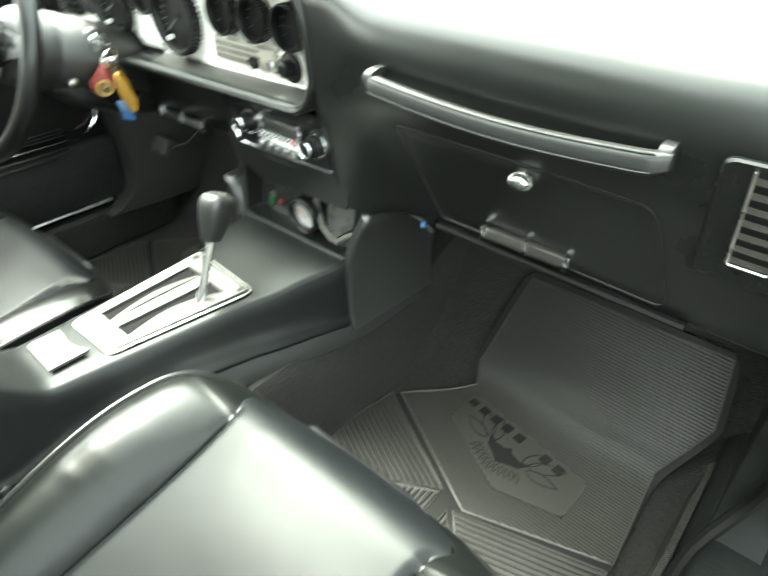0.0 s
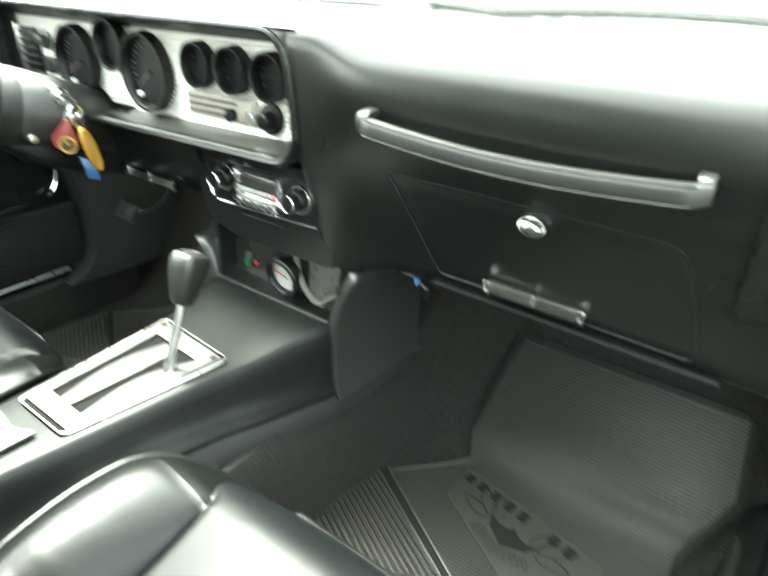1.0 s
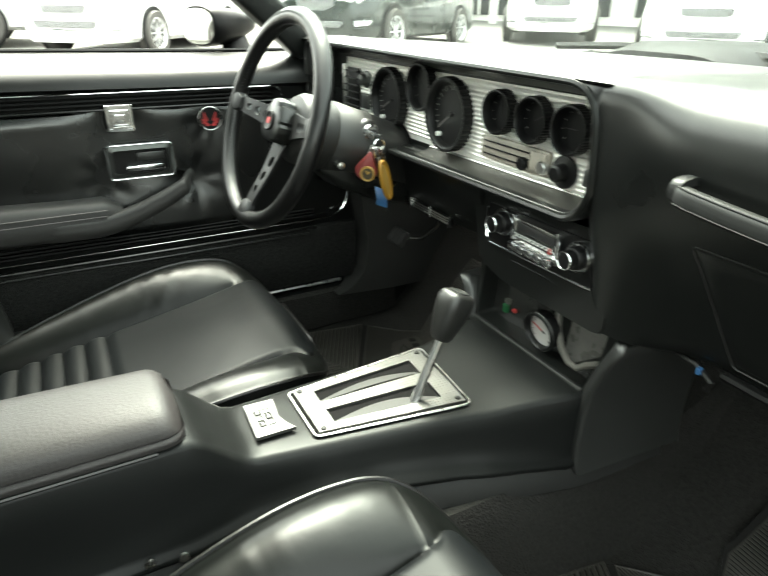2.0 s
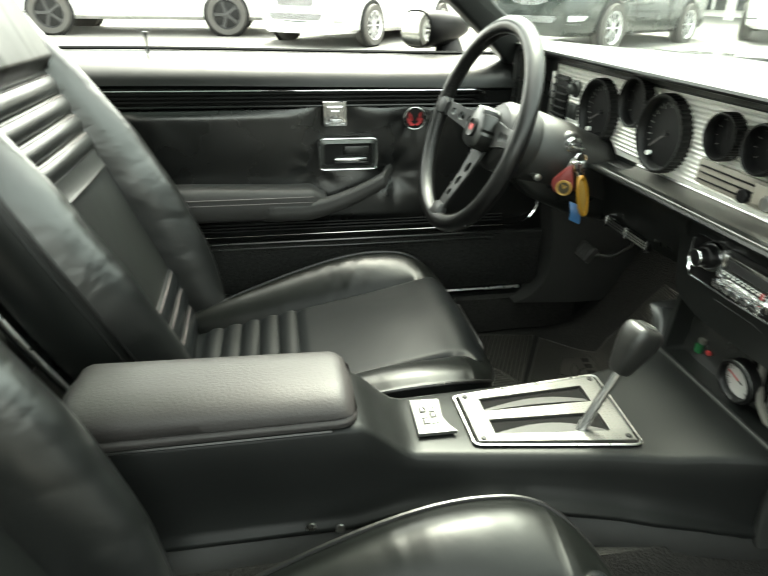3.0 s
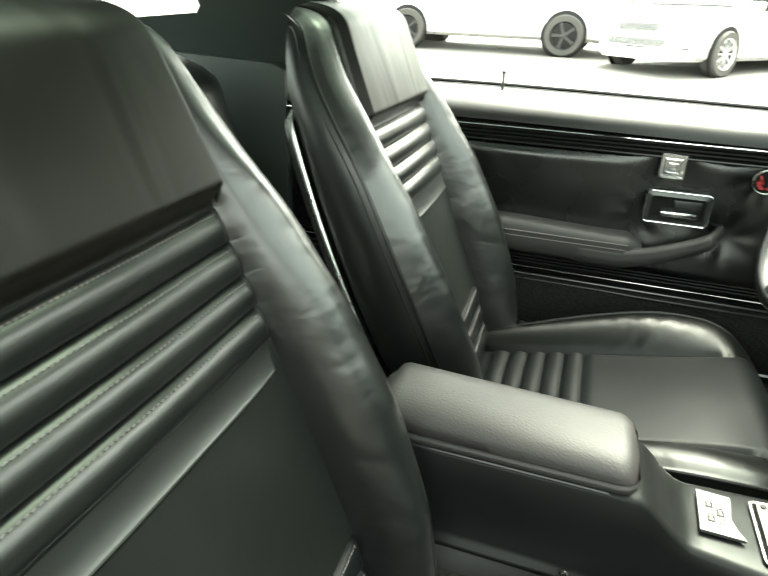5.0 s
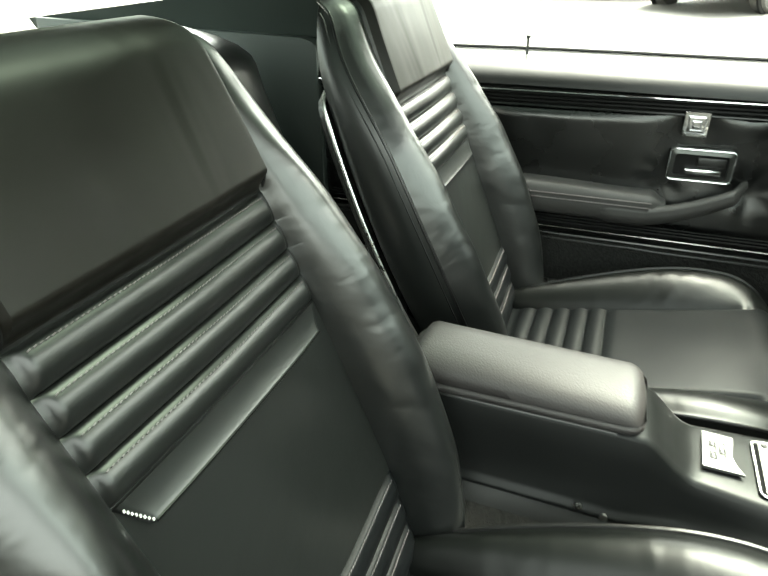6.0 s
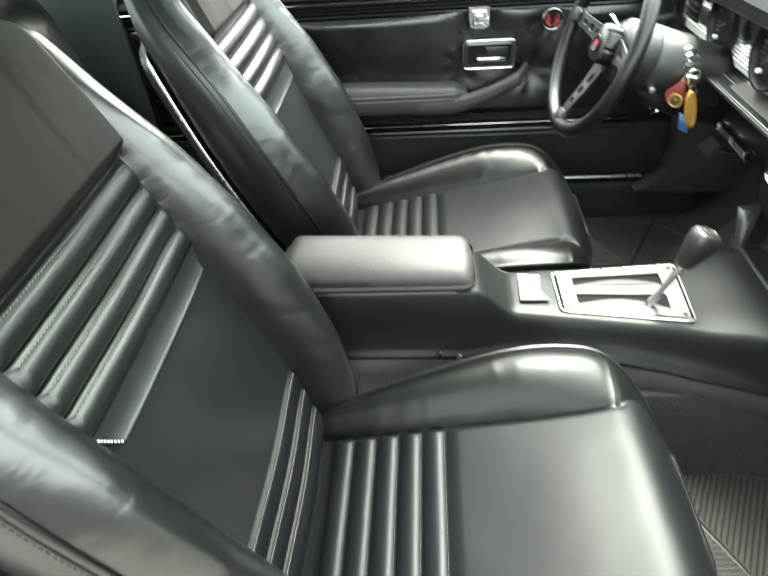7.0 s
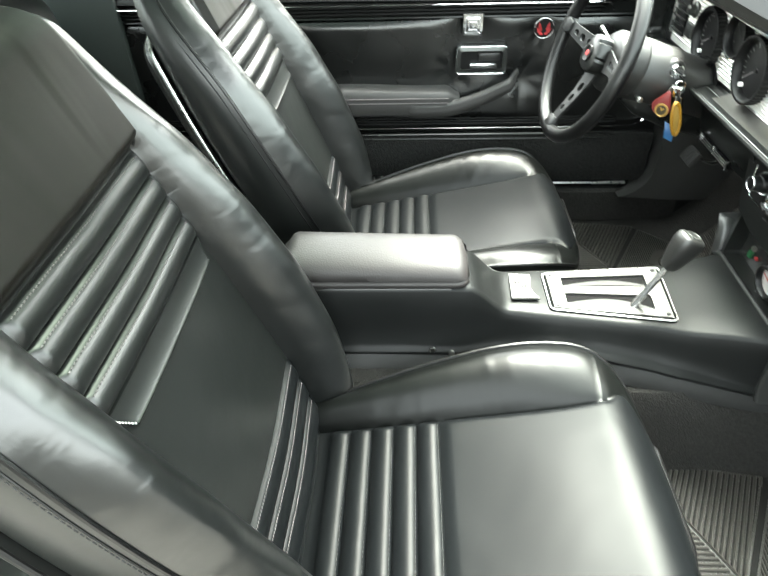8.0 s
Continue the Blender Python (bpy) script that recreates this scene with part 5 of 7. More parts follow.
# engine-turned bright fascia made of narrow ribs
bm = B()
fas = rounded([(-0.612, 0.800), (0.098, 0.812), (0.112, 0.84), (0.098, 0.928), (-0.612, 0.922)], [.005, .012, .01, .012, .005], 4)
loft(bm, [cl(fas, 0.3472), cl(fas, 0.3445)])
fascia = dpart("fascia", bm, FASCIA, hood, "bright engine-turned aluminium fascia")
for k in range(17):
    z = 0.8155 + k * 0.00665
    xr = lerp([(0.80, 0.094), (0.84, 0.109), (0.93, 0.096)], z)
    b = B()
    rings = []
    for x in (-0.609, xr):
        rings.append([Vector((x, 0.3446 + a, z + c)) for a, c in ((0.0, -0.0026), (-0.0014, -0.0012), (-0.0018, 0.0004), (-0.0012, 0.0016), (0.0, 0.0026))])
    loft(b, rings)
    dpart("rib", b, FASCIA, fascia)

# gauges
def gauge(x, z, r, name="gauge", needle=None, big=False):
    m = Matrix.Translation((x, 0.3425, z)) @ Matrix.Rotation(radians(90), 4, "X")
    b = B()
    d = 0.016
    rings = []
    for k, h, knurl in ((0.84, -0.002, 0), (1.0, -0.002, 1), (1.0, d * 0.7, 1), (0.985, d, 1), (0.945, d * 1.02, 0), (0.90, d * 0.92, 0), (0.86, 0.001, 0)):
        rings.append([m @ Vector((r * (k + 0.032 * knurl * (j % 3 != 0)) * math.cos(2 * math.pi * j / 132), r * (k + 0.032 * knurl * (j % 3 != 0)) * math.sin(2 * math.pi * j / 132), h)) for j in range(132)])
    loft(b, rings)
    hoop = dpart(name, b, GAUGEFACE, fascia, "black hooded gauge", 50)
    b = B()
    lathe(b, [(0, -0.001), (r * 0.88, -0.001), (r * 0.88, 0.0004), (0, 0.0004)], m, 40)
    dpart("dial", b, DIAL, hoop, "black dial")
    n = 21 if big else 9
    for i in range(n):
        a = radians(-125 + 250 * i / (n - 1))
        b = B()
        rbox(b, -r * 0.012, r * 0.012, r * (0.66 if i % 2 == 0 else 0.73), r * 0.80, 0.0005, 0.0011, 0, m=m @ Matrix.Rotation(a, 4, "Z"))
        dpart("tick", b, TICKGREY, hoop)
        if big and i % 2 == 0:
            b = B()
            rbox(b, -r * 0.055, r * 0.055, r * 0.52, r * 0.59, 0.0005, 0.0009, 0, m=m @ Matrix.Rotation(a, 4, "Z"))
            dpart("numeral_bar", b, TICKGREY, hoop)
    b = B()
    rbox(b, -r * 0.018, r * 0.018, -r * 0.1, r * 0.72, 0.0014, 0.0020, 0, m=m @ Matrix.Rotation(radians(needle if needle is not None else 120), 4, "Z"))
    dpart("needle", b, STITCH if big else THREAD, hoop)
    if big:
        b = B()
        lathe(b, [(0, 0.0004), (r * 0.08, 0.0004), (r * 0.08, 0.004), (0, 0.004)], m, 14)
        dpart("needle_hub", b, SOFTRUBBER, hoop)
        b = B()
        lathe(b, [(0, 0.0), (0.004, 0.0), (0.004, 0.007), (0, 0.008)], m @ Matrix.Translation((-r * 0.52, -r * 0.62, 0)), 12)
        dpart("reset_knob", b, WHITEINK, hoop, "pale reset knob")
    return hoop


gauge(-0.412, 0.863, 0.056, needle=118, big=True)
gauge(-0.300, 0.898, 0.038, needle=60)
gauge(-0.216, 0.866, 0.056, needle=125, big=True)
gauge(-0.089, 0.889, 0.030, needle=20)
gauge(-0.018, 0.889, 0.030, needle=-60)
gauge(0.052, 0.888, 0.030, needle=90)

# small air vent, lamp switch and wiper switch at the driver's end
b = B()
rbox(b, -0.600, -0.545, 0.338, 0.346, 0.824, 0.905, 0.002)
vent2 = dpart("side_vent", b, GAUGEFACE, fascia, "black louvred vent")
for k in range(6):
    b = B()
    rbox(b, -0.600, -0.545, 0.332, 0.340, 0.830 + 0.0135 * k, 0.833 + 0.0135 * k, 0.001)
    dpart("louvre", b, PADTRIM, vent2)
b = B()
rbox(b, -0.614, -0.604, 0.334, 0.347, 0.818, 0.910, 0.002)
dpart("bright_edge", b, SATIN, vent2, "bright vent edge")
kb = Matrix.Translation((-0.515, 0.343, 0.888)) @ Matrix.Rotation(radians(90), 4, "X")
b = B()
lathe(b, [(0.016, -0.001), (0.016, 0.004), (0.011, 0.006), (0.010, 0.016), (0.007, 0.018), (0, 0.018)], kb, 24)
dpart("switch_knob", b, DARKMETAL, fascia, "dark round lamp switch")
b = B()
rbox(b, -0.535, -0.500, 0.337, 0.346, 0.832, 0.860, 0.002)
dpart("rocker_switch", b, DARKMETAL, fascia, "small rocker switch")

# heater control
b = B()
rbox(b, -0.128, 0.018, 0.338, 0.346, 0.819, 0.853, 0.003)
heat = dpart("heater_control", b, HEATER, fascia, "tan-grey heater control panel")
for z in (0.8265, 0.8360, 0.8450):
    b = B()
    rbox(b, -0.120, -0.018, 0.3365, 0.3385, z - 0.0011, z + 0.0011, 0.0004)
    dpart("slide_slot", b, GAUGEFACE, heat)
b = B()
rbox(b, -0.018, 0.014, 0.3355, 0.3385, 0.824, 0.850, 0.001)
dpart("heater_scale", b, HEATER, heat, "bright heater scale")
for x in (-0.030, 0.010):
    km = Matrix.Translation((x, 0.338, 0.829 if x < 0 else 0.832)) @ Matrix.Rotation(radians(90), 4, "X")
    b = B()
    lathe(b, [(0.009, 0), (0.009, 0.006), (0.0075, 0.008), (0, 0.008)], km, 20)
    dpart("slide_knob", b, SATIN if x > 0 else GAUGEFACE, heat)
km = Matrix.Translation((0.044, 0.3415, 0.834)) @ Matrix.Rotation(radians(90), 4, "X")
b = B()
lathe(b, [(0.021, -0.001), (0.021, 0.003), (0.012, 0.005), (0.0105, 0.018), (0.008, 0.020), (0, 0.020)], km, 28)
dpart("fan_knob", b, GAUGEFACE, fascia, "black rotary knob")
b = B()
rbox(b, 0.078, 0.104, 0.337, 0.346, 0.825, 0.846, 0.002)
dpart("rocker_switch", b, DARKMETAL, fascia, "dark defrost switch")

# satin lower trim under the fascia
b = B()
rings = []
for x in frange(-0.275, 0.104, 8):
    zb = 0.7985 + 0.0186 * (x - 0.10)
    rings.append([Vector((x, y, zb + z)) for y, z in ((0.347, 0.012), (0.330, 0.006), (0.308, 0.0015), (0.304, -0.001), (0.34, -0.002))])
loft(b, rings)
lt = dpart("lower_trim", b, LOWTRIM, hood, "satin aluminium lower trim")
dpart("bright_edge", tube(B(), [(x, 0.3445, 0.8105 + 0.0186 * (x - 0.10)) for x in frange(-0.275, 0.100, 8)], 0.0016, 6), SATIN, lt, "bright lower edge")

# radio stack
bm = B()
st_o = rounded([(-0.125, 0.775), (0.150, 0.785), (0.160, 0.651), (-0.040, 0.648), (-0.100, 0.664)], [0, 0, .02, .02, .02], 4)
loft(bm, [cl(st_o, 0.46), cl(st_o, 0.336), cl([(0.012 + (x - 0.012) * 0.985, 0.73 + (z - 0.73) * 0.97) for x, z in st_o], 0.329)])
stack = dpart("radio_surround", bm, TRIM, None, "black moulded radio surround", 40)
rp = rounded([(-0.082, 0.762), (0.128, 0.768), (0.134, 0.708), (-0.076, 0.702)], 0.010, 4)
b = B()
loft(b, [cl(rp, 0.331), cl(rp, 0.326)])
radio = dpart("radio", b, GAUGEFACE, stack, "chrome-fronted cassette radio with two knobs")
dpart("bright_edge", tube(B(), [(x, 0.3255, z) for x, z in [(-0.0815, 0.755), (-0.080, 0.712), (-0.072, 0.7025), (0.0, 0.704), (0.12, 0.7075), (0.132, 0.709)]], 0.0017, 6), CHROME, radio, "bright radio edge")
b = B()
rbox(b, -0.014, 0.074, 0.318, 0.330, 0.718, 0.760, 0.002)
nose = dpart("radio_front", b, AGEDCHROME, radio, "aged chrome radio front")
b = B()
rbox(b, -0.002, 0.068, 0.3165, 0.320, 0.744, 0.756, 0.001)
dpart("cassette_door", b, RIMGREY, nose, "grey cassette door")
b = B()
rbox(b, -0.010, 0.070, 0.3170, 0.320, 0.732, 0.741, 0.001)
dial = dpart("tuning_dial", b, GAUGEFACE, nose, "black tuning dial")
for k in range(9):
    b = B()
    rbox(b, -0.006 + 0.0085 * k, -0.002 + 0.0085 * k, 0.3166, 0.3172, 0.7352, 0.7375, 0)
    dpart("scale_mark", b, WHITEINK, dial)
for k in range(12):
    b = B()
    rbox(b, -0.008 + 0.0064 * k, -0.0045 + 0.0064 * k, 0.3166, 0.3172, 0.7385, 0.7400, 0)
    dpart("scale_mark", b, WHITEINK, dial)
for x0 in (-0.016, 0.0695):
    b = B()
    rbox(b, x0, x0 + 0.0065, 0.3155, 0.330, 0.728, 0.764, 0.0012)
    dpart("nose_end", b, CHROME, nose, "chrome end of the radio front")
b = B()
rbox(b, 0.060, 0.064, 0.3164, 0.3172, 0.7325, 0.7405, 0)
dpart("tuning_needle", b, REDINK, dial)
for k in range(5):
    b = B()
    rbox(b, -0.012 + 0.0172 * k, 0.003 + 0.0172 * k, 0.308, 0.320, 0.7165, 0.7275, 0.0015)
    dpart("preset_button", b, CHROME, nose, "chrome preset button")
for x in (-0.040, 0.105):
    km = Matrix.Translation((x, 0.327, 0.744 if x < 0 else 0.743)) @ Matrix.Rotation(radians(90), 4, "X")
    b = B()
    lathe(b, [(0.0205, 0), (0.0205, 0.005), (0.0195, 0.0065), (0.018, 0.005), (0.0165, 0.005)], km, 32)
    kn = dpart("radio_knob", b, CHROME, radio, "chrome-ringed radio knob")
    b = B()
    lathe(b, [(0.0165, 0.001), (0.0150, 0.014), (0.0135, 0.016), (0.0125, 0.0165)], km, 32)
    dpart("tone_ring", b, GAUGEFACE, kn)
    b = B()
    lathe(b, [(0.0125, 0.010), (0.0120, 0.026), (0.0112, 0.028), (0.0100, 0.0285)], km, 32)
    dpart("knob_rim", b, GAUGEFACE, kn)
    dpart("knob_ring", tube(B(), [km @ Vector((0.0113 * math.cos(a), 0.0113 * math.sin(a), 0.0282)) for a in frange(0, 2 * math.pi, 25)[:-1]], 0.0009, 6, True), CHROME, kn, "thin chrome ring")
    b = B()
    lathe(b, [(0.0101, 0.020), (0.0100, 0.0282), (0, 0.0290)], km, 24)
    dpart("knob_cap", b, GAUGEFACE, kn)
b = B()
tube(b, [(-0.02, 0.330, 0.690), (0.05, 0.330, 0.691), (0.085, 0.331, 0.686)], 0.0016, 6)
dpart("seam_line", b, SOFTRUBBER, stack)

# lower dash on the driver's side with a bright strip
bm = B()
rings = []
for x, z0 in ((-0.74, 0.66), (-0.50, 0.665), (-0.30, 0.675), (-0.12, 0.685), (-0.10, 0.69)):
    rings.append([Vector((x, y, z)) for y, z in ((0.40, 0.79), (0.325, 0.782), (0.322, 0.765), (0.345, 0.71), (0.355, z0 + 0.004), (0.37, z0), (0.52, z0 - 0.01), (0.52, 0.79))])
loft(bm, rings)
under = dpart("lower_dash", bm, TRIM, None, "black lower dash panel", 45)
b = B()
rbox(b, -0.335, -0.205, 0.345, 0.358, 0.679, 0.696, 0.002)
strip = dpart("ashtray_strip", b, GAUGEFACE, under, "black ashtray front with bright ribs")
for z in (0.683, 0.6875, 0.692):
    b = B()
    rbox(b, -0.333, -0.207, 0.3435, 0.3465, z - 0.0013, z + 0.0013, 0.0006)
    dpart("strip_rib", b, SATIN, strip, "bright rib")
for x in (-0.335, -0.272, -0.209):
    b = B()
    rbox(b, x, x + 0.004, 0.342, 0.350, 0.677, 0.698, 0.001)
    dpart("strip_end", b, CHROME, strip, "bright strip end")
# trim strip along the bottom edge of the passenger side
b = B()
tube(b, [(0.30 + 0.32 * u, 0.352 - 0.006 * u, 0.676) for u in frange(0, 1, 12)], 0.007, 8, flat=0.7)
dpart("bottom_strip", b, CLOTHBELT, face, "dark lower edge strip")
b = B()
tube(b, [(0.20, 0.385, 0.668), (0.235, 0.372, 0.660), (0.262, 0.365, 0.664), (0.285, 0.360, 0.655), (0.278, 0.368, 0.638)], 0.0035, 6)
dpart("wire", b, SOFTRUBBER, face, "loose black wire")
b = B()
rbox(b, 0.266, 0.271, 0.358, 0.364, 0.656, 0.665, 0.001)
dpart("wire_plug", b, BLUE, face, "small blue plug")

# ---------------------------------------------------------------- driver's door
door = thing("car_door", "closed black vinyl car door with armrest and chrome handle", "door", at=(-0.72, -0.3, 0.36))
DD = Matrix.Translation((0.72, 0.3, -0.36))


def oparts(name, bm, mat, parent=None, label="", sharp=38):
    bmesh.ops.transform(bm, matrix=DD, verts=bm.verts)
    return part(name, bm, mat, parent or door, label, sharp)


Y0, Y1 = -1.00, 0.43
bm = B()
roll_top = [(-0.835 + 0.126 * math.sin(a), 0.874 + 0.056 * math.cos(a)) for a in frange(math.pi / 2, 0.0, 10)]
prof = rounded([(-0.724, 0.866)] + roll_top + [(-0.845, 0.930), (-0.90, 0.905), (-0.925, 0.60), (-0.90, 0.24), (-0.80, 0.24), (-0.735, 0.37), (-0.735, 0.80)], [0] + [0] * 10 + [.005, .02, .05, .02, .01, .01, 0], 5)
rings = [[Vector((x, y, z - 0.010 * smooth(-0.6, 0.3, y) * (1 if z > 0.8 else 0))) for x, z in prof] for y in frange(Y0, Y1, 12)]
loft(bm, rings)
shell = oparts("door_shell", bm, DOORTOP, None, "black padded door top and shell", 50)
oparts("window_seal", tube(B(), [(-0.838, y, 0.934 - 0.010 * smooth(-0.6, 0.3, y)) for y in frange(Y0, 0.30, 20)], 0.004, 6), SOFTRUBBER, shell, "thin black window seal")


def pucker(y, z):
    """Padding: dimples round the fittings and a soft swelling between."""
    d = 0.0
    for cy, cz, r, h in ((-0.104, 0.815, 0.05, -0.009), (0.072, 0.80, 0.045, -0.009), (-0.078, 0.725, 0.075, -0.010), (0.03, 0.675, 0.045, -0.012), (-0.16, 0.66, 0.05, -0.009)):
        q = math.hypot(y - cy, z - cz) / r
        d += h * math.exp(-q * q)
    for cy, cz, r, h, n in ((0.03, 0.672, 0.060, 0.0010, 7), (-0.150, 0.690, 0.050, 0.0009, 6), (0.072, 0.80, 0.050, 0.0006, 8)):
        q = math.hypot(y - cy, z - cz) / r
        d += h * math.cos(n * math.atan2(z - cz, y - cy) + 1.3) * math.exp(-((q - 0.75) / 0.38) ** 2)
    d += 0.004 * math.sin(9 * y + 3 * z) * math.sin(14 * z + 2 * y)
    e = min(1.0, (z - 0.552) / 0.03, (0.826 - z) / 0.02, (0.40 - y) / 0.03)
    return (0.010 + d) * math.sqrt(max(0.0, e)) if e > 0 else 0.0


bm = B()
py, pz = sorted(frange(Y0 + 0.01, -0.24, 50) + frange(-0.235, 0.14, 76) + frange(0.145, 0.40, 24)), frange(0.552, 0.826, 48)
gv = []
for y in py:
    low = 0.552 + (0.06 * (1 - math.sqrt(max(0.0, 1 - ((y - 0.33) / 0.07) ** 2))) if y > 0.33 else 0.0)
    gv.append([bm.verts.new((-0.728 + pucker(y, z), y, low + (z - 0.552) * (0.826 - low) / 0.274)) for z in pz])
for a, b in zip(gv, gv[1:]):
    for i in range(len(pz) - 1):
        bm.faces.new((a[i], b[i], b[i + 1], a[i + 1]))
g = bmesh.ops.extrude_face_region(bm, geom=bm.faces[:])
bmesh.ops.translate(bm, vec=(-0.006, 0, 0), verts=[v for v in g["geom"] if isinstance(v, bmesh.types.BMVert)])
skin = oparts("door_panel", bm, DOORSKIN, None, "soft black vinyl door panel with puckers", 60)

# belt strips
oparts("chrome_strip", tube(B(), [(-0.7065, y, 0.8625 - 0.002 * smooth(-0.6, 0.2, y)) for y in frange(Y0, 0.205, 20)] + [(-0.711, 0.222, 0.857), (-0.718, 0.232, 0.848), (-0.726, 0.236, 0.838)], 0.0022, 8), CHROME, shell, "thin chrome belt strip")
for k, z in enumerate((0.8535, 0.8455, 0.8375)):
    oparts("belt_rib", tube(B(), [(-0.722, y, z) for y in frange(Y0, 0.21 - 0.004 * k, 16)] + [(-0.727, 0.222 - 0.006 * k, z - 0.004)], 0.0032, 6), CLOTHBELT, shell)
oparts("panel_edge", tube(B(), [(-0.721, y, 0.828) for y in frange(Y0, 0.39, 20)], 0.0026, 6), TRIM, skin)

# lower strips
oparts("chrome_strip", tube(B(), [(-0.716, y, 0.540) for y in frange(Y0 + 0.02, 0.300, 24)], 0.0022, 6, flat=0.8), AGEDCHROME, shell, "chrome strip along the door bottom")
for z in (0.5515, 0.559, 0.5665):
    oparts("lower_rib", tube(B(), [(-0.720, y, z) for y in frange(Y0 + 0.02, 0.30, 24)], 0.0028, 6), CLOTHBELT, shell)
oparts("chrome_strip", tube(B(), [(-0.7185, y, 0.541 + (0 if y < 0.30 else 0.0)) for y in frange(0.30, 0.335, 6)] + [(-0.719, 0.335 + 0.055 * math.sin(a), 0.601 - 0.060 * math.cos(a)) for a in frange(0.2, math.pi / 2, 7)], 0.0022, 6), CHROME, shell, "thin chrome corner strip")

# carpeted lower panel
bm = B()
rbox(bm, -0.735, -0.706, Y0 + 0.01, 0.41, 0.375, 0.524, 0.006)
lowp = oparts("lower_panel", bm, DOORPILE, None, "black carpeted lower door panel")
oparts("panel_edge", tube(B(), [(-0.7055, y, 0.5265) for y in frange(Y0 + 0.02, 0.30, 24)], 0.0030, 6), PALELINE, lowp, "black edge strip")
oparts("panel_edge", tube(B(), [(-0.704, y, 0.5125 if y > -0.12 else 0.514) for y in frange(Y0 + 0.02, 0.28, 20)], 0.0024, 6), TRIM, lowp)
oparts("sill_strip", tube(B(), [(-0.703, y, 0.373) for y in frange(-0.30, 0.36, 16)], 0.0045, 6), SATIN, lowp, "worn metal strip along the sill")

# armrest with its pull handle
bm = B()
rings = []
for y in frange(-0.475, -0.130, 30):
    e = smooth(-0.475, -0.455, y)
    f = 1 - smooth(-0.165, -0.130, y)
    d = 0.066 * (0.6 + 0.4 * e) * (0.75 + 0.25 * f)
    zt = 0.668 - 0.008 * smooth(-0.45, -0.16, y) - 0.020 * (1 - f) - 0.01 * (1 - e)
    zb = 0.588 + 0.01 * (1 - f)
    rings.append([Vector((-0.728 + a * d, y, zb + (zt - zb) * b)) for a, b in ((0, 0), (0.55, 0.0), (0.86, 0.06), (0.985, 0.20), (1.0, 0.55), (0.985, 0.60), (0.99, 0.66), (0.97, 0.84), (0.9, 0.95), (0.78, 1.0), (0.3, 1.0), (0, 0.97))])
loft(bm, rings)
arm = oparts("armrest", bm, ARMGREY, None, "charcoal moulded door armrest", 50)
for zz in (0.634, 0.646):
    oparts("bright_line", tube(B(), [(-0.6614, y, zz) for y in frange(-0.45, -0.16, 12)], 0.0013, 5), STITCH, arm)
bm = B()
rings = []
for u in frange(0, 1, 40):
    y = -0.330 + 0.355 * u
    q = max(0.0, (y + 0.185) / 0.21)
    z = 0.611 + 0.077 * q ** 1.6
    x = -0.692 + 0.0195 * smooth(0.0, 0.25, u) - 0.008 * q - 0.055 * smooth(0.92, 1.0, u)
    h = 0.024 * (1 - 0.28 * q) * (1 - 0.5 * smooth(0.94, 1, u))
    rings.append([Vector((x + a * 0.013, y - 0.25 * b * h, z + b * h)) for a, b in ((-1, -0.7), (0.2, -0.9), (0.9, -0.5), (1.0, 0.1), (0.9, 0.3), (0.95, 0.45), (0.7, 0.75), (0.0, 0.9), (-1, 0.7))])
loft(bm, rings)
oparts("pull_handle", bm, ARMGREY, arm, "charcoal moulded pull handle", 50)

# inner handle: chrome frame, dark recess and lever
def yz_frame(o, x):
    return [Vector((x, y, z)) for y, z in o]


ho = rounded([(-0.140, 0.692), (-0.014, 0.692), (-0.014, 0.760), (-0.140, 0.760)], 0.010, 4)
hi = rounded([(-0.1300, 0.7015), (-0.0240, 0.7015), (-0.0240, 0.7500), (-0.1300, 0.7500)], 0.007, 4)
bm = B()
loft(bm, [yz_frame(ho, -0.726), yz_frame(ho, -0.709), yz_frame(hi, -0.706), yz_frame(hi, -0.726)], True, False)
frame_ = oparts("handle_frame", bm, DARKMETAL, None, "chrome frame of the door handle", 30)
oparts("bright_edge", tube(B(), [(-0.7075, y, z) for y, z in ho], 0.0017, 6, True), CHROME, frame_, "bright edge round the frame")
bm = B()
loft(bm, [yz_frame(hi, -0.7165), yz_frame(hi, -0.7205)])
oparts("handle_recess", bm, GAUGEFACE, frame_, "black recess")
bm = B()
rbox(bm, -0.718, -0.705, -0.108, -0.034, 0.706, 0.719, 0.004)
oparts("handle_lever", bm, CHROME, frame_, "chrome lever")
bm = B()
rbox(bm, -0.7165, -0.709, -0.085, -0.030, 0.724, 0.744, 0.003)
oparts("latch_block", bm, PADTRIM, frame_, "dark latch block")

# stepped chrome lock knob plate
bm = B()
rings = []
for s_, x in ((0.026, -0.724), (0.026, -0.7135), (0.0245, -0.712), (0.020, -0.7115), (0.0195, -0.7135), (0.017, -0.7135), (0.016, -0.708), (0.0148, -0.707), (0.0115, -0.7065), (0.0110, -0.709), (0.0085, -0.709), (0.0080, -0.706), (0.0060, -0.7055)):
    rings.append([Vector((x, -0.104 + a * s_ * 0.96, 0.812 + b * s_)) for a, b in ((-1, -1), (1, -1), (1, 1), (-1, 1))])
loft(bm, rings)
oparts("lock_plate", bm, CHROME, None, "stepped square chrome plate", 20)

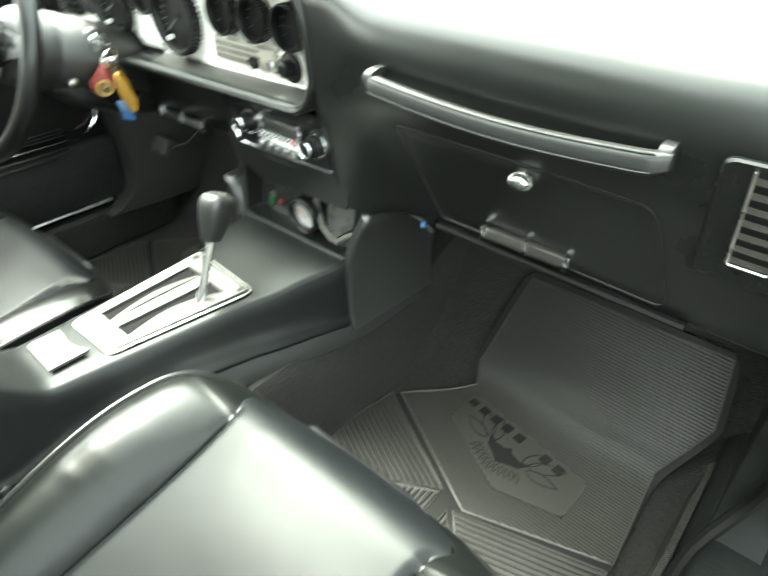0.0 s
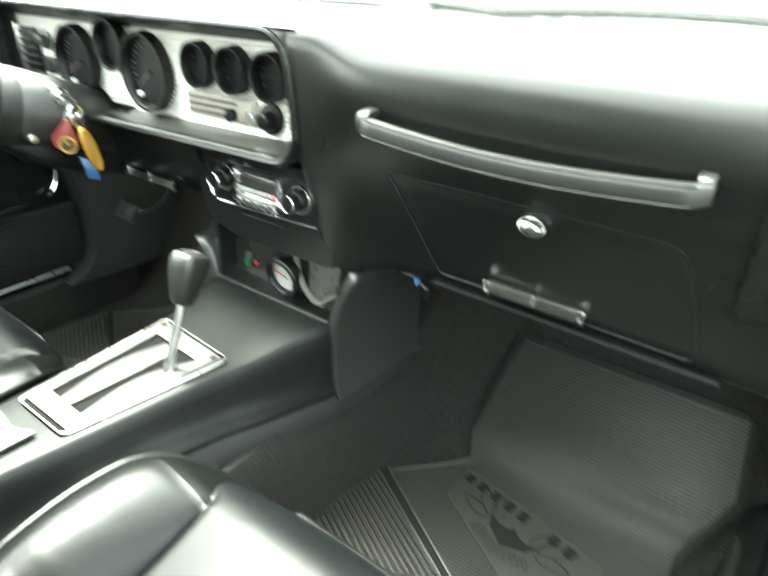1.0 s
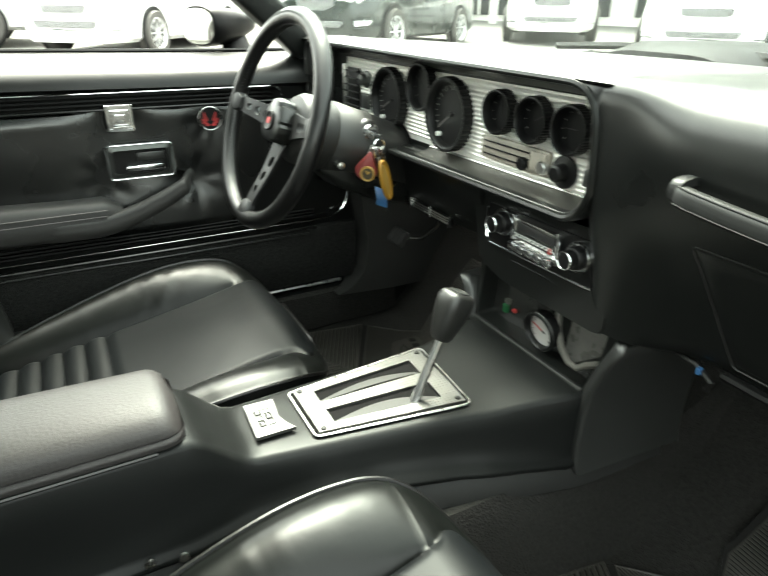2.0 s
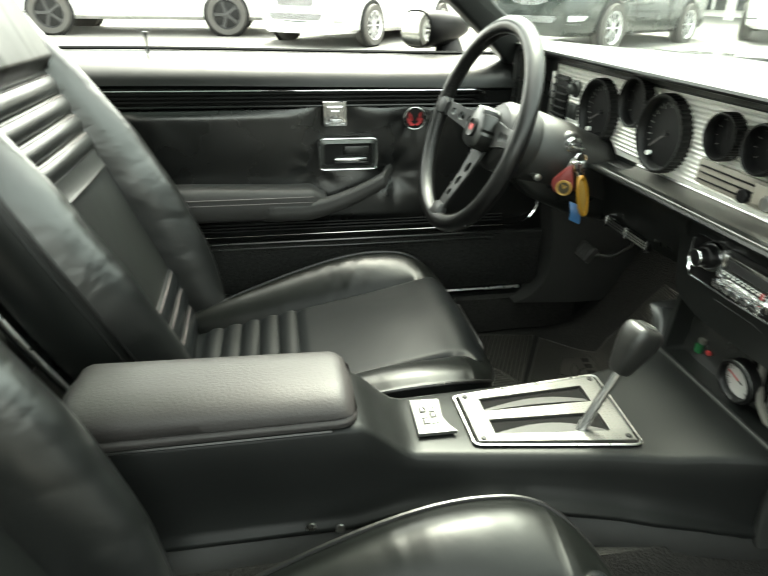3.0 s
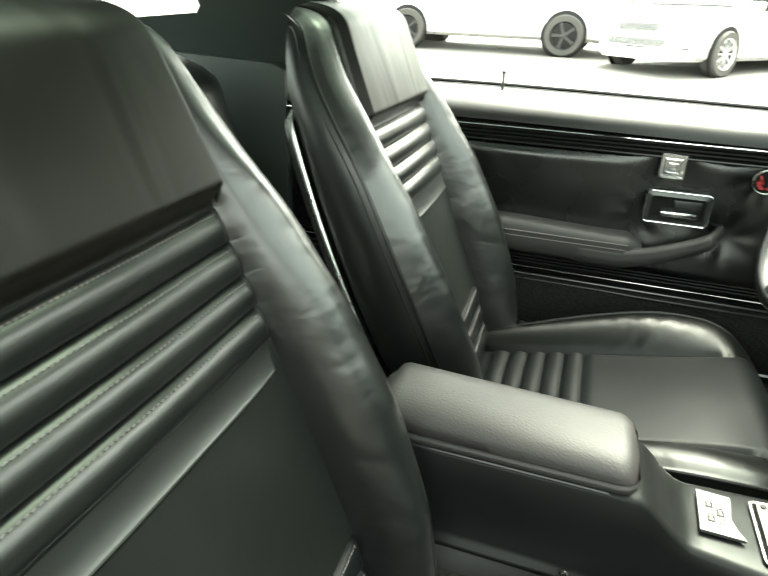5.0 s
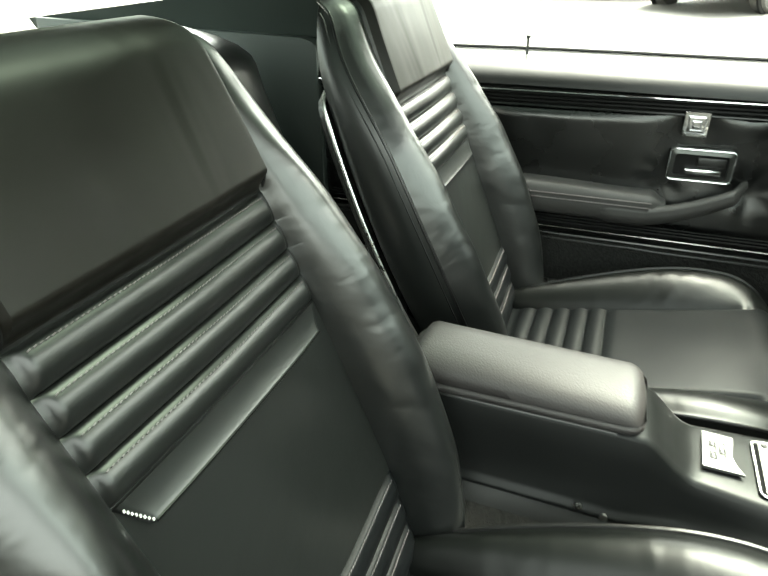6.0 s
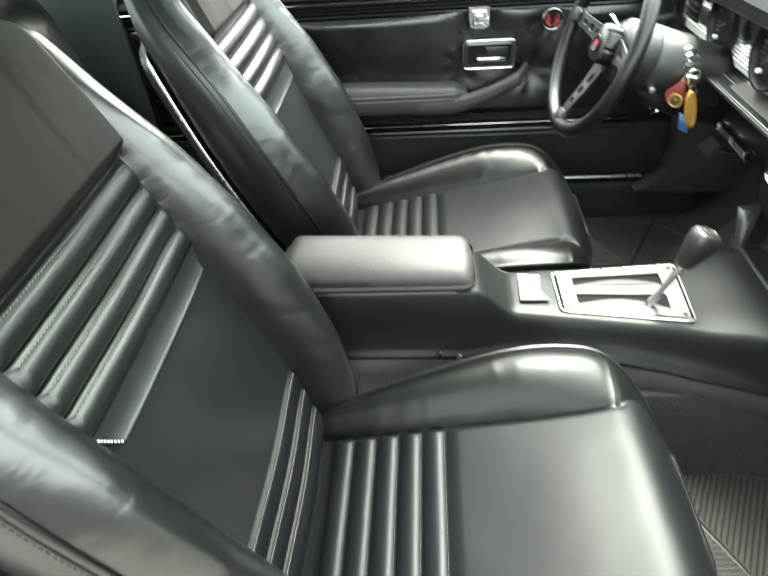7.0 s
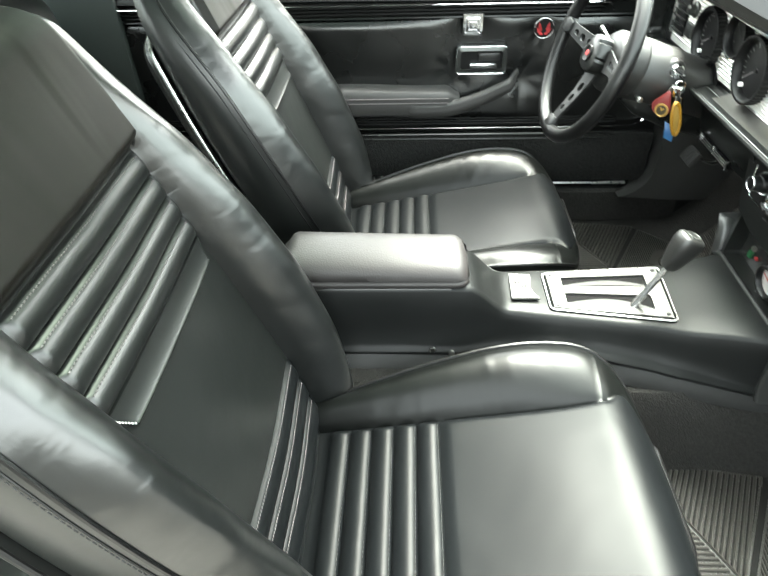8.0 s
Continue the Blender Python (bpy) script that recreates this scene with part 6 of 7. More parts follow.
# round emblem
em = Matrix.Translation((-0.718, 0.072, 0.800)) @ Matrix.Rotation(radians(90), 4, "Y")
b = B()
lathe(b, [(0.0, -0.006), (0.0245, -0.006), (0.0245, 0.003), (0.0232, 0.005), (0.0220, 0.0035), (0.0, 0.0035)], em, 36)
emb = oparts("emblem", b, GAUGEFACE, None, "round black emblem with red wing shapes")
oparts("emblem_rim", tube(B(), [em @ Vector((0.0236 * math.cos(a), 0.0236 * math.sin(a), 0.004)) for a in frange(0, 2 * math.pi, 37)[:-1]], 0.0011, 6, True), SATIN, emb)
for s_ in (-1, 1):
    for px, pz, ang, ln, wd in ((0.0085, -0.006, 12, 0.0205, 0.0032), (0.0055, -0.006, 26, 0.0150, 0.0030), (0.0085, -0.009, 44, 0.0130, 0.0030), (0.0045, -0.0105, 78, 0.0125, 0.0026), (0.001, -0.0135, 92, 0.0110, 0.0024)):
        b = B()
        o = leaf_line((s_ * px, pz), radians(90 - s_ * ang), ln, wd, 8)
        prism(b, o, 0.0036, 0.0043, "z")
        bmesh.ops.transform(b, matrix=em @ Matrix.Rotation(radians(90), 4, "Z"), verts=b.verts)
        oparts("wing_shape", b, REDINK, emb, "red wing shape")

# lock pin on the sill
b = B()
lathe(b, [(0.0, 0), (0.013, 0), (0.013, 0.002), (0.008, 0.005), (0.005, 0.005), (0.0032, 0.006), (0.0032, 0.040), (0.0052, 0.042), (0.0056, 0.047), (0.0, 0.049)], Matrix.Translation((-0.79, -0.482, 0.9205)), 20)
oparts("lock_pin", b, DARKMETAL, None, "dark metal lock pin")

# outside mirror
mirror = thing("door_mirror", "black bullet-shaped outside mirror on the door", "mirror", at=(-0.945, 0.14, 0.92))
mm = Matrix.Translation((0.004, 0.036, 0.051)) @ Matrix.Rotation(radians(29), 4, "Z")
b = B()
rings = []
for y, k in ((-0.075, 0.96), (-0.070, 1.0), (-0.04, 0.99), (0.01, 0.86), (0.05, 0.64), (0.085, 0.38), (0.102, 0.12)):
    rings.append([mm @ Vector((0.056 * k * math.copysign(abs(math.cos(a)) ** 0.75, math.cos(a)), y, 0.005 * (1 - k) + 0.043 * k * math.copysign(abs(math.sin(a)) ** 0.75, math.sin(a)))) for a in frange(0, 2 * math.pi, 29)[:-1]])
loft(b, rings)
part("mirror_shell", b, MATTSHELL, mirror, "black mirror shell", 45)
b = B()
o = [(0.050 * math.copysign(abs(math.cos(a)) ** 0.75, math.cos(a)), 0.038 * math.copysign(abs(math.sin(a)) ** 0.75, math.sin(a))) for a in frange(0, 2 * math.pi, 29)[:-1]]
loft(b, [[mm @ Vector((x, -0.0755, z)) for x, z in o], [mm @ Vector((x, -0.0775, z)) for x, z in o]])
part("mirror_glass", b, MIRROR, mirror, "mirror glass")
b = B()
tube(b, [(-0.004, 0.055, 0.040), (0.010, 0.060, 0.016), (0.030, 0.062, -0.020)], [0.034, 0.036, 0.046], 14, flat=0.55)
part("mirror_foot", b, MATTSHELL, mirror, "black mirror foot")

# seat belt buckle beside the driver's seat
buckle = thing("seat_belt_buckle", "chrome and black seat belt buckle beside the seat", "buckle", at=(-0.655, -0.365, 0.40))
b = B()
rbox(b, -0.022, 0.022, -0.030, 0.030, 0.0, 0.016, 0.003)
part("buckle_body", b, SATIN, buckle, "bright buckle")
b = B()
rbox(b, -0.012, 0.012, -0.020, 0.008, 0.015, 0.020, 0.002)
part("buckle_button", b, SOFTRUBBER, buckle, "black button")
b = B()
loft(b, [[Vector((x, -0.03 - 0.05 * u, -0.02 - 0.09 * u + c)) for x, c in ((-0.02, 0), (0.02, 0), (0.02, 0.003), (-0.02, 0.003))] for u in frange(-0.2, 1, 6)])
part("belt_webbing", b, SOFTRUBBER, buckle, "black belt webbing")

# ---------------------------------------------------------------- steering wheel and column
TILT, SKEW = radians(19.5), radians(3.5)
wn_ = Vector((math.sin(SKEW) * math.cos(TILT), -math.cos(SKEW) * math.cos(TILT), math.sin(TILT)))
wu = Vector((0, 0, 1)).cross(wn_).normalized()
wv = wn_.cross(wu).normalized()
WM = Matrix(((wu.x, wv.x, wn_.x, 0), (wu.y, wv.y, wn_.y, 0), (wu.z, wv.z, wn_.z, 0), (0, 0, 0, 1)))
wheel = thing("steering_wheel", "black leather steering wheel with drilled metal spokes", "steering wheel", at=(-0.378, 0.095, 0.848))
R0 = 0.1665
b = B()
tube(b, [WM @ Vector((R0 * math.cos(a), R0 * math.sin(a), 0)) for a in frange(0, 2 * math.pi, 73)[:-1]], 0.0140, 14, True)
rim = part("rim", b, RIMHIDE, wheel, "black leather-wrapped rim")
b = B()
for i in range(150):
    a = 2 * math.pi * i / 150
    c = Vector(((R0 - 0.0132) * math.cos(a), (R0 - 0.0132) * math.sin(a), 0.005))
    rbox(b, -0.0022, 0.0022, -0.0005, 0.0005, -0.0005, 0.0005, 0, m=WM @ Matrix.Translation(c) @ Matrix.Rotation(a + 0.6, 4, "Z"))
tagged(part("lacing", b, THREAD, rim, "grey lacing round the rim"), kind="stuff")


def drilled(bm, outline, holes, z0, z1):
    """A plate with round holes through it."""
    edges = []
    for loop in [outline] + holes:
        vs = [bm.verts.new((x, y, z0)) for x, y in loop]
        edges += [bm.edges.new((vs[i], vs[(i + 1) % len(vs)])) for i in range(len(vs))]
    bmesh.ops.triangle_fill(bm, edges=edges, use_beauty=True)
    g = bmesh.ops.extrude_face_region(bm, geom=bm.faces[:])
    bmesh.ops.translate(bm, vec=(0, 0, z1 - z0), verts=[v for v in g["geom"] if isinstance(v, bmesh.types.BMVert)])


for ang in (4, 176, 268):
    b = B()
    o = [(0.030, -0.022), (0.080, -0.016), (0.135, -0.013), (0.158, -0.016), (0.158, 0.016), (0.135, 0.013), (0.080, 0.016), (0.030, 0.022)]
    hs = []
    for cx, r in ((0.066, 0.0085), (0.092, 0.0075), (0.116, 0.0062)):
        hs.append([(cx + r * 1.15 * math.cos(a), r * math.sin(a)) for a in frange(0, 2 * math.pi, 17)[:-1]])
    drilled(b, o, hs, -0.003, 0.0015)
    for v in b.verts:
        v.co.z += -0.030 * (1 - smooth(0.03, 0.155, v.co.x)) * 0.9
    bmesh.ops.transform(b, matrix=WM @ Matrix.Rotation(radians(ang), 4, "Z"), verts=b.verts)
    sp = part("spoke", b, SPOKE, wheel, "drilled dark metal spoke", 30)
    b = B()
    rings = []
    for x, hw, hz in ((0.138, 0.010, 0.005), (0.145, 0.015, 0.009), (0.160, 0.018, 0.012), (0.166, 0.016, 0.010)):
        rings.append([Vector((x, hw * p, hz * q)) for p, q in rounded([(-1, -1), (1, -1), (1, 1), (-1, 1)], 0.5, 2)])
    loft(b, rings)
    bmesh.ops.transform(b, matrix=WM @ Matrix.Rotation(radians(ang), 4, "Z"), verts=b.verts)
    part("spoke_end", b, SPOKE, sp, "dark satin spoke clamp")
b = B()
rings = []
for z, k in ((-0.040, 0.9), (-0.024, 1.0), (-0.008, 1.0), (-0.002, 0.94), (0.000, 0.82)):
    ring = []
    for a in frange(0, 2 * math.pi, 49)[:-1]:
        r = 0.036 + 0.0035 * math.cos(3 * a + math.pi / 2) - 0.003 * (1 if math.cos(6 * a) > 0.8 else 0)
        ring.append(WM @ Vector((r * k * math.cos(a), r * k * math.sin(a), z)))
    rings.append(ring)
loft(b, rings)
hub = part("hub_cap", b, TRIM, wheel, "black moulded hub cap", 35)
b = B()
lathe(b, [(0.016, -0.003), (0.016, 0.003), (0.0145, 0.0045), (0.013, 0.0035), (0, 0.0035)], WM, 28)
hb = part("hub_emblem", b, GAUGEFACE, hub, "round black hub emblem")
b = B()
lathe(b, [(0.0, 0.003), (0.0055, 0.003), (0.0055, 0.0040), (0, 0.0040)], WM, 24)
part("emblem_centre", b, REDINK, hb, "red emblem centre")

column = thing("steering_column", "black steering column with ignition lock", "steering column", at=(-0.378, 0.095, 0.848))
b = B()
lathe(b, [(0.030, -0.030), (0.052, -0.040), (0.059, -0.050), (0.0615, -0.095), (0.0598, -0.098), (0.0598, -0.100), (0.0615, -0.103), (0.0610, -0.160), (0.0625, -0.164), (0.0625, -0.172), (0.0605, -0.176), (0.0570, -0.27), (0.0550, -0.30), (0.045, -0.50)], WM, 48)
part("column_shroud", b, PADTRIM, column, "charcoal column shroud", 30)
b = B()
rings = []
for d, w, h0, h1 in ((-0.10, 0.030, -0.06, -0.02), (-0.14, 0.040, -0.078, -0.01), (-0.22, 0.043, -0.085, -0.01), (-0.30, 0.038, -0.080, -0.01)):
    rings.append([WM @ Vector((w * p, h0 + (h1 - h0) * (q + 1) / 2, d)) for p, q in rounded([(-1, -1), (1, -1), (1, 1), (-1, 1)], 0.5, 3)])
loft(b, rings)
part("column_lower_cover", b, TRIM, column, "black lower column cover")
# black sheet painted as the shade in the fascia's opening round the column
b = B()
arc = [(0.067 * math.cos(a), 0.067 * math.sin(a)) for a in frange(radians(18), radians(162), 25)]
loft(b, [[Vector((-0.015 + x, y, -0.085 + z)) for x, z in arc] for y in (0.2462, 0.2480)])
part("column_opening", b, VOID, column, "black sheet standing for the shaded gap round the column")
# gear-shift bowl boss and lock cylinder on the right of the column
lk = WM @ Matrix.Translation((0.030, 0.030, -0.158)) @ Matrix.Rotation(radians(90), 4, "Y")
b = B()
lathe(b, [(0.022, -0.02), (0.021, 0.016), (0.018, 0.020), (0.015, 0.021)], lk, 24)
boss = part("lock_boss", b, PADTRIM, column, "black lock boss")
b = B()
lathe(b, [(0.0152, 0.010), (0.0150, 0.026), (0.012, 0.029), (0.009, 0.029), (0, 0.029)], lk, 24)
cyl = part("lock_cylinder", b, CHROME, boss, "chrome ignition lock")
b = B()
rbox(b, -0.012, 0.012, -0.0035, 0.0035, 0.028, 0.042, 0.002, m=lk)
part("lock_wing", b, CHROME, cyl, "chrome lock wing")
b = B()
tube(b, [WM @ Vector((-0.05, 0.01, -0.075)), WM @ Vector((-0.10, 0.02, -0.07)), WM @ Vector((-0.135, 0.03, -0.06))], [0.004, 0.0035, 0.005], 8)
part("indicator_stalk", b, SATIN, column, "bright indicator stalk")
b = B()
lathe(b, [(0.003, 0), (0.003, 0.014), (0.006, 0.016), (0.006, 0.022), (0, 0.024)], WM @ Matrix.Translation((0.049, -0.036, -0.112)) @ Matrix.Rotation(radians(90), 4, "Y"), 14)
part("hazard_knob", b, SATIN, column, "small bright hazard knob")

# bunch of keys hanging from the lock
keys = thing("key_bunch", "keys with red, yellow and blue fobs hanging from the ignition", "keys", at=(-0.305, 0.258, 0.816))
b = B()
tube(b, [Vector((0.002, 0.010 * math.sin(a), -0.010 + 0.012 * math.cos(a))) for a in frange(0, 2 * math.pi, 21)[:-1]], 0.0011, 6, True)
part("key_ring", b, CHROME, keys, "split ring")
for dx, dy, rx_, ln, turn in ((0.004, -0.004, 10, 0.030, 0), (-0.006, -0.006, -24, 0.020, 25), (0.006, 0.004, 14, 0.026, 40)):
    b = B()
    m = Matrix.Translation((dx, dy, -0.012)) @ Matrix.Rotation(radians(rx_), 4, "X") @ Matrix.Rotation(radians(turn), 4, "Z")
    rbox(b, -0.001, 0.001, -0.008, 0.008, -0.016, 0.002, 0.0008, m=m)
    rbox(b, -0.0008, 0.0008, -0.003, 0.003, -0.016 - ln, -0.014, 0.0006, m=m)
    part("key", b, CHROME if ln > 0.024 else SATIN, keys, "steel key")
# teardrop leather fob, its flat side towards the passenger
fm = Matrix.Translation((0.006, -0.026, -0.047)) @ Matrix.Rotation(radians(52), 4, "Z") @ Matrix.Rotation(radians(90), 4, "X") @ Matrix.Rotation(radians(-14), 4, "Z")
b = B()
rings = []
for h, k in ((-0.003, 0.92), (-0.0015, 1.0), (0.0015, 1.0), (0.003, 0.92)):
    ring = []
    for a in frange(0, 2 * math.pi, 33)[:-1]:
        up_ = max(0.0, math.sin(a))
        ring.append(fm @ Vector((0.0185 * k * math.cos(a) * (1 - 0.45 * up_ ** 1.5), 0.0185 * k * math.sin(a) * (1 + 0.75 * up_ ** 2), h)))
    rings.append(ring)
loft(b, rings)
fob = part("red_fob", b, material("red_leather", (0.115, 0.012, 0.011), 0.5, vary=0.25, vary_scale=80), keys, "red leather teardrop fob")
for sgn in (-1, 1):
    mm_ = fm @ Matrix.Translation((0.004 * sgn, -0.005, 0)) @ (Matrix.Rotation(math.pi, 4, "X") if sgn < 0 else Matrix())
    b = B()
    lathe(b, [(0.0, 0.0028), (0.0130, 0.0028), (0.0130, 0.0048), (0.0118, 0.0054), (0.0108, 0.0046), (0.0, 0.0046)], mm_, 28)
    med = part("fob_medallion", b, GOLD, fob, "brass-rimmed medallion")
    b = B()
    lathe(b, [(0.0, 0.0045), (0.0095, 0.0045), (0.0095, 0.0049), (0.0, 0.0049)], mm_, 24)
    part("medallion_face", b, material("dark_enamel", (0.030, 0.022, 0.010), 0.35, vary=0.6, vary_scale=260), med, "dark enamel face")
    for q in (-1, 1):
        b = B()
        rbox(b, -0.0012, 0.0012, -0.001, 0.006, 0.0048, 0.0053, 0.0003, m=mm_ @ Matrix.Rotation(radians(32 * q), 4, "Z"))
        part("medallion_mark", b, GOLD, med)
# yellow strap: a long flat ring seen nearly edge on
b = B()
ym = Matrix.Translation((0.042, -0.008, -0.058)) @ Matrix.Rotation(radians(14), 4, "X") @ Matrix.Rotation(radians(28), 4, "Z")
tube(b, [ym @ Vector((0.0, 0.0105 * math.sin(a), 0.033 * math.cos(a))) for a in frange(0, 2 * math.pi, 29)[:-1]], 0.0032, 8, True)
strap = part("yellow_strap", b, YELLOW, keys, "yellow plastic loop")
b = B()
rbox(b, -0.001, 0.001, -0.009, 0.009, -0.030, 0.026, 0.0008, m=ym)
part("strap_web", b, GOLD, strap, "brown inner web")
b = B()
rings = []
for u in frange(0, 1, 6):
    c = Vector((0.021 + 0.004 * math.sin(3 * u), -0.008 + 0.004 * u, -0.077 - 0.032 * u))
    rings.append([c + Vector((0.45 * q * 0.008 + a * 0.0016, q * 0.008 - 0.45 * a * 0.0016, -0.003 * q)) for a, q in ((-1, -1), (1, -1), (1, 1), (-1, 1))])
loft(b, rings)
part("blue_tag", b, BLUE, keys, "small folded blue tag")

# parking brake pedal
pedal = thing("parking_brake_pedal", "black rubber parking brake pedal on a steel arm", "pedal", at=(-0.595, 0.475, 0.505))
b = B()
rbox(b, -0.030, 0.024, -0.012, 0.006, -0.020, 0.020, 0.004, m=Matrix.Rotation(radians(-35), 4, "X"))
# pad and ribs get a lighter grey to make up for the footwell's shade
pad = part("pedal_pad", b, ARMGREY, pedal, "ribbed rubber pad lightened to stand out in the dim footwell")
for k in range(4):
    b = B()
    rbox(b, -0.026 + 0.013 * k, -0.020 + 0.013 * k, -0.015, -0.010, -0.016, 0.016, 0.001, m=Matrix.Rotation(radians(-35), 4, "X"))
    part("pad_rib", b, ARMGREY, pad)
b = B()
tube(b, [(0.01, 0.01, 0.0), (0.05, 0.03, 0.01), (0.085, 0.05, 0.05), (0.10, 0.07, 0.12), (0.10, 0.10, 0.20)], 0.0055, 8)
part("pedal_arm", b, AGEDCHROME, pedal, "worn steel pedal arm")

# ---------------------------------------------------------------- rubber floor mats
def mat_point(x, s, h=0.0):
    """A place on the mat: s runs forward along the floor and up the toe board."""
    bend, slope = 0.455, radians(60)
    h += 0.0045 * (1 + math.sin(13 * x + 0.6)) * math.exp(-((s - 0.50 - 0.12 * x) / 0.055) ** 2) + 0.0015 * (1 + math.sin(9 * x + 14 * s)) * smooth(0.52, 0.62, s)
    r = 0.12
    arc = r * slope
    z0 = FLOOR + 0.011
    if s <= bend:
        p, n = Vector((x, s, z0)), Vector((0, 0, 1))
    elif s <= bend + arc:
        a = (s - bend) / r
        p = Vector((x, bend + r * math.sin(a), z0 + r * (1 - math.cos(a))))
        n = Vector((0, -math.sin(a), math.cos(a)))
    else:
        d = s - bend - arc
        p = Vector((x, bend + r * math.sin(slope) + d * math.cos(slope), z0 + r * (1 - math.cos(slope)) + d * math.sin(slope)))
        n = Vector((0, -math.sin(slope), math.cos(slope)))
    wave = 0.010 * math.exp(-((s - 0.550 - 0.05 * x) / 0.030) ** 2) * (0.55 + 0.45 * math.sin(11 * x)) + 0.006 * math.exp(-((s - 0.665) / 0.05) ** 2) * (0.5 + 0.5 * math.sin(13 * x + 1.2)) + 0.004 * math.exp(-((x - 0.16) / 0.06) ** 2) * math.exp(-((s - 0.58) / 0.06) ** 2)
    return p + n * (h + wave)


def clip_line(p, d, poly):
    """The stretches of a line inside a polygon."""
    ts = []
    n = len(poly)
    for i in range(n):
        a, b = Vector(poly[i]), Vector(poly[(i + 1) % n])
        e = b - a
        den = d.x * e.y - d.y * e.x
        if abs(den) < 1e-9:
            continue
        w = a - p
        t = (w.x * e.y - w.y * e.x) / den
        u = (w.x * d.y - w.y * d.x) / den
        if 0 <= u < 1:
            ts.append(t)
    ts.sort()
    return list(zip(ts[::2], ts[1::2]))


def ribs(bm, poly, ang, pitch, wid, high, hole=None):
    d = Vector((math.cos(ang), math.sin(ang)))
    q = Vector((-d.y, d.x))
    lo = min(q.dot(Vector(p)) for p in poly)
    hi = max(q.dot(Vector(p)) for p in poly)
    k = lo + pitch * 0.5
    verts, faces = [], []
    while k < hi:
        for t0, t1 in clip_line(q * k, d, poly):
            spans = [(t0, t1)]
            if hole:
                for h0, h1 in clip_line(q * k, d, hole):
                    spans = [x for a, b in spans for x in ((a, min(b, h0)), (max(a, h1), b)) if x[1] - x[0] > 0.004]
            for a, b in spans:
                m = max(1, int((b - a) / 0.03))
                base = len(verts)
                for i in range(m + 1):
                    c = q * k + d * (a + (b - a) * i / m)
                    for o, h in ((-wid, 0.0), (-wid * 0.5, high), (wid * 0.5, high), (wid, 0.0)):
                        e = c + q * o
                        verts.append(mat_point(e.x, e.y, 0.0005 + h))
                for i in range(m):
                    for j in range(3):
                        f = base + 4 * i + j
                        faces.append((f, f + 1, f + 5, f + 4))
        k += pitch
    me = bpy.data.meshes.new("rib_rows")
    me.from_pydata(verts, [], faces)
    bm.from_mesh(me)
    bpy.data.meshes.remove(me)


def make_mat(name):
    """Built for a foot space whose middle is x = 0; about 0.46 m wide."""
    mat_ = thing(name, "dusty black ribbed rubber floor mat with moulded plate", "floor mat", "front floor mats", at=(0, 0, FLOOR))
    dn = Matrix.Translation((0, 0, -FLOOR))
    edge = rounded([(-0.27, 0.02), (-0.262, 0.24), (-0.225, 0.405), (-0.128, 0.505), (-0.152, 0.548), (-0.118, 0.745), (0.245, 0.745), (0.265, 0.62), (0.212, 0.50), (0.222, 0.02)], [.02, .03, .02, .01, .01, .03, .03, .02, .03, .02], 4)
    # sheet: rows of strips between the edges
    bm = B()
    rows = []
    for s in frange(0.021, 0.743, 76):
        hit = clip_line(Vector((0, s)), Vector((1, 0)), edge)
        a, b = hit[0][0], hit[-1][1]
        rows.append([bm.verts.new(mat_point(a + (b - a) * u, s)) for u in frange(0, 1, 16)])
    for a, b in zip(rows, rows[1:]):
        for i in range(15):
            bm.faces.new((a[i], a[i + 1], b[i + 1], b[i]))
    g = bmesh.ops.extrude_face_region(bm, geom=bm.faces[:])
    bmesh.ops.translate(bm, vec=(0, 0.001, -0.005), verts=[v for v in g["geom"] if isinstance(v, bmesh.types.BMVert)])
    bmesh.ops.transform(bm, matrix=dn, verts=bm.verts)
    sheet = part("mat_sheet", bm, SHADERUBBER, mat_, "rubber sheet darkened as the shade between the ribs")
    plate = [(-0.114, 0.485), (0.130, 0.435), (0.128, 0.355), (0.019, 0.331), (-0.120, 0.415)]
    front = [(-0.222, 0.400), (-0.122, 0.503), (-0.140, 0.548), (-0.106, 0.732), (0.236, 0.732), (0.252, 0.620), (0.205, 0.515), (0.216, 0.334), (0.005, 0.268)]
    left = [(-0.040, 0.279), (-0.236, 0.388), (-0.258, 0.240), (-0.258, 0.166)]
    left_turn = [(-0.040, 0.272), (-0.258, 0.158), (-0.258, 0.030), (-0.040, 0.030)]
    right = [(-0.006, 0.258), (0.214, 0.318), (0.214, 0.030), (0.180, 0.030)]
    right_turn = [(-0.014, 0.252), (0.172, 0.030), (-0.014, 0.030)]
    for poly, ang, pitch, hole in ((front, radians(-2.5), 0.0056, plate), (left, radians(-27), 0.0092, None), (left_turn, radians(90), 0.0092, None), (right, radians(15.5), 0.0092, None), (right_turn, radians(90), 0.0092, None)):
        b = B()
        ribs(b, poly, ang, pitch, pitch * 0.33, 0.0015 if poly is front else 0.0022, hole)
        bmesh.ops.transform(b, matrix=dn, verts=b.verts)
        tagged(part("rib_field", b, RIBRUBBER, sheet, "field of narrow moulded ribs", 20), kind="stuff")
        line = [dn @ mat_point(x, y, 0.0008) for x, y in dense(poly, 0.02)]
        part("field_border", tube(B(), line, 0.0017, 5, True), RIBRUBBER, sheet, "low moulded border")
    b = B()
    rows = []
    for s in frange(0.3325, 0.4835, 22):
        hit = clip_line(Vector((0, s)), Vector((1, 0)), plate)
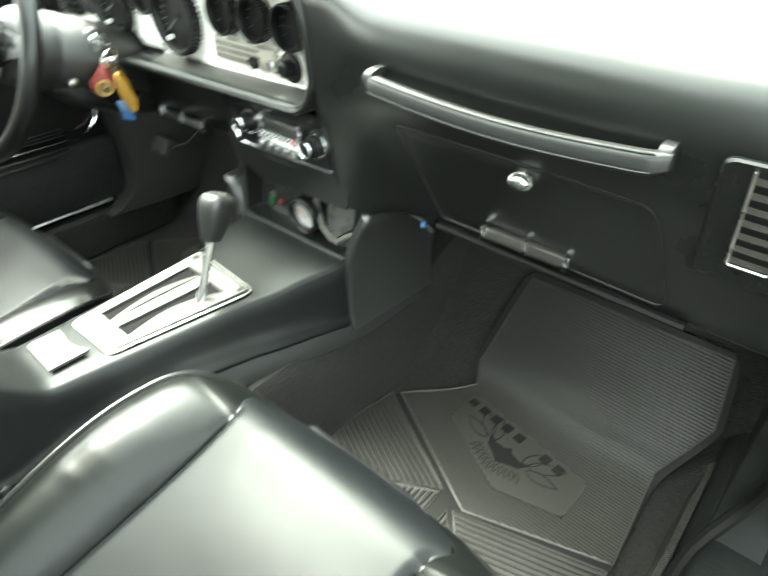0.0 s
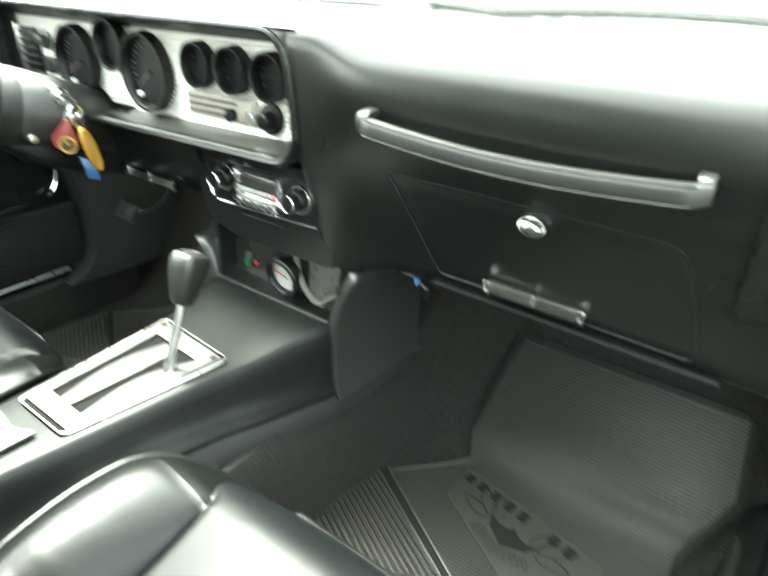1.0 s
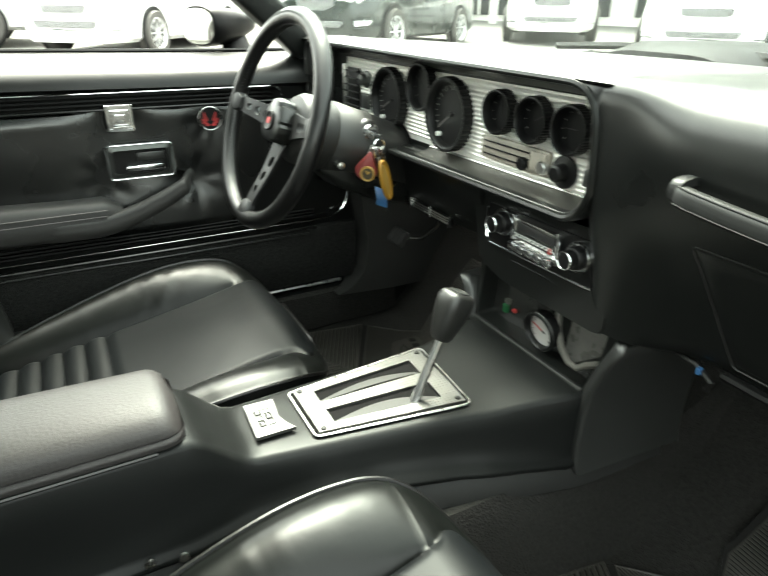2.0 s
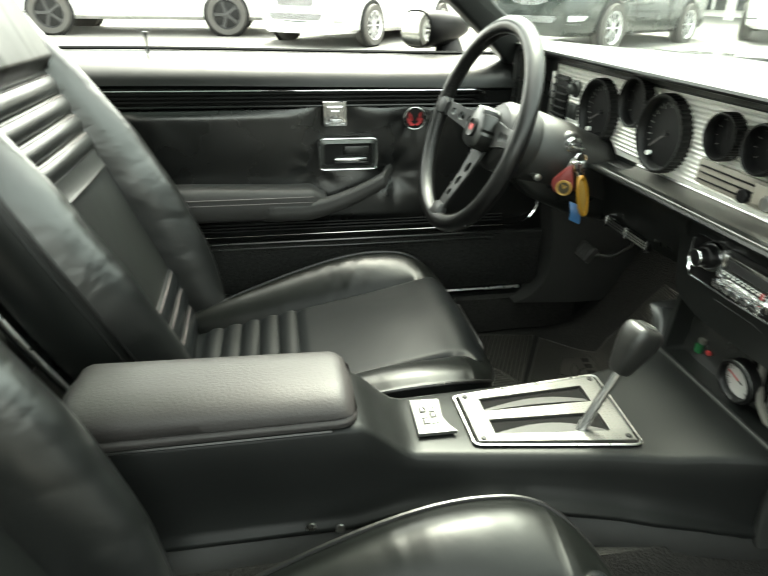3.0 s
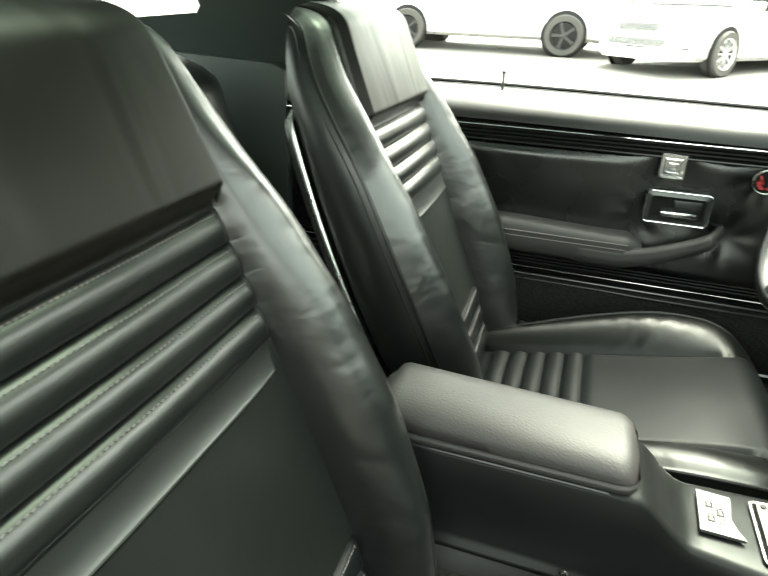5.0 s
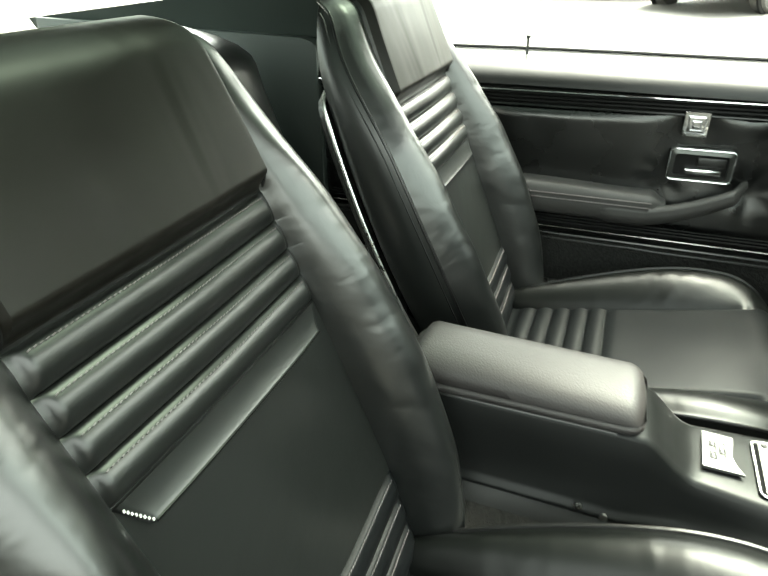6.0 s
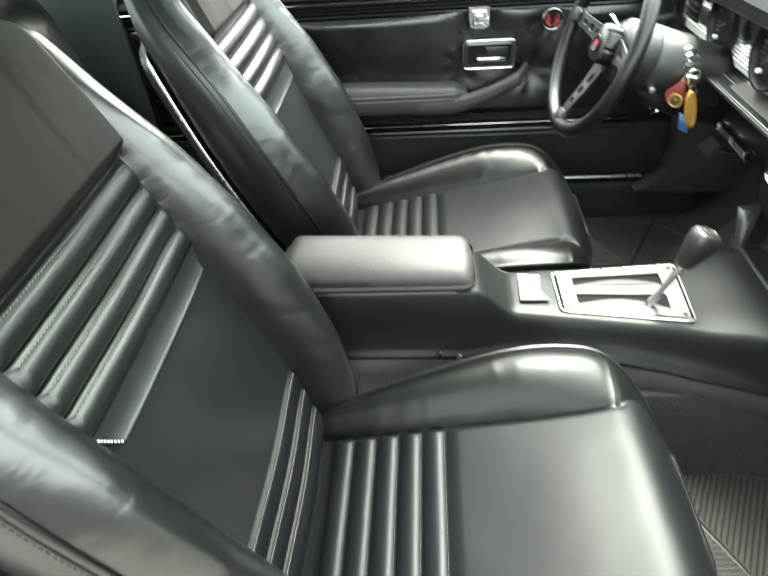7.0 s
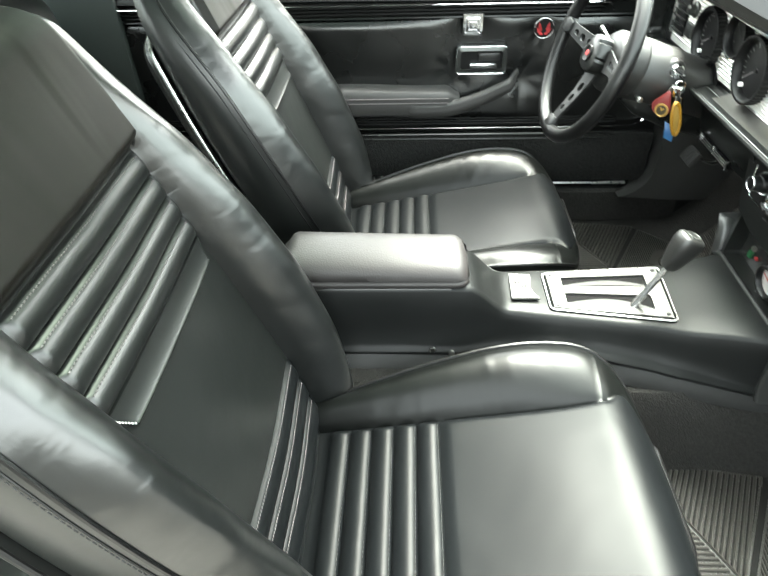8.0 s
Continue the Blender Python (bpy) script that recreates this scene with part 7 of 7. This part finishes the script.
        rows.append([b.verts.new(dn @ mat_point(hit[0][0] + (hit[-1][1] - hit[0][0]) * u, s, 0.0030)) for u in frange(0, 1, 12)])
    for r0, r1 in zip(rows, rows[1:]):
        for i in range(11):
            b.faces.new((r0[i], r0[i + 1], r1[i + 1], r1[i]))
    g = bmesh.ops.extrude_face_region(b, geom=b.faces[:])
    bmesh.ops.translate(b, vec=(0, 0, -0.003), verts=[v for v in g["geom"] if isinstance(v, bmesh.types.BMVert)])
    pl = part("moulded_plate", b, RIBRUBBER, sheet, "smooth moulded plate")
    # unlettered bars in place of the maker's words, over a spread of leaf-like wing shapes
    # the relief is the plate's own rubber; its dark tone is painted shading
    a, c = Vector(plate[0]), Vector(plate[1])
    ex = (c - a).normalized()
    ey = Vector((-ex.y, ex.x))
    for k in range(7):
        p = a + ex * (0.016 + 0.0265 * k + (0.030 if k >= 5 else 0)) - ey * 0.017
        b = B()
        rbox(b, -0.0080, 0.0080, -0.0095, 0.0095, 0, 0.0010, 0.0004, m=Matrix.Translation(dn @ mat_point(p.x, p.y, 0.0030)) @ Matrix.Rotation(math.atan2(ex.y, ex.x), 4, "Z"))
        part("relief_bar", b, SHADERUBBER, pl, "raised bar darkened to imitate shading")
    heart = Vector((0.000, 0.402))

    def on_plate(x, y, h):
        q = heart + (ex * x + ey * y) * 1.28
        return dn @ mat_point(q.x, q.y, h)

    b = B()
    o = [(0.0, 0.012), (0.006, 0.006), (0.020, 0.004), (0.034, 0.010), (0.026, -0.006), (0.010, -0.014), (0.0, -0.020), (-0.010, -0.014), (-0.026, -0.006), (-0.034, 0.010), (-0.020, 0.004), (-0.006, 0.006)]
    loft(b, [[on_plate(x, y, 0.0028) for x, y in o], [on_plate(x, y, 0.0040) for x, y in o]])
    part("relief_body", b, SHADERUBBER, pl, "raised body shape darkened to imitate shading")
    for s_ in (-1, 1):
        for px, py, ang, ln, wd in ((0.030, 0.006, 38, 0.050, 0.0085), (0.024, 0.004, 66, 0.040, 0.0080), (0.034, 0.000, 12, 0.044, 0.0075)):
            o = leaf_line((s_ * px, py), radians(ang if s_ > 0 else 180 - ang), ln, wd, 9)
            part("relief_feather", tube(B(), [on_plate(x, y, 0.0032) for x, y in o], 0.0011, 5, True), SHADERUBBER, pl, "raised leaf outline darkened to imitate shading")
    for k in range(11):
        u = -1 + 0.2 * k
        o = leaf_line((0.030 * u, -0.012 - 0.008 * (1 - abs(u))), radians(270 + 40 * u), 0.017, 0.0026, 5)
        part("relief_feather", tube(B(), [on_plate(x, y, 0.0032) for x, y in o], 0.0008, 5, True), SHADERUBBER, pl, "raised leaf outline darkened to imitate shading")
    return mat_


passenger_mat = make_mat("floor_mat")
passenger_mat.location = (0.43, 0, FLOOR)
copy_thing(passenger_mat, Matrix.Translation((-0.40, 0.0, FLOOR)))

# ---------------------------------------------------------------- rear bench
bench = thing("rear_seat", "black vinyl rear bench seat", "seat", at=(0, 0, 0.40))
for s in (-1, 1):
    rings = []
    for v in frange(0, 0.57, 26):
        r = []
        hw = 0.30 - 0.03 * smooth(0.2, 0.45, v) - 0.09 * max(0.0, (v - 0.47) / 0.10) ** 2.2
        for x in frange(-hw, hw, 13):
            k = 1 - (x / hw) ** 4
            r.append(Vector((s * 0.33 + x, -0.98 - 0.24 * v + 0.06 * k - 0.10 * max(0.0, (v - 0.49) / 0.08) ** 2, 0.03 + v)))
        for x in frange(hw, -hw, 5):
            r.append(Vector((s * 0.33 + x, -1.18 - 0.20 * v, 0.03 + v)))
        rings.append(r)
    part("backrest", loft(B(), rings), LEATHER, bench, "padded black vinyl rear backrest")
b = B()
rbox(b, -0.60, 0.60, -1.10, -0.74, -0.06, 0.08, 0.03, 3)
part("seat_cushion", b, LEATHER, bench, "padded black vinyl rear cushion")

# ---------------------------------------------------------------- parked cars outside
def wheel_parts(parent, p, r, w, rim_mat, spokes, side):
    """A wheel with its tyre and spoked rim at p (car coordinates, axle along y)."""
    m = Matrix.Translation(p) @ Matrix.Rotation(radians(-90 * side), 4, "X")
    b = B()
    lathe(b, [(r * 0.66, -w * 0.45), (r * 0.93, -w * 0.5), (r, -w * 0.3), (r, w * 0.3), (r * 0.93, w * 0.5), (r * 0.70, w * 0.5), (r * 0.66, w * 0.40), (r * 0.66, 0)], m, 40)
    wh = part("wheel", b, TYRE, parent, "road wheel with black tyre")
    b = B()
    lathe(b, [(0.0, 0.0), (r * 0.64, 0.0), (r * 0.66, w * 0.42), (r * 0.69, w * 0.47), (r * 0.665, w * 0.49), (r * 0.62, w * 0.40), (r * 0.60, w * 0.1), (0, w * 0.08)], m, 40)
    part("rim_barrel", b, RIMGREY if rim_mat is RIMGREY else RIMSILVER, wh, "rim barrel")
    for k in range(spokes):
        b = B()
        rings = []
        for x, hw in ((0.05, 0.075), (0.20, 0.055), (0.45, 0.05), (0.645, 0.075)):
            hw2 = hw * (1.5 if spokes <= 6 else 0.8)
            rings.append([Vector((x * r, q * hw2 * r, w * (0.32 + 0.08 * h))) for q, h in ((-1, -1), (1, -1), (0.8, 1), (-0.8, 1))])
        loft(b, rings)
        bmesh.ops.transform(b, matrix=m @ Matrix.Rotation(2 * math.pi * k / spokes, 4, "Z"), verts=b.verts)
        part("spoke", b, rim_mat, wh)
    b = B()
    lathe(b, [(0.0, w * 0.3), (r * 0.13, w * 0.3), (r * 0.12, w * 0.44), (0, w * 0.46)], m, 16)
    part("hub", b, rim_mat, wh)
    return wh


def make_car(name, label, L, W_, H_, paint, wheel_r, front_axle, rear_axle, nose, clear, rim_mat, spokes, hatch=True, boxy=0.0):
    """A parked car, nose towards +x, origin on the ground under its middle."""
    car = thing(name, label, "car", "parked cars")
    hw = W_ / 2
    # lower body: rings along the length
    st = [(-0.5, 0.80, 0.62), (-0.485, 0.90, 0.98), (-0.42, 0.97, 1.0), (-0.2, 1.0, 1.0), (0.1, 1.0, 1.0), (0.3, 0.985, 0.97), (0.40, 0.95, nose), (0.465, 0.86, nose * 0.93), (0.495, 0.72, nose * 0.80), (0.5, 0.62, nose * 0.62)]
    belt = H_ * (0.60 + 0.05 * boxy)
    b = B()
    rings = []
    for u, kw, kz in st:
        x = u * L
        zt = clear + (belt - clear) * kz
        w = hw * kw
        rings.append([Vector((x, q * w, z)) for q, z in ((-0.86, clear), (-0.97, clear + 0.06), (-1.0, clear + (zt - clear) * 0.35), (-0.985, clear + (zt - clear) * 0.7), (-0.95, zt - 0.03), (-0.85, zt), (-0.4, zt + 0.015), (0.4, zt + 0.015), (0.85, zt), (0.95, zt - 0.03), (0.985, clear + (zt - clear) * 0.7), (1.0, clear + (zt - clear) * 0.35), (0.97, clear + 0.06), (0.86, clear))])
    loft(b, rings)
    bodyp = part("body", b, paint, car, "", 30)
    # cabin
    b = B()
    c0, c1, c2, c3 = (-0.47, -0.40, 0.10, 0.26) if hatch else (-0.36, -0.30, 0.08, 0.22)
    rings = []
    for u, z, kw in ((c0, belt - 0.02, 0.84), (c1, H_ * 0.93, 0.70), ((c1 + c2) / 2 - 0.02, H_, 0.70), (c2, H_ * 0.955, 0.68), (c3, belt - 0.02, 0.80)):
        rings.append([Vector((u * L, q * hw * kw if z > belt else q * hw * kw, zz)) for q, zz in ((-1.15, belt - 0.05), (-1.0, z), (-0.6, z + 0.02), (0.6, z + 0.02), (1.0, z), (1.15, belt - 0.05))])
    loft(b, rings)
    cab = part("cabin", b, paint, car, "", 30)
    # glass: side panes and windscreen, standing slightly proud
    for s in (-1, 1):
        for a0, a1 in (((c0 + 0.07), (c0 + c2) / 2 - 0.02), ((c0 + c2) / 2 + 0.0, c2 + 0.05)):
            b = B()
            q = []
            for u, z in ((a0, belt + 0.02), (a1 + 0.03 if a1 > 0.05 else a1, belt + 0.02), (a1 - (0.06 if a1 > 0.05 else 0), H_ * 0.915), (a0 + 0.02, H_ * 0.905)):
                f = (z - belt + 0.05) / (H_ * 0.97 - belt + 0.05)
                q.append(Vector((u * L, s * (hw * (0.815 - 0.105 * f) + 0.012), z)))
            loft(b, [q, [v + Vector((0, s * 0.012, 0.002)) for v in q]])
            part("side_window", b, DARKGLASS, cab, "dark side window")
    b = B()
    q = [Vector((c3 * L - 0.10, s * hw * k, z)) for s, k, z in ((-1, 0.78, belt + 0.03), (1, 0.78, belt + 0.03))] + [Vector((c2 * L + 0.06, s * hw * 0.64, H_ * 0.925)) for s in (1, -1)]
    loft(b, [[v + Vector((0.03, 0, 0.03)) for v in q], [v + Vector((0.045, 0, 0.045)) for v in q]])
    part("windscreen", b, DARKGLASS, cab, "dark windscreen")
    # wheel arches and wheels
    for s in (-1, 1):
        for ax in (front_axle, rear_axle):
            b = B()
            lathe(b, [(0.0, -0.03), (wheel_r * 1.13, -0.03), (wheel_r * 1.15, 0.004), (wheel_r * 1.10, 0.012), (0, 0.006)], Matrix.Translation((ax, s * (hw * 0.985), wheel_r * 1.02)) @ Matrix.Rotation(radians(-90 * s), 4, "X"), 36)
            part("wheel_arch", b, SOFTRUBBER, bodyp, "dark wheel arch")
            wheel_parts(car, (ax, s * (hw - 0.075), wheel_r), wheel_r, 0.22, rim_mat, spokes, s)
    zn = clear + (belt - clear) * nose * 0.80
    # grille with a mesh of crossing bars, lower intake, lamps and fog lamps
    kw = hw / 0.9
    for nm, o, x, lb in (("grille", [(-0.36, zn + 0.02), (0.36, zn + 0.02), (0.33, zn - 0.08), (0.16, zn - 0.14), (-0.16, zn - 0.14), (-0.33, zn - 0.08)], 0.497, "black mesh grille"), ("lower_intake", [(-0.46, clear + 0.19), (0.46, clear + 0.19), (0.52, clear + 0.28), (-0.52, clear + 0.28)], 0.500, "black lower intake")):
        b = B()
        o = rounded([(y * kw, z) for y, z in o], 0.03, 3)
        loft(b, [[Vector((x * L - 0.05, y, z)) for y, z in o], [Vector((x * L + 0.012, y, z)) for y, z in o]])
        gr = part(nm, b, SOFTRUBBER, bodyp, lb)
        b = B()
        for sg in (-1, 1):
            for k in range(-26, 27):
                for t0, t1 in clip_line(Vector((0.055 * k, (o[0][1] + o[-1][1]) / 2)), Vector((0.86, 0.5 * sg)), o):
                    p0, p1 = [Vector((x * L + 0.014, 0.055 * k + 0.86 * t, (o[0][1] + o[-1][1]) / 2 + 0.5 * sg * t)) for t in (t0, t1)]
                    tube(b, [p0, p1], 0.0028, 4)
        tagged(part("grille_mesh", b, RIMSILVER, gr, "pale crossing mesh bars"), kind="stuff")
    b = B()
    tube(b, [(0.500 * L - 0.10 * abs(y) ** 2, y * kw, clear + 0.165 + 0.02 * abs(y)) for y in frange(-0.85, 0.85, 15)], 0.008, 5)
    part("bumper_line", b, DARKMETAL, bodyp, "dark bumper crease")
    for s in (-1, 1):
        b = B()
        o = rounded([(0.40, zn - 0.06), (0.72, zn - 0.03), (0.80, zn + 0.07), (0.46, zn + 0.02)], 0.02, 3)
        loft(b, [[Vector((0.40 * L, s * y * hw / 0.9, z)) for y, z in o], [Vector((0.485 * L - 0.10 * (y - 0.4), s * y * hw / 0.9, z)) for y, z in o]])
        part("headlamp", b, LAMPGLASS, bodyp, "clear headlamp")
        b = B()
        o = rounded([(0.56, clear + 0.20), (0.80, clear + 0.22), (0.82, clear + 0.30), (0.60, clear + 0.29)], 0.02, 3)
        loft(b, [[Vector((0.40 * L, s * y * kw, z)) for y, z in o], [Vector((0.499 * L - 0.26 * (y - 0.5), s * y * kw, z)) for y, z in o]])
        part("fog_lamp", b, LAMPGLASS, bodyp, "small fog lamp")
        b = B()
        rbox(b, 0.17 * L, 0.20 * L, s * (hw + 0.02) - 0.08, s * (hw + 0.02) + 0.08, belt + 0.02, belt + 0.14, 0.03)
        part("wing_mirror", b, paint, cab, "wing mirror")
        b = B()
        rbox(b, -0.499 * L, -0.47 * L, s * 0.72 * hw - 0.09, s * 0.72 * hw + 0.09, belt - 0.22, belt - 0.04, 0.02)
        part("tail_lamp", b, REDINK, bodyp, "red tail lamp")
        for k, u in enumerate((0.14, -0.12)):
            b = B()
            tube(b, [(u * L, s * hw * 1.003, clear + 0.10), (u * L + 0.02, s * hw * 1.006, clear + (belt - clear) * 0.4), (u * L, s * hw * 0.985, belt - 0.04)], 0.004, 4)
            part("door_gap", b, SOFTRUBBER, bodyp)
            b = B()
            rbox(b, u * L - 0.16, u * L - 0.02, s * hw * 0.995 - 0.012, s * hw * 0.995 + 0.012, belt - 0.15, belt - 0.12, 0.006)
            part("door_handle", b, paint, bodyp, "door handle")
    return car


def park(car, x, y, heading):
    car.matrix_world = Matrix.Translation((x, y, ground_z(x))) @ Matrix.Rotation(radians(heading), 4, "Z")


def park_axles(car, front, rear_dir, front_axle, side_off):
    """Stands a car so that its front wheel on one side meets the ground at a place."""
    d = Vector(rear_dir).normalized()
    fwd = Vector((-d.x, -d.y, 0))
    left = Vector((-fwd.y, fwd.x, 0))
    o = Vector((front[0], front[1], 0)) - fwd * front_axle - left * side_off
    car.matrix_world = Matrix.Translation((o.x, o.y, ground_z(front[0]))) @ Matrix.Rotation(math.atan2(fwd.y, fwd.x), 4, "Z")


hatch = make_car("hatchback", "white hatchback parked nose towards the road", 4.35, 1.78, 1.46, PAINTWHITE, 0.315, 1.30, -1.30, 0.86, 0.20, RIMSILVER, 10)
park_axles(hatch, (-9.65, 1.34), (-0.77, 0.63), 1.30, 0.815)
truck = make_car("utility_vehicle", "white utility vehicle parked with grey five-spoke wheels", 5.0, 1.92, 1.80, PAINTWHITE, 0.345, 1.45, -1.45, 0.95, 0.25, RIMGREY, 5, True, 0.5)
park_axles(truck, (-11.25, -3.86), (0.03, 1.0), 1.45, 0.885)
suv = make_car("estate_car", "dark green estate car parked facing the lot", 4.8, 1.88, 1.68, PAINTDARK, 0.36, 1.42, -1.40, 0.90, 0.24, RIMSILVER, 8, True, 0.3)
park_axles(suv, (-8.93, 5.06), (-0.54, 0.84), 1.42, 0.865)
van = make_car("minivan", "white minivan parked beyond the bonnet", 4.9, 1.95, 1.75, PAINTWHITE, 0.34, 1.5, -1.5, 0.86, 0.22, RIMSILVER, 8, True, 0.4)
van2 = copy_thing(van, Matrix.Translation((0, 0, 0)))
park(van, -11.5, 10.9, -42.5)
park(van2, -7.4, 10.9, -53)
# unseen car added behind to darken what the door mirror reflects
hatch2 = copy_thing(hatch, Matrix.Translation((0, 0, 0)))
park(hatch2, -4.9, -11.0, 20)

# shop building beyond the lot: wall, posts, dark windows
shop = thing("shop_building", "pale single-storey shop with white posts and dark windows", "building", at=(-16.0, 15.5, ground_z(-16.0)))
SM = Matrix.Rotation(radians(48), 4, "Z")


def srot(b):
    bmesh.ops.transform(b, matrix=SM, verts=b.verts)
    return b


b = B()
rbox(b, -15, 15, 0.5, 6.0, -0.4, 4.2, 0.03)
wall = part("wall", srot(b), STUCCO, shop, "pale rendered wall")
b = B()
rbox(b, -15.3, 15.3, -1.6, 6.3, 4.2, 4.55, 0.04)
part("roof", srot(b), CONCRETE, shop, "flat roof with overhang")
for k in range(9):
    b = B()
    rbox(b, -13.6 + 3.2 * k, -11.2 + 3.2 * k, 0.42, 0.52, 0.25, 2.9, 0.02)
    win = part("window", srot(b), DARKGLASS, wall, "dark shop window")
    b = B()
    rbox(b, -12.45 + 3.2 * k, -12.37 + 3.2 * k, 0.38, 0.44, 0.25, 2.9, 0.01)
    part("mullion", srot(b), STUCCO, win)
for k in range(10):
    b = B()
    rbox(b, -13.9 + 2.9 * k, -13.65 + 2.9 * k, -1.3, -1.05, -0.4, 4.2, 0.02)
    part("post", srot(b), STUCCO, shop, "white square post")


def make_shrub(name, label, r, h, seed, n=700, trunk=0.0, leaf=0.075):
    """Limbs and a loose crown of many small leaves."""
    rnd = random.Random(seed)
    sh = thing(name, label, "plant", "plants round the lot")
    b = B()
    tips = []
    for k in range(7):
        a = 2 * math.pi * k / 7 + rnd.uniform(-0.3, 0.3)
        z1 = trunk + h * rnd.uniform(0.45, 0.85)
        q = Vector((r * 0.6 * math.cos(a) * rnd.uniform(0.4, 1), r * 0.6 * math.sin(a) * rnd.uniform(0.4, 1), z1))
        tube(b, [Vector((0, 0, -0.1)), Vector((q.x * 0.15, q.y * 0.15, trunk + 0.15 * h)), q * 0.7 + Vector((0, 0, 0.3 * z1 * 0.3)), q], [0.05 * r + 0.03, 0.045 * r + 0.02, 0.02, 0.008], 6)
        tips.append(q)
    part("trunk", b, BARK, sh, "brown branching stem")
    vs, fs = [], []
    for i in range(n):
        c = rnd.choice(tips) + Vector((rnd.gauss(0, r * 0.3), rnd.gauss(0, r * 0.3), rnd.gauss(0, h * 0.16)))
        c.z = max(0.05, c.z)
        e = Euler((rnd.uniform(-1, 1), rnd.uniform(-1, 1), rnd.uniform(0, 6.28))).to_matrix()
        s_ = leaf * rnd.uniform(0.65, 1.35)
        base = len(vs)
        for p in ((-1, 0, 0), (0, -0.4, 0.15), (1, 0, 0), (0, 0.4, 0.15)):
            vs.append(c + e @ (Vector(p) * s_))
        fs.append((base, base + 1, base + 2, base + 3))
    me = bpy.data.meshes.new("crown")
    me.from_pydata(vs, [], fs)
    me.materials.append(LEAF)
    cr = new("crown", me)
    cr.parent = sh
    tagged(cr, "loose crown of small green leaves")
    return sh


for i, (x, y, r, h, tr) in enumerate(((-14.6, 6.6, 0.8, 1.0, 0), (-15.6, 5.6, 1.0, 1.2, 0), (-16.4, 7.2, 0.9, 1.1, 0), (-13.4, 9.6, 1.0, 2.2, 0.9))):
    shrub = make_shrub("shrub" if tr == 0 else "small_tree", "sunlit green shrub at the edge of the lot" if tr == 0 else "slender green tree before the shop", r, h, i + 3, 900, tr)
    shrub.location = (x, y, ground_z(x))

# tall trees round the lot; the first three, unseen behind, are added for the mirror's reflection
for i, (x, y, r, h) in enumerate(((-9.0, -21.0, 3.4, 7.0), (-4.0, -24.0, 3.6, 7.5), (-13.5, -19.0, 3.0, 6.0), (-26.0, 17.0, 3.6, 9.5), (-22.0, 22.0, 4.0, 10.5), (-17.0, 26.0, 4.0, 11.0), (-11.5, 28.5, 3.8, 10.0), (-6.0, 31.0, 4.0, 10.5))):
    tree = make_shrub("tree", "tall green broadleaf tree at the edge of the lot", r, h, i + 20, 2600, 2.2, 0.34)
    tree.location = (x, y, ground_z(x))
